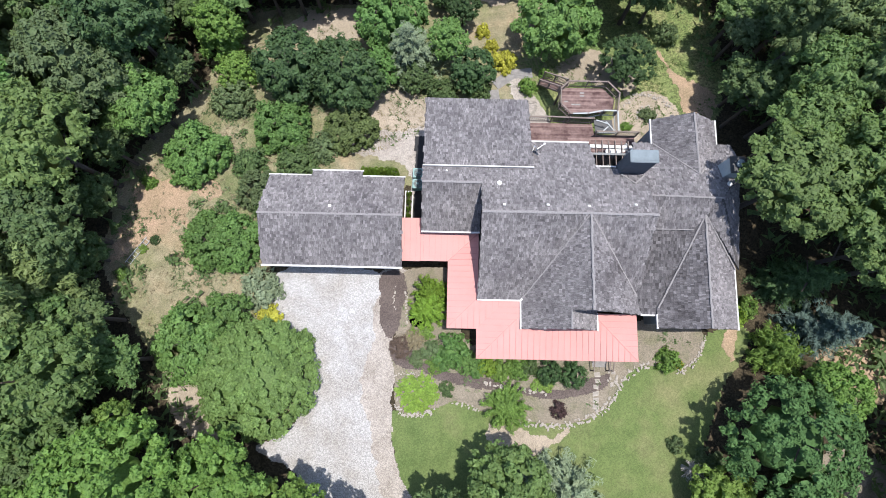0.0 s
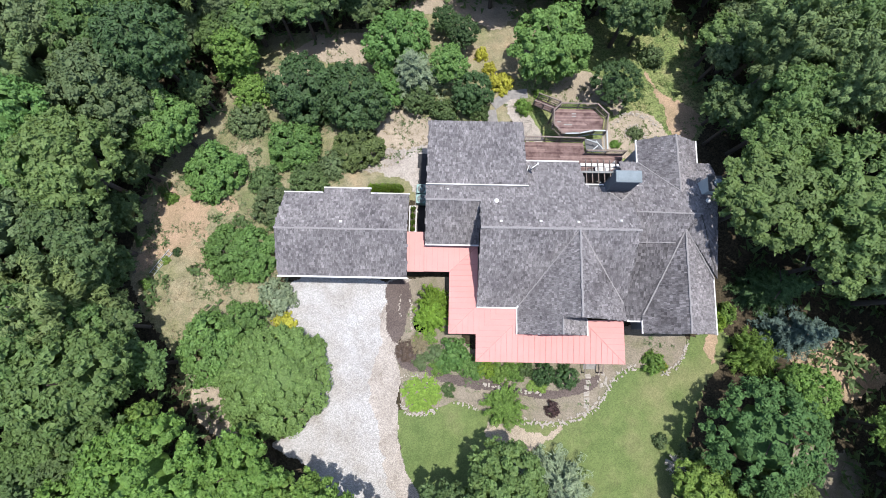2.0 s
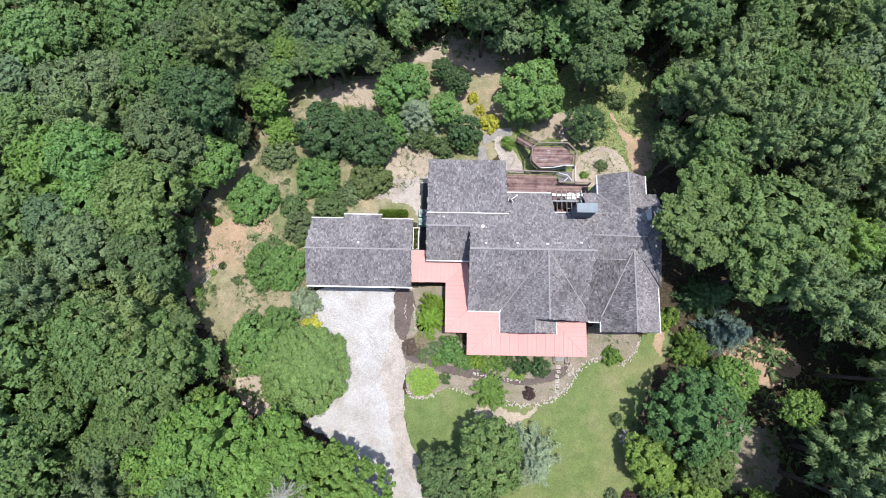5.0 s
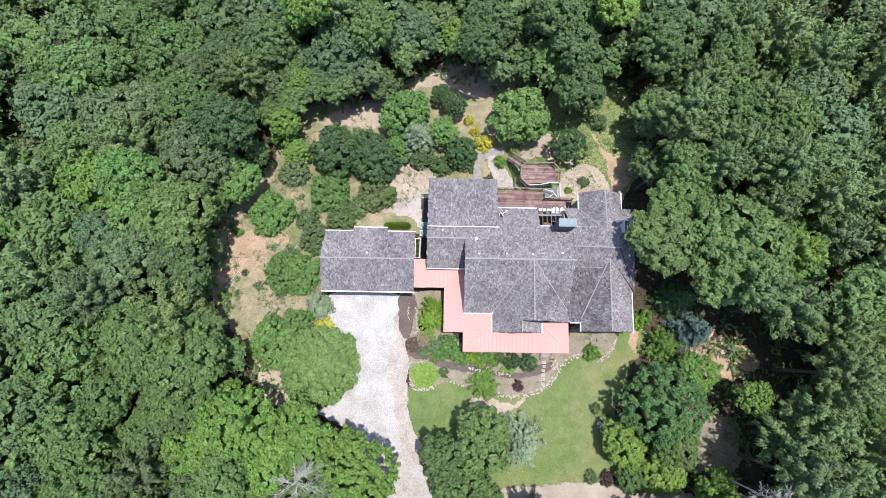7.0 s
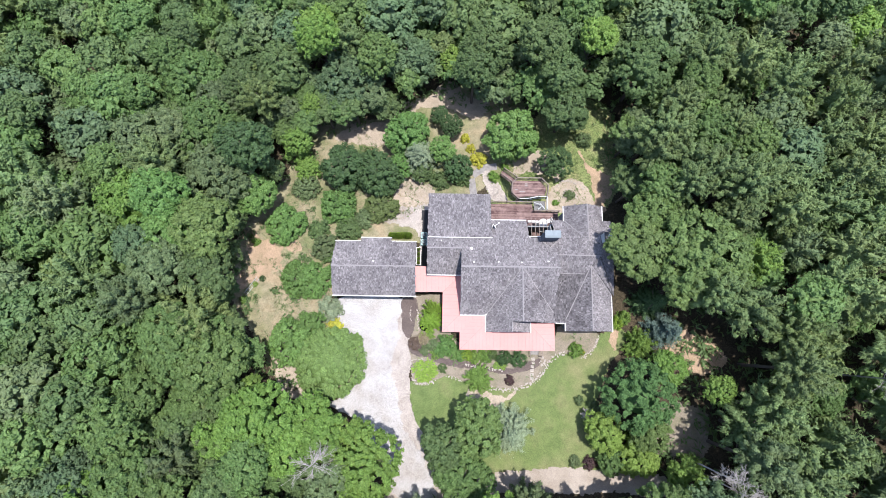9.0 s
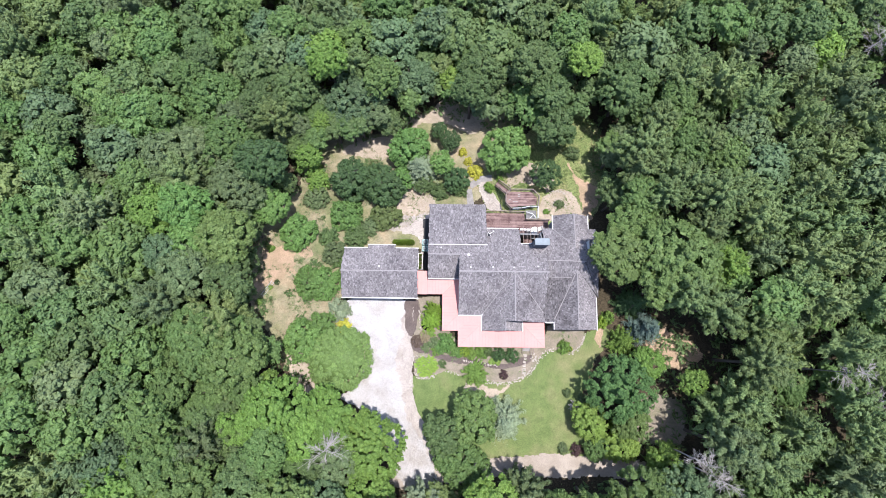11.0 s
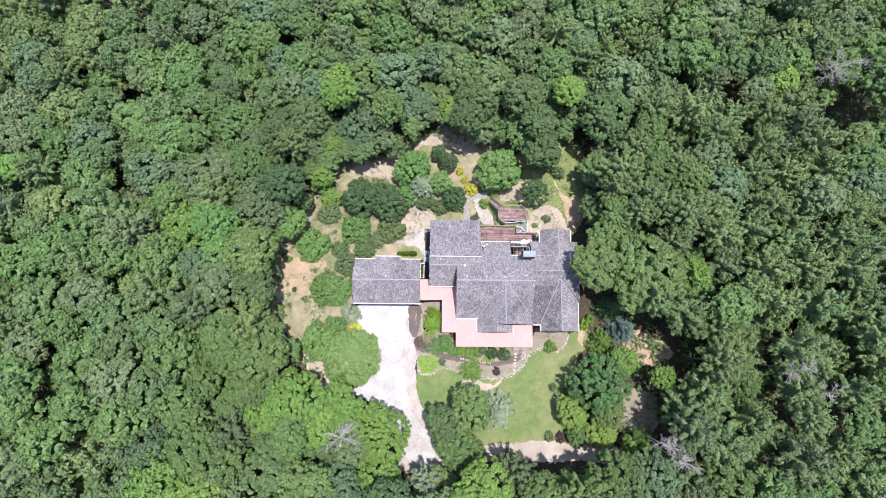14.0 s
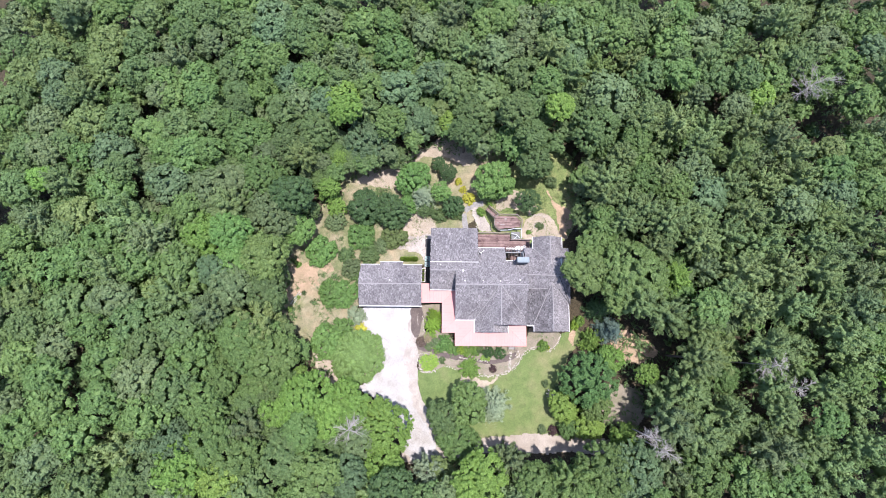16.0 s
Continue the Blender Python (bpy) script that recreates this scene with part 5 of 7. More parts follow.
tube(bm, (0, 0, -0.1), (0, 0, 0.55), 0.025, 0.025, 8)
part("mast", bm, M_PALE, dish)
bm = bmesh.new()
N = 18
rings = []
for k in range(5):
    rr_ = 0.31 * k / 4
    rings.append([bm.verts.new((rr_ * 0.85 * math.cos(a * 2 * math.pi / N), rr_ * math.sin(a * 2 * math.pi / N), 0.35 * rr_ * rr_)) for a in range(N)] if k else [bm.verts.new((0, 0, 0))])
for a in range(N):
    bm.faces.new((rings[0][0], rings[1][a], rings[1][(a + 1) % N]))
    for k in range(1, 4):
        bm.faces.new((rings[k][a], rings[k + 1][a], rings[k + 1][(a + 1) % N], rings[k][(a + 1) % N]))
bmesh.ops.solidify(bm, geom=bm.faces[:], thickness=0.015)
bmesh.ops.transform(bm, matrix=pose(0, 0, 0.6, 0, 70, 35), verts=bm.verts)
part("reflector", bm, M_WHITE, dish)
bm = bmesh.new()
tube(bm, (0, 0, 0.5), (0.5, 0.35, 0.62), 0.03, 0.025, 6)
tube(bm, (-0.16, 0.2, 0.62), (-0.3, -0.25, 0.1), 0.03, 0.03, 6)
box(bm, 0.45, 0.57, 0.3, 0.42, 0.58, 0.68)
part("feed_arm", bm, M_WHITE, dish)


def air_unit(x, y, turn):
    z0 = float(land(x, y))
    u = thing("air_conditioner", "teal-grey outdoor air conditioning unit beside the wall", "air conditioner", (x, y, z0 + 0.06), "air conditioning units")
    bm = bmesh.new()
    box(bm, -0.4, 0.4, -0.37, 0.37, 0.0, 0.80)
    bmesh.ops.bevel(bm, geom=[e for e in bm.edges], offset=0.03, segments=2, affect="EDGES")
    part("body", bm, M_AC, u)
    bm = bmesh.new()
    ring(bm, 0, 0, 0.801, 0.815, 0.33, 0.33, 24)
    part("fan_opening", bm, M_BLACK, u, "dark round fan opening")
    for r in (0.12, 0.21, 0.29):
        bm = bmesh.new()
        for k in range(24):
            a, b = k * math.pi / 12, (k + 1) * math.pi / 12
            beam(bm, (r * math.cos(a), r * math.sin(a), 0.83), (r * math.cos(b), r * math.sin(b), 0.83), 0.02, 0.012)
        part("grille_ring", bm, M_AC, u)
    bm = bmesh.new()
    ring(bm, 0, 0, 0.816, 0.84, 0.08, 0.07, 12)
    part("hub", bm, M_AC, u)
    bm = bmesh.new()
    box(bm, -0.5, 0.5, -0.45, 0.45, -0.1, 0.0)
    part("pad", bm, M_ROCK, u)


air_unit(-2.0, 12.45, 0)
air_unit(-2.0, 11.55, 0)

# raised white planter beside the link roof
planter = thing("planter", "white raised planter box filled with green plants", "planter", (-2.62, 9.7, 0))
z0 = float(land(-2.6, 9.7))
for x0, x1, y0, y1 in ((-0.3, -0.22, -1.0, 1.2), (0.22, 0.30, -1.0, 0.9), (-0.22, 0.22, -1.0, -0.92), (-0.22, 0.22, 1.1, 1.2)):
    bm = bmesh.new()
    box(bm, x0, x1, y0, y1, z0, z0 + 0.75)
    part("side", bm, M_TRIM, planter)
bm = bmesh.new()
box(bm, -0.218, 0.218, -0.918, 1.098, z0, z0 + 0.6)
part("soil", bm, M_MULCH, planter)

# wooden steps up to the porch
steps = thing("porch_steps", "grey wooden porch steps with side rails", "steps")
for k in range(3):
    bm = bmesh.new()
    box(bm, 10.75, 11.75, -1.5 - 0.28 * k, -1.23 - 0.28 * k, 0.32 - 0.15 * k - 0.05, 0.32 - 0.15 * k)
    part("tread", bm, M_GREYWOOD, steps)
for x in (10.7, 11.8, 12.05):
    bm = bmesh.new()
    beam(bm, (x, -1.2, 1.1), (x, -2.05, 0.75), 0.06, 0.06)
    part("handrail", bm, M_RAIL, steps)
    for y, h in ((-1.25, 1.06), (-2.0, 0.75)):
        bm = bmesh.new()
        box(bm, x - 0.04, x + 0.04, y - 0.04, y + 0.04, 0.05, h)
        part("post", bm, M_RAIL, steps)
floor = thing("porch_floor", "grey boarded porch floor under the metal roof", "porch")
bm = bmesh.new()
box(bm, 2.7, 13.0, -1.15, 1.05, 0.1, 0.32)
part("floor_front", bm, M_GREYWOOD, floor)
bm = bmesh.new()
box(bm, 0.6, 2.68, 0.9, 7.4, 0.1, 0.32)
part("floor_side", bm, M_GREYWOOD, floor)

# ladder lying in the grass
ladder = thing("ladder", "pale aluminium ladder lying flat in the dry grass", "ladder", (-22.9, 5.95, float(land(-22.9, 5.95)) + 0.08))
ladder.rotation_euler = (0, 0, math.atan2(1.5, 1.05))
for s in (-0.2, 0.2):
    bm = bmesh.new()
    beam(bm, (-1.2, s, 0.04), (1.2, s, 0.04), 0.03, 0.07)
    part("stile", bm, M_PALE, ladder)
for k in range(8):
    bm = bmesh.new()
    tube(bm, (-1.05 + 0.3 * k, -0.2, 0.04), (-1.05 + 0.3 * k, 0.2, 0.04), 0.018, 0.018, 6)
    part("rung", bm, M_PALE, ladder)

# boardwalk behind the house
walkway = thing("boardwalk", "weathered grey plank walkway curving behind the house", "walkway")
for k, (a, b) in enumerate((((4.26, 17.65), (3.92, 20.50)), ((4.09, 20.95), (5.46, 22.06)), ((5.46, 22.06), (7.26, 22.34)))):
    a, b = Vector(a), Vector(b)
    side = (b - a).normalized().orthogonal()
    for i in range(6):
        o = side * (i - 2.5) * 0.15
        bm = bmesh.new()
        za, zb = float(land(*a)) + 0.1 + 0.002 * k, float(land(*b)) + 0.1 + 0.002 * k
        beam(bm, (a.x + o.x, a.y + o.y, za), (b.x + o.x, b.y + o.y, zb), 0.14, 0.04)
        part("plank", bm, M_GREYWOOD, walkway)

# ---- stones ----
def rock_mesh(seed):
    rng = random.Random(seed)
    bm = bmesh.new()
    bmesh.ops.create_icosphere(bm, subdivisions=1, radius=0.5)
    for v in bm.verts:
        v.co *= rng.uniform(0.75, 1.15)
        v.co.z *= 0.55
    me = bpy.data.meshes.new("stone")
    bm.to_mesh(me)
    bm.free()
    me.materials.append(M_ROCK)
    return me


ROCKS = [rock_mesh(k) for k in range(5)]


def edging(label, pts, size, closed=False, lift=0.1, rows=1):
    e = thing("stone_edging", label, "stone edging", (0, 0, 0), "stone edgings")
    rr = random.Random(len(pts) * 7 + round(pts[0][0] * 10))
    seq = pts + pts[:1] if closed else pts
    for a, b in zip(seq, seq[1:]):
        a, b = Vector(a), Vector(b)
        n = max(1, round((b - a).length / (size * 0.5)))
        for i in range(n):
            for w in range(rows):
                p = a.lerp(b, (i + rr.uniform(0.2, 0.8)) / n)
                s = size * rr.uniform(0.4, 0.9)
                x, y = p.x + rr.uniform(-0.4, 0.4) * size, p.y + rr.uniform(-0.5, 0.5) * size * (1 + 0.6 * (rows - 1))
                m = pose(x, y, float(land(x, y)) + lift + 0.04, 0, 0, rr.uniform(0, 360)) @ Matrix.Diagonal((s * rr.uniform(0.8, 1.5), s * rr.uniform(0.5, 0.9), s * 0.7, 1))
                piece("stone", rr.choice(ROCKS), e, m)


edging("pale field stones edging a raised bed by the mulch walk", [(3.0, -2.95), (3.9, -3.1), (4.9, -3.25), (5.7, -3.4), (6.6, -3.6), (7.5, -3.75)], 0.4)
edging("pale field stones round the low green bed", [(-3.2, -2.6), (-2.4, -2.45), (-1.6, -2.7), (-1.0, -2.95)], 0.26)
edging("pale field stones round the low green bed", [(-3.05, -4.4), (-2.7, -5.2), (-1.9, -5.45), (-0.9, -5.2), (-0.3, -4.85)], 0.27, rows=2)
edging("pale field stones along the lawn", [(0.8, -4.4), (2.1, -4.65), (2.9, -5.0)], 0.26)
edging("pale field stones along the lawn", [(5.3, -5.4), (6.4, -5.7), (7.4, -5.82), (8.4, -5.8), (9.6, -5.6), (10.5, -5.2), (11.4, -4.8), (12.1, -3.95), (12.8, -2.95), (13.4, -2.2), (13.9, -1.85), (14.9, -1.55)], 0.30, rows=2)
edging("pale field stones along the lawn", [(16.7, -1.95), (17.2, -1.85), (17.9, -1.45), (18.4, -0.8), (18.7, -0.2), (18.85, 0.4)], 0.27, rows=2)
edging("ring of pale stones round a small bed", [(11.85, -2.35), (12.2, -2.1), (12.55, -2.45), (12.45, -2.95), (12.05, -2.95)], 0.38, True)
edging("pale stones beside the garden pond", [(-2.55, 3.4), (-2.6, 2.6), (-2.55, 1.8), (-2.45, 1.0)], 0.26)
edging("pale stones round the circular bed behind the house", [(14.81, 19.29), (15.57, 20.17), (16.63, 20.39), (17.87, 19.96), (18.67, 19.19)], 0.28, rows=2)
edging("pale stones round the circular bed behind the house", [(15.59, 17.97), (15.94, 18.96), (16.68, 19.18), (17.28, 18.63), (17.45, 17.87)], 0.26, rows=2)
edging("scattered pale stones beside the deck", [(5.93, 18.31), (6.55, 17.87), (7.29, 18.42), (7.51, 19.19), (6.89, 19.74)], 0.30, rows=2)
edging("scattered pale stones at the drive", [(-3.4, 3.6), (-3.5, 2.6), (-3.3, 1.9)], 0.2)
for x, y, s in ((11.1, -2.3, 0.42), (11.1, -2.72, 0.36), (10.97, -3.15, 0.38), (10.95, -3.6, 0.42), (10.94, -4.05, 0.42), (10.92, -4.5, 0.44)):
    st = thing("stepping_stone", "flat pale stepping stone leading to the porch steps", "stepping stone", (x, y, 0.1), "stepping stones")
    bm = bmesh.new()
    box(bm, -s / 2, s / 2, -s / 2 * 0.8, s / 2 * 0.8, 0, 0.06)
    for v in bm.verts:
        v.co.x += 0.05 * math.sin(7 * x + v.co.y * 9)
        v.co.y += 0.04 * math.sin(5 * y + v.co.x * 8)
    bmesh.ops.bevel(bm, geom=[e for e in bm.edges], offset=0.02, segments=1, affect="EDGES")
    part("slab", bm, M_ROCK, st)
pond = thing("garden_pond", "small dark garden pond beside a bright shrub", "pond", (-1.75, 1.35, 0.125))
bm = bmesh.new()
vs = [bm.verts.new((0.55 * math.cos(k * 0.5236), 0.75 * math.sin(k * 0.5236) * (1.1 if k < 6 else 0.8), 0)) for k in range(12)]
f = bm.faces.new(vs)
bmesh.ops.solidify(bm, geom=[f], thickness=0.02)
part("water", bm, M_POND, pond)

# bleached bare boards on the lower deck
for x, y, w in ((10.63, 19.10, 0.34), (10.62, 18.86, 0.34), (9.37, 18.37, 0.34), (10.12, 18.13, 0.7)):
    bm = bmesh.new()
    box(bm, x - w / 2, x + w / 2, y - 0.06, y + 0.06, -0.092, -0.088)
    part("bare_board", bm, M_GREYWOOD, deck, "bleached bare grey board")

# trees behind the garage and the house
YARD = "trees in the yard"
tree("broad", "yard", -19.3, 13.7, 2.86, 1.2, group=YARD)
tree("broad", "yard", -17.2, 6.7, 2.52, 1.7, group=YARD)
tree("broad", "yard", -15.0, 6.7, 2.51, 1.9, group=YARD)
tree("broad", "dark", -12.2, 20.8, 3.39, 2.4, group=YARD)
tree("broad", "yard", -5.9, 21.2, 2.16, 0.7, group=YARD)
tree("shrub", "mid", -13.1, 9.3, 1.22, 0.4)
tree("shrub", "oak", -15.1, 13.1, 1.52, 0.2)
tree("shrub", "grey", -9.7, 14.6, 1.44, -0.4)
tree("broad", "dark", -7.9, 20.1, 3.39, 2.6, group=YARD)
tree("broad", "yard", -13.0, 16.2, 2.75, 0.7, group=YARD)
tree("broad", "fresh", -7.5, 16.3, 2.45, 0.5, group=YARD)
tree("broad", "bright", -18.5, 24.0, 2.18, 0.4, group=YARD)
tree("broad", "bright", -17.1, 21.2, 1.85, -0.2, group=YARD)
tree("broad", "grey", -17.3, 18.7, 1.95, -0.4, group=YARD)
tree("spruce", "silver", -3.0, 22.6, 3.51, 2.9, group=YARD)
tree("broad", "yard", -0.0, 23.7, 1.86, 1.1, group=YARD)
tree("broad", "yard", -4.5, 25.9, 3.42, 1.8, group=YARD)
tree("broad", "dark", 2.1, 21.4, 2.06, 0.6, group=YARD)
tree("shrub", "oak", -0.2, 19.9, 1.46, -1.1)
tree("shrub", "oak", 2.8, 20.2, 1.15, -1.3)
tree("broad", "oak", -2.4, 21.0, 1.54, -0.2, group=YARD)
tree("broad", "yard", 8.9, 25.6, 3.83, 2.9, group=YARD)
tree("big_leaf", "dark", 14.4, 22.1, 2.37, 1.5, label="dark green dense layered tree beside the deck", group=YARD)
tree("broad", "oak", 15.2, 27.7, 3.02, 5.2, group=YARD)
tree("broad", "dark", 1.3, 27.2, 1.66, 0.1, group=YARD)
tree("broad", "dark", -0.3, 29.1, 1.38, -1.0, group=YARD)
tree("shrub", "grey", 18.8, 26.2, 1.27, -1.8)
tree("shrub", "yellow", 3.1, 26.3, 0.74, -2.6)
tree("shrub", "yellow", 4.9, 23.1, 1.26, -1.9)
tree("shrub", "yellow", 3.8, 24.8, 0.74, -2.6)
tree("shrub", "bright", 6.8, 20.7, 0.89, -1.6)
tree("shrub", "bright", 8.3, 22.1, 0.63, -2.3)
tree("broad", "grey", -14.1, 10.7, 1.92, 0.9, group=YARD)
tree("broad", "oak", -11.5, 13.0, 1.73, 0.5, group=YARD)

# beside the driveway
tree("shrub", "silver", -13.0, 3.1, 1.75, 1.3, label="grey-green rounded shrub beside the garage")
tree("shrub", "yellow", -12.2, 0.95, 1.3, 1.0)
tree("dome", "pale", -12.5, -2.8, 4.6, 3.6, label="broad low domed green tree beside the driveway", group=YARD)
tree("broad", "yard", -17.2, -0.6, 3.1, 3.4, group=YARD)
tree("broad", "yard", -14.9, 1.3, 1.9, 2.8, group=YARD)
tree("broad", "pale", -14.6, -4.8, 2.0, 2.5, group=YARD)

# edge of the woods, east side
WOODS = "trees at the edge of the woods"
tree("broad", "spring", 21.0, 9.6, 3.7, 10.8, 3.4, group=WOODS, label="spreading broadleaf tree leaning over the house roof")
tree("broad", "spring", 27.4, 9.0, 5.3, 12.2, 5.0, group=WOODS, label="large spreading broadleaf tree beside the house")
tree("broad", "spring", 25.6, 5.6, 2.6, 10.0, 2.6, group=WOODS)
tree("broad", "spring", 22.6, 13.6, 2.7, 9.6, group=WOODS)
tree("broad", "mid", 24.4, 16.6, 3.0, 9.8, group=WOODS)
tree("pine", "lime", 33.9, 8.8, 2.40, 10.5, group=WOODS, label="yellow-green pine at the edge of the woods")
tree("spruce", "dark", 24.4, 4.4, 2.6, 6.5, label="dark green conifer under the large tree", group=WOODS)
tree("spruce", "teal", 25.8, 1.2, 2.9, 6.2, group=WOODS)
tree("frond", "lime", 23.2, -0.4, 2.0, 2.4, label="golden-green feathery shrub at the lawn's edge")
tree("shrub", "bright", 21.8, 2.6, 1.0, 1.3)
tree("big_leaf", "glossy", 21.7, -5.8, 4.4, 7.4, label="large dark glossy-leaved evergreen tree", group=WOODS)
tree("broad", "lime", 18.3, -10.0, 2.5, 4.5, group=WOODS)
tree("broad", "spring", 23.3, -10.0, 2.4, 4.8, group=WOODS)
tree("shrub", "purple", 17.3, -13.7, 0.9, 1.0, label="dark purple-leaved shrub at the lawn's edge")
tree("shrub", "grey", 15.6, -13.6, 0.8, 0.8, label="pale grey-green shrub at the lawn's edge")
tree("shrub", "grey", 16.3, -6.9, 0.65, 0.9, label="pale grey-green shrub at the lawn's edge")
dead_tree(16.8, -8.3, 1.5, 0.6, 8)
tree("broad", "lime", 22.3, -12.4, 2.9, 3.5, group=WOODS)
tree("broad", "mid", 19.4, -13.2, 1.7, 3.0, group=WOODS)
tree("shrub", "grey", 18.5, -8.2, 1.3, 0.8)
tree("broad", "bright", 25.3, -3.0, 2.3, 5.4, group=WOODS)
tree("broad", "bright", 30.2, -5.0, 1.9, 6.5, group=WOODS)
tree("pine", "pine", 32.6, -8.9, 3.8, 11.0, group=WOODS)
tree("pine", "pine", 31.8, 3.6, 3.6, 13.0, group=WOODS)
tree("pine", "pine", 25.1, 23.5, 3.40, 10.8, group=WOODS)
tree("pine", "pine", 29.3, 18.1, 3.40, 12.8, group=WOODS)

# front lawn
tree("broad", "spring", 4.3, -9.4, 3.4, 7.4, group=WOODS)
tree("broad", "oak", 0.9, -11.4, 2.9, 7.0, group=WOODS)
tree("spruce", "silver", 7.9, -10.0, 3.7, 6.8, group=WOODS)
tree("broad", "mid", 2.8, -14.5, 3.4, 7.0, group=WOODS)
tree("pine", "grey", 10.1, -17.9, 2.9, 4.3, group=WOODS)
tree("broad", "lime", 27.0, -14.3, 2.4, 4.5, group=WOODS)
tree("pine", "silver", -1.5, -18.6, 2.6, 7.0, label="blue-green conifer beside the driveway", group=WOODS)
tree("broad", "bright", -7.2, -18.0, 3.2, 8.5, group=WOODS)

tree("pine", "grey", 9.8, -17.1, 3.1, 10.5, group=WOODS)
tree("broad", "mid", 13.6, -18.8, 3.1, 10.5, group=WOODS)
# edge of the woods, west and south-west
tree("broad", "bright", -18.4, -8.9, 4.30, 10.6, group=WOODS)
tree("broad", "bright", -13.7, -8.6, 3.0, 7.6, group=WOODS)
tree("broad", "bright", -20.2, -6.2, 2.3, 5.6, group=WOODS)
tree("broad", "bright", -7.5, -12.9, 4.0, 8.6, group=WOODS)
tree("broad", "spring", -25.5, 11.3, 3.80, 10.7, group=WOODS)
tree("broad", "yard", -30.6, 14.8, 3.50, 10.6, group=WOODS)
tree("broad", "oak", -25.2, 6.6, 3.30, 9.3, group=WOODS)
tree("pine", "fresh", -26.3, 1.7, 4.20, 10.5, group=WOODS)
tree("broad", "oak", -23.2, -1.0, 2.4, 6.1, group=WOODS)
tree("broad", "spring", -23.1, -2.8, 3.9, 10.6, group=WOODS)
tree("broad", "yard", -22.0, 16.6, 2.70, 4.6, group=WOODS)
tree("broad", "dark", -22.4, 21.1, 3.60, 9.1, group=WOODS)

tree("broad", "bright", -12.3, -10.4, 3.0, 8.2, group=WOODS)
tree("broad", "bright", -9.6, -10.6, 2.6, 6.5, group=WOODS)
tree("broad", "bright", -15.8, -11.6, 3.20, 9.0, group=WOODS)
tree("broad", "grey", -11.2, -14.4, 2.8, 8.0, group=WOODS)
for x, y, r, top in ((-24.8, 9.4, 1.8, 3.6), (-24.6, 13.2, 1.7, 3.2), (-25.0, 5.2, 1.8, 3.4), (-23.2, 17.2, 1.7, 2.8), (-24.2, 2.0, 1.7, 4.0), (-20.6, 20.0, 1.6, 2.6), (-18.8, 26.4, 1.5, 2.4)):
    tree("broad", "oak", x, y, r, top, group=WOODS)

tree("broad", "mid", -26.6, -6.6, 2.60, 6.5, group=WOODS)
tree("broad", "oak", -24.6, -8.6, 2.50, 6.0, group=WOODS)
tree("broad", "bright", -23.6, -11.0, 2.80, 7.0, group=WOODS)
tree("broad", "mid", -31.8, -3.2, 2.60, 7.0, group=WOODS)
tree("broad", "oak", -33.6, 2.2, 2.60, 7.0, group=WOODS)
tree("broad", "mid", -30.6, 1.0, 2.40, 6.5, group=WOODS)
tree("broad", "mid", 41.2, -5.2, 2.6, 7.0, group=WOODS)
tree("broad", "mid", 34.2, 5.2, 2.4, 7.0, group=WOODS)

tree("pine", "grey", -26.6, -12.4, 3.2, 10.5, group=WOODS)
tree("broad", "mid", -30.6, -6.4, 2.6, 9.0, group=WOODS)
dead_tree(-12.3, -12.5, 10.5, 2.0, 1)
dead_tree(44.8, -3.4, 14.0, 1.6, 2)
dead_tree(48.2, -6.3, 13.0, 1.2, 3)
dead_tree(28.3, -13.0, 13.0, 1.3, 4)
dead_tree(59.4, 40.3, 7.5, 3.0, 5)
dead_tree(29.8, -14.6, 12.5, 1.4, 6)

# edge of the woods behind the house
tree("broad", "blue", -4.2, 35.0, 3.6, 3.8, group=WOODS)
tree("broad", "bright", -14.8, 34.8, 2.90, 8.9, group=WOODS)
tree("broad", "bright", -16.4, 28.5, 1.60, 3.0, group=WOODS)
tree("broad", "bright", -18.3, 24.3, 2.10, 2.3, group=WOODS)
tree("broad", "lime", 1.3, 35.4, 1.80, 2.3, group=WOODS)
tree("broad", "oak", 5.2, 35.4, 3.6, 6.0, group=WOODS)
tree("broad", "oak", 11.7, 35.0, 3.20, 8.5, group=WOODS)
tree("broad", "oak", 14.3, 31.5, 2.90, 6.7, group=WOODS)
tree("broad", "oak", 17.0, 27.9, 1.80, 1.4, group=WOODS)
tree("broad", "lime", 18.4, 35.8, 2.50, 7.8, group=WOODS)

# the woods around
CLEAR = np.array([(-24.9, 3.6), (-25.0, 13.0), (-21.0, 20.0), (-17.5, 26.9), (-7.0, 28.9), (-0.1, 32.9), (5.9, 30.9), (11.9, 29.9), (15.9, 30.9), (21.9, 28.9), (22.9, 20.9), (20.9, 15.0), (20.8, 0.1), (24.8, -2.8),
                  (22.8, -13.7), (26.7, -14.7), (26.7, -18.1), (5.9, -18.3), (-6.0, -18.7), (-11.9, -9.7), (-16.9, -5.8), (-19.9, -0.9)])
WOOD_LABELS = "trees of the woods"
FAR = []


def wood(kind, leaf, x, y, r, top):
    """A tall tree of the woods: a thing near the clearing, part of the far woods beyond."""
    if leaf == "oak" and math.sin(x * 3.1 + y * 1.3) > 0.3:
        leaf = "mid"
    if kind == "pine":
        top += 1.6 * math.sin(x * 2.3 + y * 1.7)
        r *= 0.86
    if abs(x) < 36 and -20 < y < 36:
        tree("broad_far" if kind == "broad" else kind, leaf, x, y, r, top, group=WOOD_LABELS)
    else:
        FAR.append((kind if kind != "spruce" else "pine", leaf, x, y, r, top, 0.0))


# tall trees of the woods, from the clearing outwards
wood("broad", "bright", 5.5, -18.5, 4.0, 12.5)
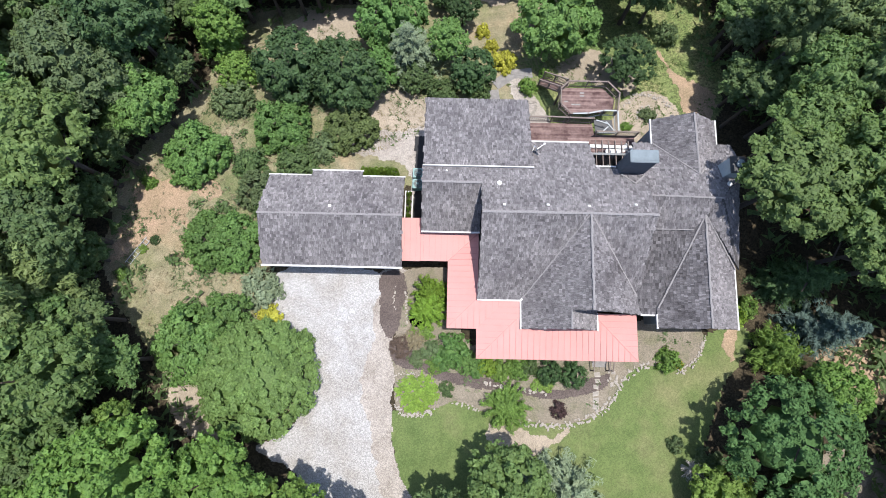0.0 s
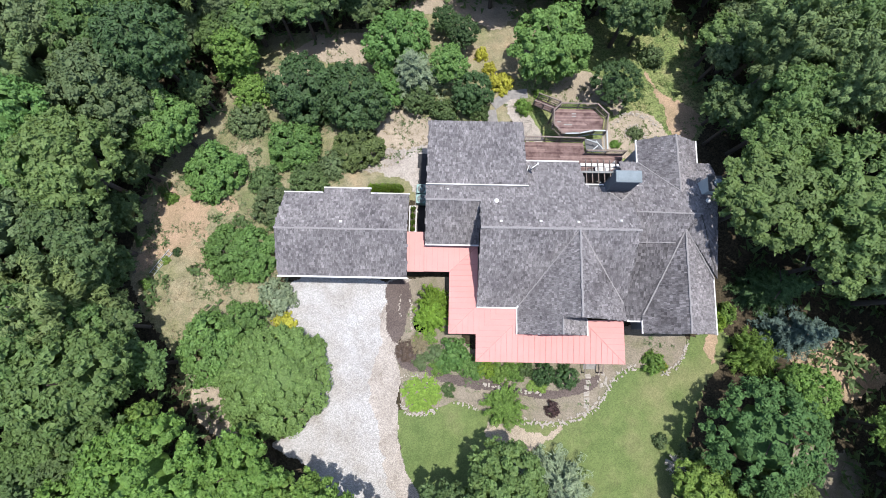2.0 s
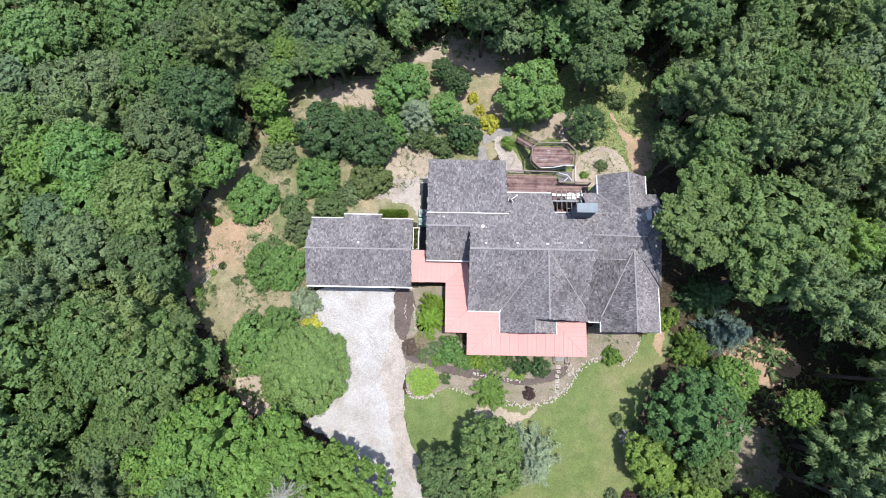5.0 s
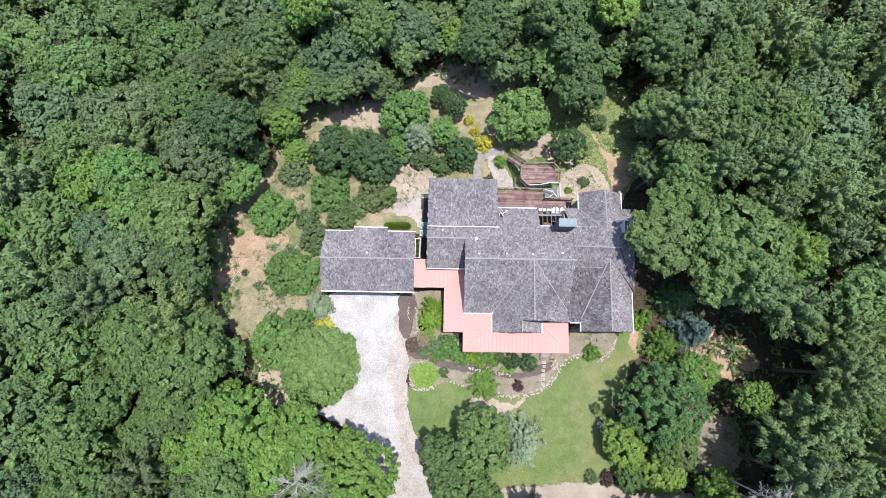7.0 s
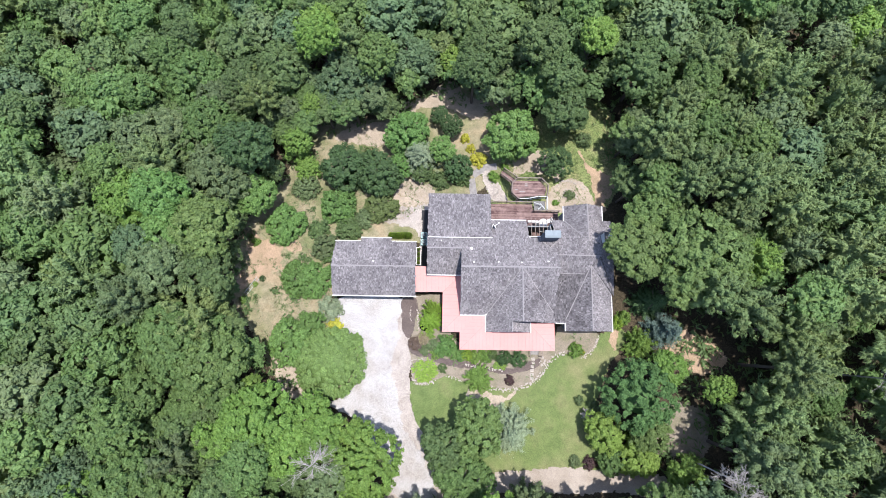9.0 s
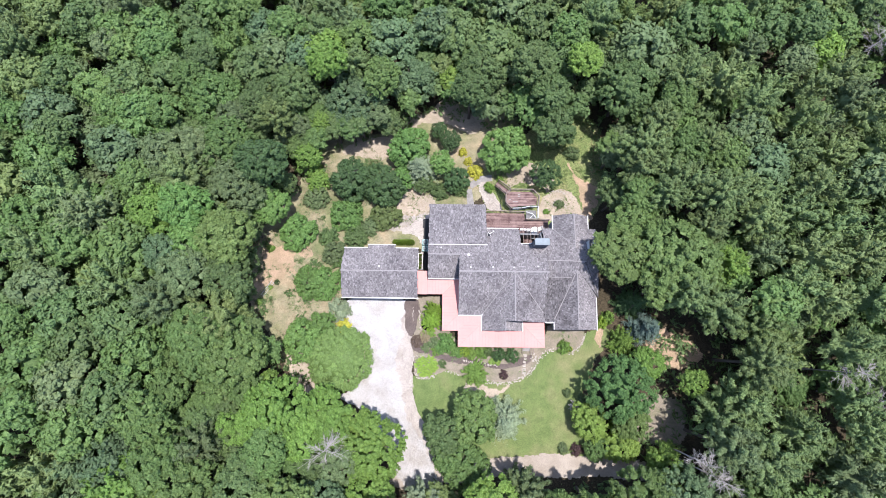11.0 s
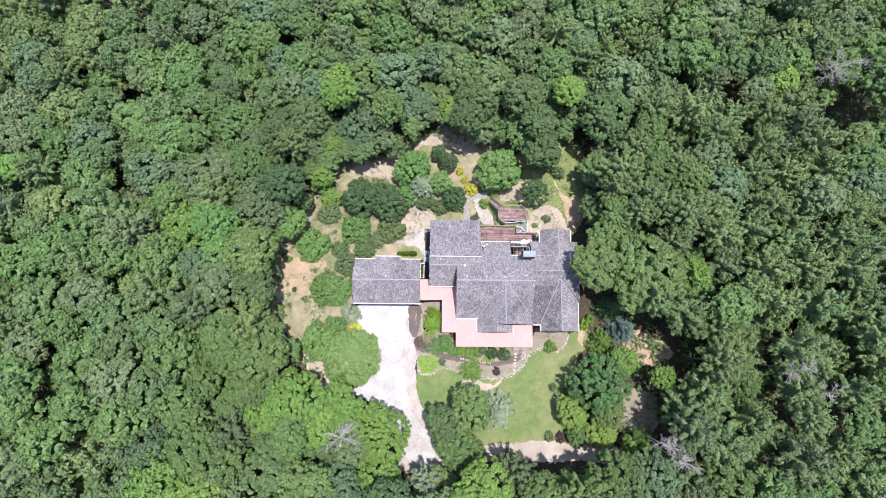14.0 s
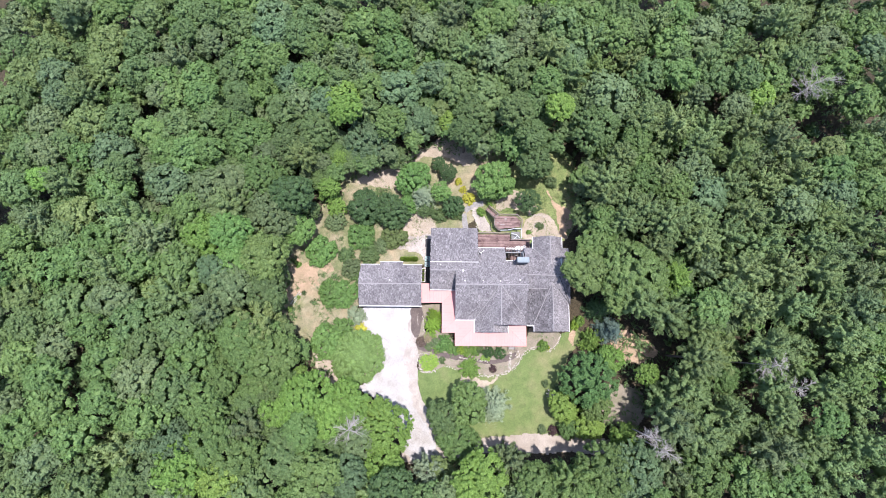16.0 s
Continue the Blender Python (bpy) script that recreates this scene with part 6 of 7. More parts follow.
wood("broad", "dark", -6.1, -19.5, 3.2, 12.5)
wood("broad", "blue", -11.8, 31.6, 4.6, 4.8)
wood("broad", "oak", 12.8, -18.7, 2.9, 12.5)
wood("broad", "mid", -27.1, -2.1, 3.7, 10.2)
wood("broad", "yard", -29.4, 11.2, 3.8, 9.4)
wood("broad", "grey", -25.8, 18.3, 4.3, 7.8)
wood("pine", "pine", 26.5, 16.8, 2.8, 10.6)
wood("broad", "mid", -28.1, 0.4, 3.7, 10.2)
wood("broad", "spring", -16.4, -18.4, 3.9, 12.4)
wood("pine", "spring", 17.2, -18.2, 3.8, 13.3)
wood("broad", "oak", -20.3, -15.7, 3.6, 12.1)
wood("pine", "grey", -32.4, 3.6, 3.5, 10.9)
wood("broad", "mid", 22.4, -17.6, 4.4, 12.0)
wood("broad", "blue", -32.7, 9.2, 3.0, 9.4)
wood("broad", "oak", -27.8, 24.3, 4.2, 6.8)
wood("broad", "oak", -19.9, 32.7, 3.5, 5.8)
wood("pine", "pine", 35.2, -2.6, 3.6, 12.8)
wood("broad", "oak", 7.4, 39.0, 4.9, 5.3)
wood("broad", "oak", -23.6, 30.3, 4.0, 5.9)
wood("broad", "blue", -7.0, 39.9, 4.1, 5.2)
wood("broad", "oak", -27.0, -16.4, 3.9, 11.7)
wood("broad", "blue", 26.3, -17.6, 4.2, 12.0)
wood("pine", "grey", 31.0, -11.2, 3.6, 12.8)
wood("broad", "oak", 30.8, 23.6, 2.9, 8.7)
wood("broad", "oak", -32.1, -9.3, 3.4, 11.7)
wood("broad", "oak", -24.5, -20.0, 3.6, 11.8)
wood("broad", "oak", 1.9, 41.8, 4.0, 4.9)
wood("broad", "bright", -16.0, 38.1, 3.7, 5.3)
wood("broad", "bright", -34.9, 14.7, 3.9, 8.4)
wood("broad", "oak", -34.9, -2.9, 4.2, 10.1)
wood("pine", "fresh", 35.9, 1.4, 3.6, 12.7)
wood("broad", "mid", -30.1, -14.3, 3.6, 11.7)
wood("broad", "oak", 24.7, 32.8, 4.2, 7.2)
wood("broad", "lime", 19.9, 36.6, 1.9, 5.6)
wood("pine", "pine", 34.3, -6.7, 4.0, 12.8)
wood("broad", "blue", -1.2, 42.7, 3.6, 4.8)
wood("broad", "grey", -32.4, 23.3, 3.8, 7.0)
wood("broad", "oak", -36.9, 0.9, 3.3, 10.2)
wood("pine", "pine", 37.2, 13.8, 3.5, 11.2)
wood("pine", "grey", 37.9, 10.1, 3.3, 11.8)
wood("broad", "lime", -28.6, -19.3, 3.3, 11.8)
wood("pine", "pine", -38.2, 5.3, 4.5, 10.7)
wood("broad", "oak", -38.1, 9.5, 4.9, 9.3)
wood("pine", "pine", 36.5, 17.5, 3.7, 10.5)
wood("broad", "oak", -36.1, -7.2, 3.6, 11.7)
wood("pine", "grey", -12.6, 42.8, 3.8, 5.5)
wood("pine", "grey", 31.3, -17.5, 3.8, 12.8)
wood("broad", "grey", -35.9, 21.7, 4.2, 7.3)
wood("broad", "mid", 35.6, 22.5, 3.4, 8.8)
wood("pine", "fresh", 38.6, -1.4, 4.7, 12.8)
wood("pine", "pine", 34.7, -12.6, 4.0, 12.7)
wood("broad", "oak", 13.8, 43.0, 4.0, 4.7)
wood("broad", "grey", -23.0, 38.3, 3.1, 4.8)
wood("broad", "oak", -25.6, 36.3, 3.7, 4.9)
wood("broad", "oak", -30.9, 31.5, 4.4, 5.7)
wood("pine", "pine", 40.2, 6.1, 3.3, 12.5)
wood("broad", "oak", -38.2, 18.9, 2.9, 7.7)
wood("pine", "pine", 31.1, 32.9, 3.5, 8.0)
wood("pine", "pine", 3.8, 47.2, 3.2, 4.9)
wood("broad", "bright", -34.2, -17.3, 4.5, 11.7)
wood("broad", "oak", -40.9, -1.4, 3.7, 10.2)
wood("pine", "pine", 21.2, 42.5, 3.6, 6.6)
wood("broad", "grey", 9.3, 47.2, 4.1, 4.2)
wood("broad", "mid", 35.1, -17.5, 3.6, 12.0)
wood("broad", "oak", -7.7, 47.6, 4.1, 4.0)
wood("broad", "grey", 27.5, 38.6, 5.4, 6.4)
wood("broad", "grey", -41.0, -5.9, 3.9, 11.7)
wood("broad", "oak", -39.5, -10.6, 3.6, 11.7)
wood("pine", "pine", 42.0, 15.2, 3.7, 10.9)
wood("pine", "pine", 40.0, -10.4, 4.1, 12.8)
wood("broad", "blue", 40.4, 21.4, 3.5, 9.1)
wood("pine", "pine", 43.3, 4.6, 3.8, 12.6)
wood("pine", "pine", 43.3, 9.3, 4.1, 11.9)
wood("pine", "grey", -42.7, 14.2, 4.6, 9.3)
wood("broad", "oak", -43.3, 1.7, 3.7, 10.1)
wood("pine", "grey", -15.9, 46.8, 3.8, 5.0)
wood("pine", "grey", -39.5, -13.8, 3.8, 12.5)
wood("pine", "grey", -20.7, 45.6, 3.4, 4.7)
wood("pine", "pine", 18.0, 47.1, 3.5, 4.9)
wood("pine", "spring", -29.9, 39.7, 4.0, 5.2)
wood("pine", "pine", 44.8, -0.8, 3.6, 12.8)
wood("broad", "blue", -42.0, 23.4, 4.2, 6.9)
wood("pine", "pine", 36.4, 33.3, 4.4, 8.0)
wood("broad", "mid", -39.8, 28.4, 4.0, 6.2)
wood("broad", "grey", -2.6, 51.6, 3.2, 3.5)
wood("pine", "pine", 44.9, 18.1, 3.4, 10.4)
wood("pine", "spring", 26.5, 44.3, 3.5, 6.3)
wood("broad", "oak", -37.0, 34.5, 3.1, 5.2)
wood("broad", "grey", -46.9, 5.0, 3.7, 10.0)
wood("broad", "oak", -33.5, 39.0, 2.9, 4.5)
wood("pine", "pine", 44.2, 23.3, 3.2, 9.5)
wood("pine", "pine", 45.8, -6.6, 3.6, 12.8)
wood("broad", "mid", -46.6, -3.6, 4.2, 10.1)
wood("broad", "mid", 41.0, -18.2, 3.6, 12.0)
wood("broad", "spring", 7.7, 53.1, 3.3, 3.3)
wood("pine", "pine", 47.3, 13.5, 4.1, 11.3)
wood("pine", "grey", 1.7, 53.9, 3.6, 4.1)
wood("broad", "mid", -45.6, -9.1, 3.3, 11.7)
wood("broad", "oak", -40.6, -19.7, 2.9, 11.8)
wood("pine", "pine", -48.0, 9.9, 4.5, 10.0)
wood("broad", "mid", -13.6, 52.5, 5.0, 3.4)
wood("pine", "grey", -5.0, 54.2, 3.6, 4.0)
wood("pine", "pine", 48.8, 4.6, 4.1, 12.5)
wood("pine", "grey", 44.3, -14.6, 4.7, 12.8)
wood("pine", "pine", -44.0, -15.3, 5.5, 12.5)
wood("pine", "pine", -47.6, 17.3, 5.0, 8.8)
wood("pine", "pine", 48.9, 9.4, 4.1, 12.0)
wood("broad", "grey", 14.3, 53.5, 3.6, 3.3)
wood("broad", "mid", -49.5, 1.1, 3.0, 10.2)
wood("broad", "oak", 33.8, 42.6, 3.5, 5.8)
wood("pine", "pine", 49.5, -1.5, 4.1, 12.8)
wood("broad", "oak", -42.3, 33.2, 4.0, 5.4)
wood("broad", "oak", 20.7, 52.1, 5.4, 4.5)
wood("pine", "pine", 42.8, 33.0, 3.9, 8.0)
wood("broad", "mid", -50.3, 13.5, 3.4, 8.6)
wood("pine", "pine", 49.8, 17.0, 4.1, 10.6)
wood("broad", "oak", -31.5, 47.1, 4.6, 3.4)
wood("broad", "mid", 46.0, -18.8, 3.2, 12.0)
wood("broad", "oak", -48.8, -13.2, 3.6, 11.7)
wood("pine", "grey", 41.4, 38.4, 2.9, 7.2)
wood("pine", "pine", 50.3, 23.4, 3.8, 9.5)
wood("broad", "oak", -53.2, 4.1, 4.0, 10.0)
wood("broad", "spring", -46.5, 32.0, 3.1, 5.5)
wood("broad", "oak", -22.8, 54.4, 3.2, 2.6)
wood("broad", "mid", -50.9, 22.5, 3.9, 7.1)
wood("broad", "oak", -47.3, -19.5, 3.6, 11.7)
wood("pine", "pine", 53.7, 9.4, 3.5, 11.9)
wood("broad", "grey", -53.4, -1.5, 3.0, 10.2)
wood("pine", "pine", 54.0, 3.8, 4.1, 12.7)
wood("broad", "mid", -40.6, 41.7, 4.1, 4.1)
wood("pine", "pine", 50.3, -13.9, 3.6, 12.8)
wood("pine", "pine", 52.7, -6.5, 3.3, 12.8)
wood("broad", "mid", 26.3, 53.5, 2.7, 4.3)
wood("pine", "pine", 53.9, 13.6, 3.7, 11.2)
wood("broad", "mid", -52.3, -9.9, 3.3, 11.7)
wood("broad", "oak", -53.6, -6.0, 3.7, 11.7)
wood("pine", "pine", 48.4, 32.4, 3.7, 8.1)
wood("broad", "oak", -56.0, 9.3, 3.8, 9.4)
wood("broad", "grey", 47.1, 36.5, 2.8, 6.6)
wood("broad", "fresh", -54.9, 17.9, 3.4, 7.9)
wood("broad", "oak", -55.6, 14.1, 3.4, 8.5)
wood("broad", "grey", -46.2, 38.9, 2.3, 4.6)
wood("broad", "blue", -52.2, 28.6, 4.0, 6.1)
wood("broad", "blue", -29.5, 54.9, 4.2, 2.3)
wood("broad", "oak", 31.3, 53.8, 3.2, 4.3)
wood("broad", "grey", -52.8, -16.7, 3.6, 11.7)
wood("broad", "oak", 44.8, 42.3, 3.2, 5.8)
wood("pine", "fresh", 56.5, 17.6, 4.7, 10.5)
wood("broad", "mid", 38.8, 48.8, 4.5, 4.9)
wood("pine", "grey", 58.0, 3.9, 4.1, 12.6)
wood("pine", "pine", 53.9, 27.9, 3.3, 8.8)
wood("pine", "pine", 57.6, -2.2, 4.7, 12.8)
wood("broad", "oak", -58.2, 1.5, 3.3, 10.2)
wood("pine", "pine", 53.6, -17.4, 4.7, 12.8)
wood("pine", "pine", 55.6, 24.3, 3.4, 9.4)
wood("broad", "oak", -35.1, 53.0, 4.1, 2.6)
wood("broad", "mid", -55.7, -12.5, 3.4, 11.7)
wood("broad", "grey", -39.5, 49.5, 3.2, 3.0)
wood("pine", "grey", -43.6, 45.5, 3.6, 4.4)
wood("broad", "oak", -51.7, 34.2, 3.1, 5.2)
wood("pine", "grey", 58.5, 12.8, 3.9, 11.4)
wood("broad", "spring", -58.3, -3.1, 3.5, 10.2)
wood("pine", "pine", 57.5, -8.8, 4.1, 12.8)
wood("broad", "fresh", -59.8, 5.7, 3.0, 9.9)
wood("pine", "pine", -57.5, 23.0, 3.5, 7.8)
wood("pine", "pine", 56.8, -13.9, 3.5, 12.8)
wood("broad", "lime", 51.3, 38.1, 3.0, 6.5)
wood("broad", "mid", -60.4, 9.8, 3.0, 9.2)
wood("pine", "grey", 60.7, 8.7, 4.1, 12.1)
wood("broad", "oak", -55.3, -19.5, 3.3, 11.7)
wood("broad", "blue", 59.3, 21.6, 3.8, 9.0)
wood("pine", "grey", -60.5, 16.9, 3.5, 8.8)
wood("pine", "pine", 61.9, 16.3, 3.9, 10.8)
wood("broad", "oak", -50.7, 43.2, 3.8, 3.9)
wood("broad", "grey", 44.4, 50.8, 4.5, 4.7)
wood("broad", "fresh", -57.0, 33.6, 4.0, 5.3)
wood("broad", "mid", -62.9, 13.4, 3.1, 8.7)
wood("broad", "oak", 40.5, 54.7, 3.2, 4.2)
wood("broad", "bright", -61.5, 23.6, 2.4, 6.9)
wood("broad", "oak", -59.7, 29.9, 2.6, 5.8)
wood("broad", "fresh", 60.2, 29.1, 2.4, 7.9)
wood("broad", "spring", 54.0, 41.7, 3.2, 5.9)
wood("broad", "oak", -43.7, 55.3, 3.7, 2.2)
wood("pine", "pine", 50.9, 48.3, 3.2, 5.8)
wood("pine", "pine", -58.0, 38.5, 3.5, 5.4)
wood("broad", "mid", 64.7, 22.6, 3.6, 8.9)
wood("broad", "oak", -51.6, 48.8, 3.7, 3.1)
wood("broad", "oak", -65.1, 22.3, 3.5, 7.1)
wood("broad", "fresh", -56.5, 44.0, 3.4, 3.8)
wood("broad", "fresh", 55.0, 46.8, 3.1, 5.2)
wood("broad", "oak", -65.5, 28.8, 3.5, 6.1)
wood("pine", "pine", -59.5, 41.7, 3.0, 4.9)
wood("broad", "grey", -63.7, 33.6, 3.6, 5.3)
wood("broad", "mid", 65.5, 29.2, 3.6, 7.7)
wood("broad", "grey", 49.7, 54.9, 3.2, 4.1)
wood("broad", "blue", -62.6, 38.1, 3.2, 4.7)
wood("broad", "oak", -51.4, 54.7, 3.7, 2.3)
wood("broad", "fresh", -57.1, 49.1, 4.1, 3.1)
wood("pine", "pine", 59.2, 49.0, 3.5, 5.7)
wood("broad", "grey", 56.2, 53.8, 3.2, 4.3)
wood("broad", "blue", -64.4, 42.6, 3.4, 4.0)
wood("broad", "oak", -68.9, 34.5, 2.2, 5.2)
wood("broad", "mid", 67.8, 38.3, 3.9, 6.5)
wood("broad", "mid", -57.9, 55.4, 3.2, 2.3)
wood("broad", "oak", -69.1, 38.4, 2.9, 4.6)
wood("broad", "mid", 66.6, 44.9, 3.2, 5.4)
wood("broad", "grey", 64.6, 49.5, 3.6, 4.8)
wood("broad", "fresh", -69.3, 42.5, 3.6, 4.0)
wood("broad", "fresh", -66.9, 47.5, 3.6, 3.3)
wood("pine", "grey", -63.3, 53.4, 3.1, 3.3)
wood("broad", "oak", -71.6, 47.5, 3.2, 3.2)
wood("pine", "fresh", -69.8, 52.1, 4.6, 3.5)
wood("broad", "mid", 71.4, 51.6, 3.8, 4.5)
wood("broad", "grey", -72.8, 54.4, 2.8, 2.4)

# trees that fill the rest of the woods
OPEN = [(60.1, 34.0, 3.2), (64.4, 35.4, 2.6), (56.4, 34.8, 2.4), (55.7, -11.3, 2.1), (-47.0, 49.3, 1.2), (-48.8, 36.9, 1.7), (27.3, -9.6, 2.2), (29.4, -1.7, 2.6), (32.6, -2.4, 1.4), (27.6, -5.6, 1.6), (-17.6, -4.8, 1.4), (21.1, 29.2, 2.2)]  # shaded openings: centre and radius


def in_opening(x, y, r):
    return any(math.hypot(x - a, y - b) < q + 0.5 * r for a, b, q in OPEN)


rng = np.random.default_rng(11)
TALL = list(TREES) + [(f[2], f[3], f[4]) for f in FAR]
for gx in np.arange(-84, 84, 4.2):
    for gy in np.arange(-30, 66, 4.2):
        x = gx + rng.uniform(-1.5, 1.5) + (2.3 if int(round(gy / 4.2)) % 2 else 0)
        y = gy + rng.uniform(-1.5, 1.5)
        r = rng.uniform(2.4, 3.8)
        k, c, hgt, tint = rng.uniform(), rng.uniform(), rng.uniform(10.0, 12.5), rng.uniform(-0.12, 0.08)
        if in_opening(x, y, r) or abs(x) > 72 + 0.14 * y or y < -28 - 0.02 * abs(x):
            continue
        if inside(CLEAR, np.array([x]), np.array([y]))[0] or any((x - a) ** 2 + (y - b) ** 2 < (0.46 * (r + q)) ** 2 for a, b, q in TALL):
            continue
        piney = 0.7 if x > 24 else (0.25 if y < -18 else 0.14)
        if x > 24:
            hgt += 1.5
        top = float(land(x, y)) + hgt
        if k < piney:
            kind, leaf, r, top = "pine", "pine" if c < 0.7 else "fresh" if c < 0.82 else "grey", r * 1.15, top + 0.8
        else:
            kind = "broad"
            leaf = "oak" if c < 0.48 else "mid" if c < 0.72 else "dark" if c < 0.76 else "bright" if c < 0.80 else "grey" if c < 0.92 else "blue"
        TALL.append((x, y, r))
        wood(kind, leaf, x, y, r, top)

# lower trees that close the canopy between the tall crowns
crowns = np.array([(a, b, q) for a, b, q in TREES] + [(f[2], f[3], f[4] * (0.7 if f[0] == "pine" else 1)) for f in FAR])
for gx in np.arange(-82, 82, 2.1):
    for gy in np.arange(-29, 62, 2.1):
        x, y = gx + rng.uniform(-0.6, 0.6), gy + rng.uniform(-0.6, 0.6)
        r, c, hgt = rng.uniform(1.8, 2.6), rng.uniform(), rng.uniform(5.4, 8.0)
        if inside(CLEAR, np.array([x]), np.array([y]))[0] or in_opening(x, y, r) or abs(x) > 71 + 0.14 * y:
            continue
        gap = np.hypot(crowns[:, 0] - x, crowns[:, 1] - y) - 0.72 * crowns[:, 2]
        if gap.min() < (0.35 if x > 26 else -0.15):
            continue
        if 19.5 < x < 25.5 and -3.5 < y < 15:
            continue
        leaf = "oak" if c < 0.4 else "mid" if c < 0.75 else "fresh" if c < 0.85 else "grey"
        top = float(land(x, y)) + hgt
        if abs(x) < 33 and -19 < y < 30:
            tree("low", leaf, x, y, r, top, group=WOOD_LABELS)
        else:
            FAR.append(("low", leaf, x, y, r, top, rng.uniform(-0.12, 0.04)))
        crowns = np.concatenate([crowns, [(x, y, r)]])

# low dark crowns added to stand in for the shade in three openings
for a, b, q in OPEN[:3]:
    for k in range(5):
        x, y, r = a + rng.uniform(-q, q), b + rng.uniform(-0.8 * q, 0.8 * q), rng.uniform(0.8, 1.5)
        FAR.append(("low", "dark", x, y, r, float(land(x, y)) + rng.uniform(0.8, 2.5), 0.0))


def far_woods():
    """The woods past the near trees: one mesh of many crowns."""
    names = list(LEAF)
    V, F, MI, TI = [], [], [], []
    WA = []
    base = 0
    rr = np.random.default_rng(21)
    for kind, leaf, x, y, r, top, tint in FAR:
        me = archetype(kind + ("" if kind == "low" else "_wood"), int(rr.integers(4)))[0]
        v = np.empty(len(me.vertices) * 3, dtype=np.float32)
        me.vertices.foreach_get("co", v)
        v = v.reshape(-1, 3)
        f = np.empty(len(me.loops), dtype=np.int32)
        me.loops.foreach_get("vertex_index", f)
        a = rr.uniform(0, 6.28)
        up = 1.0 if kind == "pine" else 0.82
        sz = r * (1.5 if kind == "pine" else 1.1)
        w = np.stack([x + r * (v[:, 0] * math.cos(a) - v[:, 1] * math.sin(a)), y + r * (v[:, 0] * math.sin(a) + v[:, 1] * math.cos(a)), top - up * sz + sz * v[:, 2]], -1)
        V.append(w)
        F.append(f + base)
        MI.append(np.full(len(f) // 3, names.index(leaf), dtype=np.int32))
        own = np.empty(len(v), dtype=np.float32)
        me.attributes["tint"].data.foreach_get("value", own)
        wide = 0.13 if kind == "pine" else 0.10
        TI.append(own + tint + rr.uniform(-wide, wide))
        WA.append(np.full(len(v), rr.uniform(-0.014, 0.012) if kind == "pine" else rr.uniform(-0.010, 0.010), dtype=np.float32))
        base += len(v)
    me = mesh_from("woodland", np.concatenate(V), np.concatenate(F), 3, LEAF[names[0]])
    for n in names[1:]:
        me.materials.append(LEAF[n])
    me.polygons.foreach_set("material_index", np.concatenate(MI))
    at = me.attributes.new("tint", "FLOAT", "POINT")
    at.data.foreach_set("value", np.concatenate(TI))
    me.attributes.new("warm", "FLOAT", "POINT").data.foreach_set("value", np.concatenate(WA))
    return tagged(new("woodland", me), "dense summer woodland of mixed trees", "woods", kind="stuff")


far_woods()

# ---- planting round the porch ----
tree("frond", "vivid", -1.0, 2.0, 1.75, 1.6, label="bright green feathery shrub beside the porch", name="shrub")
tree("frond", "vivid", -0.8, 3.1, 1.4, 1.5, label="bright green feathery shrub beside the porch", name="shrub")
tree("shrub", "yard", 0.9, -0.75, 1.4, 1.6, label="green leafy shrub at the porch corner", name="shrub")
tree("shrub", "grey", -0.6, -0.9, 0.9, 0.9, label="soft grey-green shrub in the planting bed", name="shrub")
tree("frond", "straw", -1.8, -0.1, 0.8, 0.6, label="straw-coloured grassy clump in the bed", name="shrub")
tree("shrub", "yard", 1.9, -1.6, 1.0, 1.0, label="green leafy shrub at the porch corner", name="shrub")
tree("mound", "brown", -2.85, -0.7, 0.85, 0.75, name="shrub")
for x, y, r, leaf in ((3.4, -1.9, 0.9, "vivid"), (4.4, -2.1, 1.0, "bright"), (5.5, -2.0, 1.0, "bright"), (6.3, -1.9, 0.8, "oak")):
    tree("shrub", leaf, x, y, r, 1.0, label="bright green leafy shrub along the porch", group="porch shrubs", name="shrub")
tree("mound", "dark", 7.6, -2.15, 1.0, 1.3, label="dark green clipped shrub along the porch", group="porch shrubs", name="shrub")
tree("mound", "dark", 9.3, -2.35, 1.05, 1.3, label="dark green clipped shrub along the porch", group="porch shrubs", name="shrub")
tree("shrub", "lime", 6.9, -3.1, 0.6, 0.4, label="low yellow-green edging plant", name="shrub")
tree("shrub", "lime", 7.6, -3.2, 0.5, 0.4, label="low yellow-green edging plant", name="shrub")
tree("frond", "bright", 4.7, -4.6, 1.75, 1.0, label="small green feathery maple in the planting bed", name="shrub")
tree("mound", "vivid", -1.5, -3.75, 1.55, 0.32, label="low bright green ground cover in a stone-edged bed", name="shrub")
tree("mound", "vivid", -2.3, -3.6, 0.9, 0.3, label="low bright green ground cover in a stone-edged bed", name="shrub")
tree("shrub", "oak", 0.48, -3.55, 0.65, 0.6, label="small green shrub beside the ground cover", name="shrub")
tree("shrub", "purple", 8.3, -4.7, 0.7, 0.8, name="shrub")
tree("shrub", "bright", 16.1, -1.2, 1.05, 1.1, label="bright green round shrub at the lawn's edge", name="shrub")
tree("shrub", "yellow", 16.9, -1.5, 0.4, 0.45, name="shrub")
tree("shrub", "lime", -22.5, 6.1, 0.41, -0.6, label="small yellow-green shrub in the dry grass", name="shrub")
tree("mound", "dark", -21.7, 6.8, 0.41, -0.5, label="small dark clipped shrub in the dry grass", name="shrub")
tree("shrub", "bright", -23.7, 4.2, 0.56, -0.3, label="small green shrub in the dry grass", name="shrub")
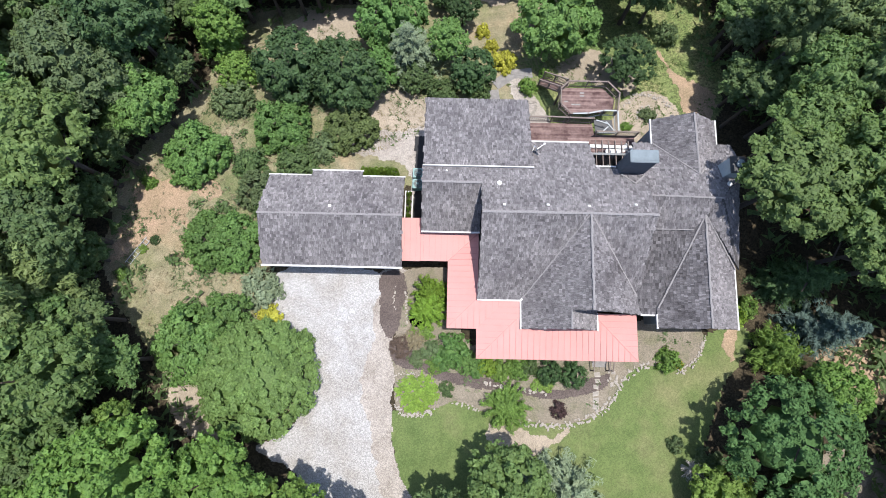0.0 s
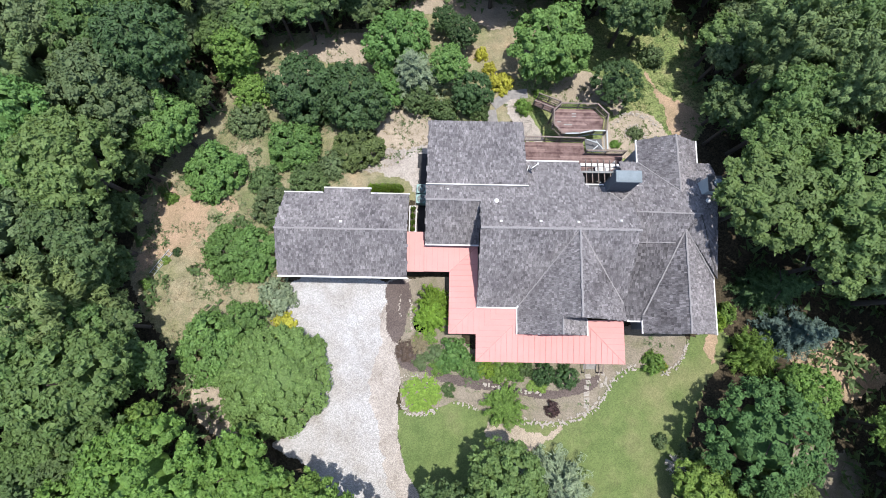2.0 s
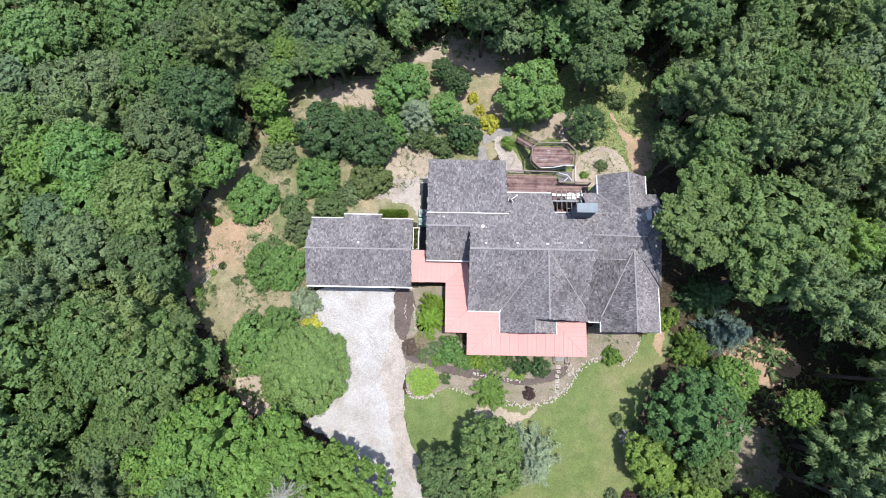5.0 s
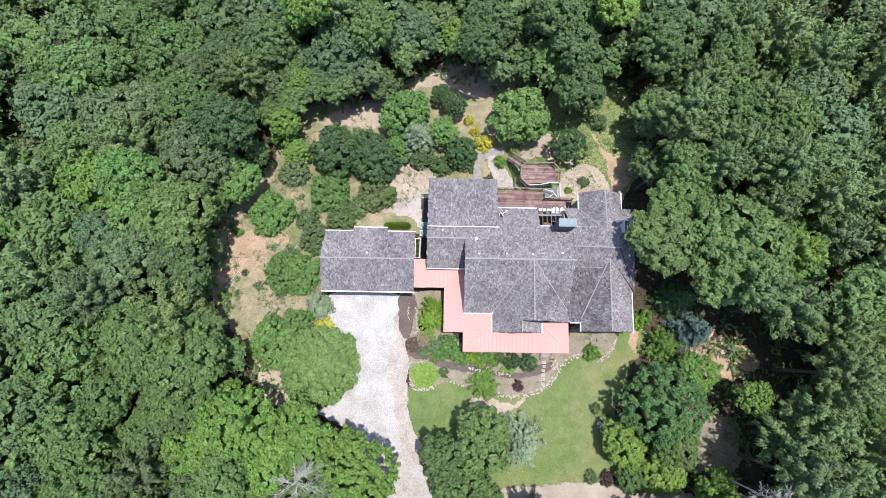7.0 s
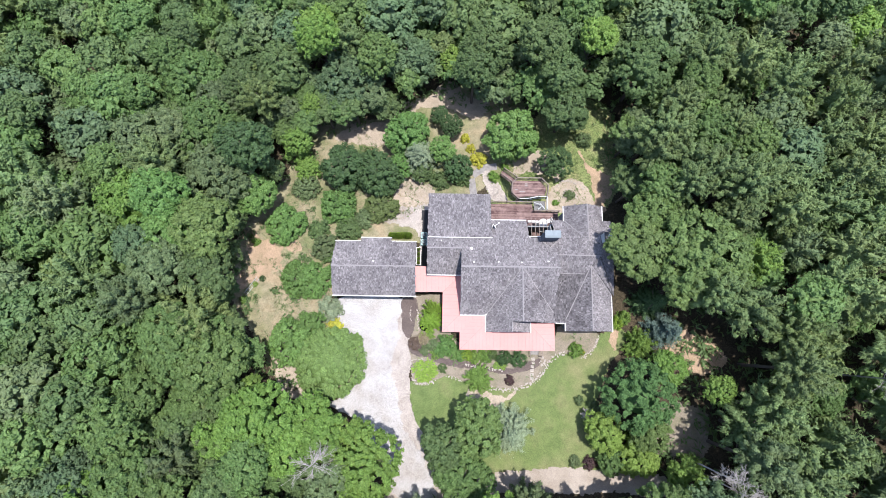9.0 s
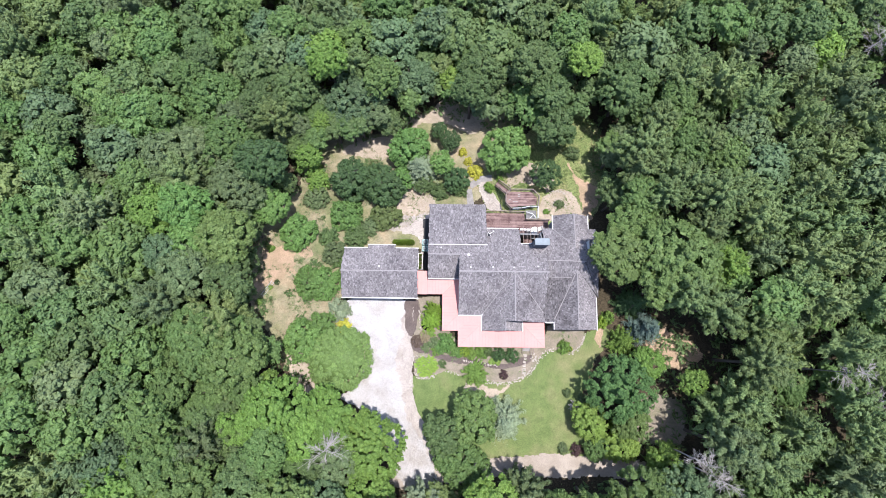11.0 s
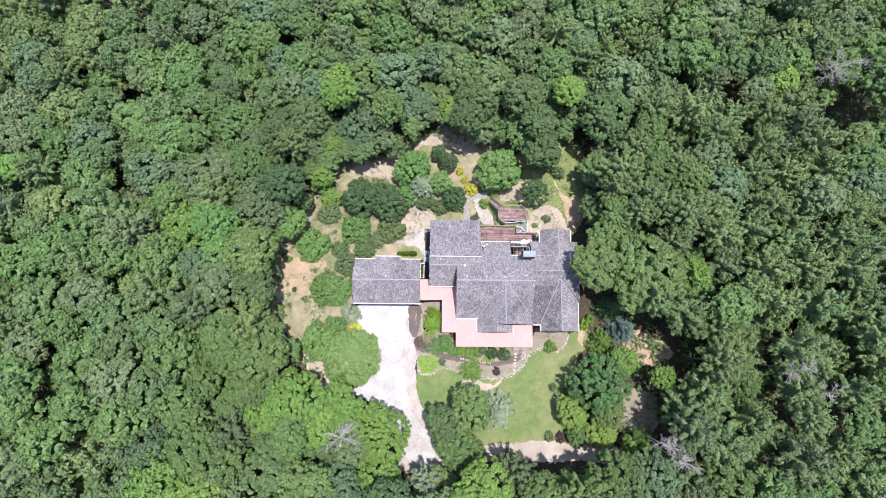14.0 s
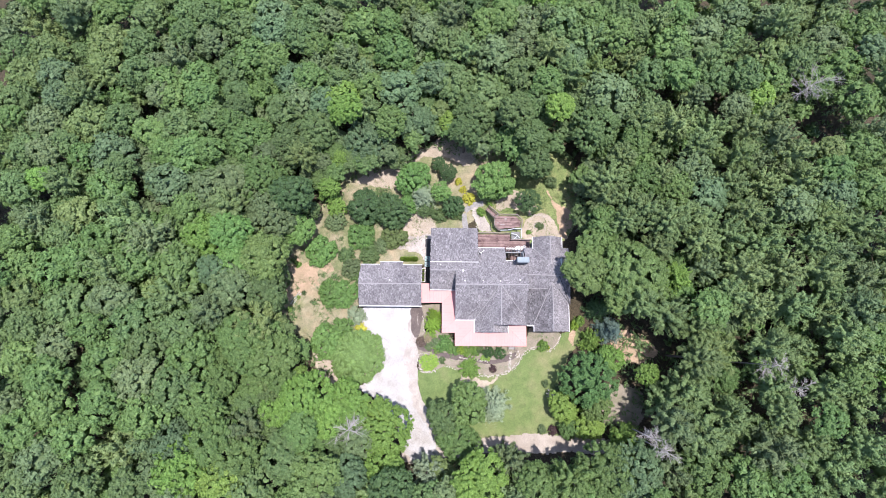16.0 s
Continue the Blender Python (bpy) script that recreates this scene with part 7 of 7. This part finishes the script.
tree("shrub", "bright", -23.1, 11.5, 0.62, -1.0, label="small green shrub in the dry grass", name="shrub")
tree("shrub", "grey", 16.5, 18.3, 0.83, -1.6, label="small grey-green shrub in the circular bed", name="shrub")
tree("shrub", "bright", 14.7, 17.2, 0.52, -1.6, label="small green shrub beside the deck", name="shrub")
for k in range(6):
    tree("mound", "vivid", -6.1 + 0.45 * k, 12.45, 0.42, 0.25, label="low clipped bright green hedge behind the garage", group="hedge plants", name="shrub")
for k in range(4):
    tree("shrub", "vivid", -2.62, 8.95 + 0.55 * k, 0.26, 0.75, label="bright green plant growing in the planter", group="planter plants", name="shrub")
tree("shrub", "yard", 0.2, -1.5, 1.0, 0.9, label="green leafy shrub at the porch corner", name="shrub")
tree("shrub", "lime", -1.0, 0.4, 0.7, 0.6, label="yellow-green grassy clump in the bed", name="shrub")
tree("shrub", "yard", 2.6, -2.0, 0.8, 0.8, label="green leafy shrub along the porch", name="shrub")
tree("shrub", "vivid", 20.9, 1.9, 0.95, 1.5, label="bright green shrub beside the wing", name="shrub")
tree("shrub", "grey", -1.7, -1.5, 0.7, 0.6, label="soft grey-green shrub in the planting bed", name="shrub")
tree("shrub", "lime", -1.9, 0.2, 0.6, 0.5, label="yellow-green grassy clump in the bed", name="shrub")
tree("shrub", "bright", -0.4, -1.9, 0.7, 0.6, label="green leafy shrub at the porch corner", name="shrub")
tree("mound", "vivid", -1.1, -4.2, 0.9, 0.3, label="low bright green ground cover in a stone-edged bed", name="shrub")
tree("mound", "vivid", -2.0, -4.5, 0.85, 0.28, label="low bright green ground cover in a stone-edged bed", name="shrub")
tree("mound", "vivid", -0.9, -3.4, 0.8, 0.3, label="low bright green ground cover in a stone-edged bed", name="shrub")


# ---- grass and undergrowth ----
def tufts(name, label, pts, size, height, per, leaf, category, seed):
    """Many small tufts of blades standing on the land."""
    rng = np.random.default_rng(seed)
    n = len(pts)
    idx = np.repeat(np.arange(n), per)
    s = rng.uniform(0.5, 1.4, n)[idx]
    x = pts[idx, 0] + rng.normal(size=len(idx)) * size * 0.5 * s
    y = pts[idx, 1] + rng.normal(size=len(idx)) * size * 0.5 * s
    z = land(x, y) + 0.05 + rng.uniform(0.2, 1.0, len(idx)) * height * s
    along = rng.normal(size=(len(idx), 3)) + np.array([0, 0, 0.3])
    nrm = rng.normal(size=(len(idx), 3)) * 0.5 + np.array([0, 0, 1.0])
    ln = size * rng.uniform(0.5, 1.1, len(idx)) * s
    v = cards(np.stack([x, y, z], -1), nrm, along, ln, ln * rng.uniform(0.25, 0.6, len(idx)))
    me = mesh_from(name, v, np.arange(len(v)), 3, LEAF[leaf])
    return tagged(new(name, me), label, category, kind="stuff")


def scatter(n, x0, x1, y0, y1, seed, test):
    rng = np.random.default_rng(seed)
    p = np.stack([rng.uniform(x0, x1, n), rng.uniform(y0, y1, n)], -1)
    return p[test(p[:, 0], p[:, 1])]


tufts("undergrowth", "low dark green undergrowth on the woodland floor", scatter(9000, -76, 76, -28, 64, 31, lambda x, y: ~inside(CLEAR * 0.98, x, y) & ~((x < 24.5) & (x > 18) & (y > -4) & (y < 19))), 0.75, 0.9, 7, "oak", "undergrowth", 41)
WEST = np.array([(-24.5, 2.5), (-24.5, 13), (-20, 18), (-18.5, 26), (-8, 27), (-3, 28), (0, 26), (-1.5, 16.5), (-12, 11), (-12.6, 3.6), (-16, 1), (-19, -3)])
EAST = np.array([(5, 21), (8, 26), (13, 28), (17, 30), (21.5, 28.5), (22.5, 21), (20.5, 16), (19.3, 14), (18.9, 16), (14.2, 16), (13.7, 20), (9, 20.5)])


def patchy(poly, level):
    return lambda x, y: inside(poly, x, y) & (ripple(x * 1.3, y * 1.3, 1.0) > level)


tufts("grass_tufts", "loose green grass tufts in the clearing", scatter(6500, -25, 1, -4, 29, 32, patchy(WEST, 0.05)), 0.2, 0.10, 6, "grey", "grass", 42)
tufts("dry_tufts", "straw-coloured dry grass tufts in the clearing", scatter(4000, -25, 1, -4, 29, 33, patchy(WEST, -0.5)), 0.18, 0.08, 5, "straw", "grass", 43)
tufts("grass_tufts", "loose green grass tufts beside the deck", scatter(2600, 5, 23, 14, 31, 34, patchy(EAST, 0.0)), 0.18, 0.08, 6, "lawn", "grass", 44)
tufts("weeds", "low leafy weeds in the clearing", scatter(420, -25, -8.5, -4, 29, 35, patchy(WEST, 0.3)), 0.5, 0.35, 26, "oak", "weeds", 45)
BED = np.array([(-2.6, 4), (0, 4.6), (0.3, 0.6), (2.2, -1.4), (10, -1.6), (13.3, -1.4), (14.6, 0.8), (18, 0.6), (18.2, -0.8), (17, -1.6), (14.9, -1.4), (12.6, -2.8), (11, -4.7), (8.4, -5.4), (4.6, -5.1), (0.9, -4.2), (-1.6, -5.2), (-2.9, -4.5), (-3, -1)])
tufts("bed_plants", "small low plants scattered in the planting bed", scatter(700, -3.4, 19, -6, 5, 36, patchy(BED, 0.25)), 0.2, 0.12, 12, "grey", "plants", 46)
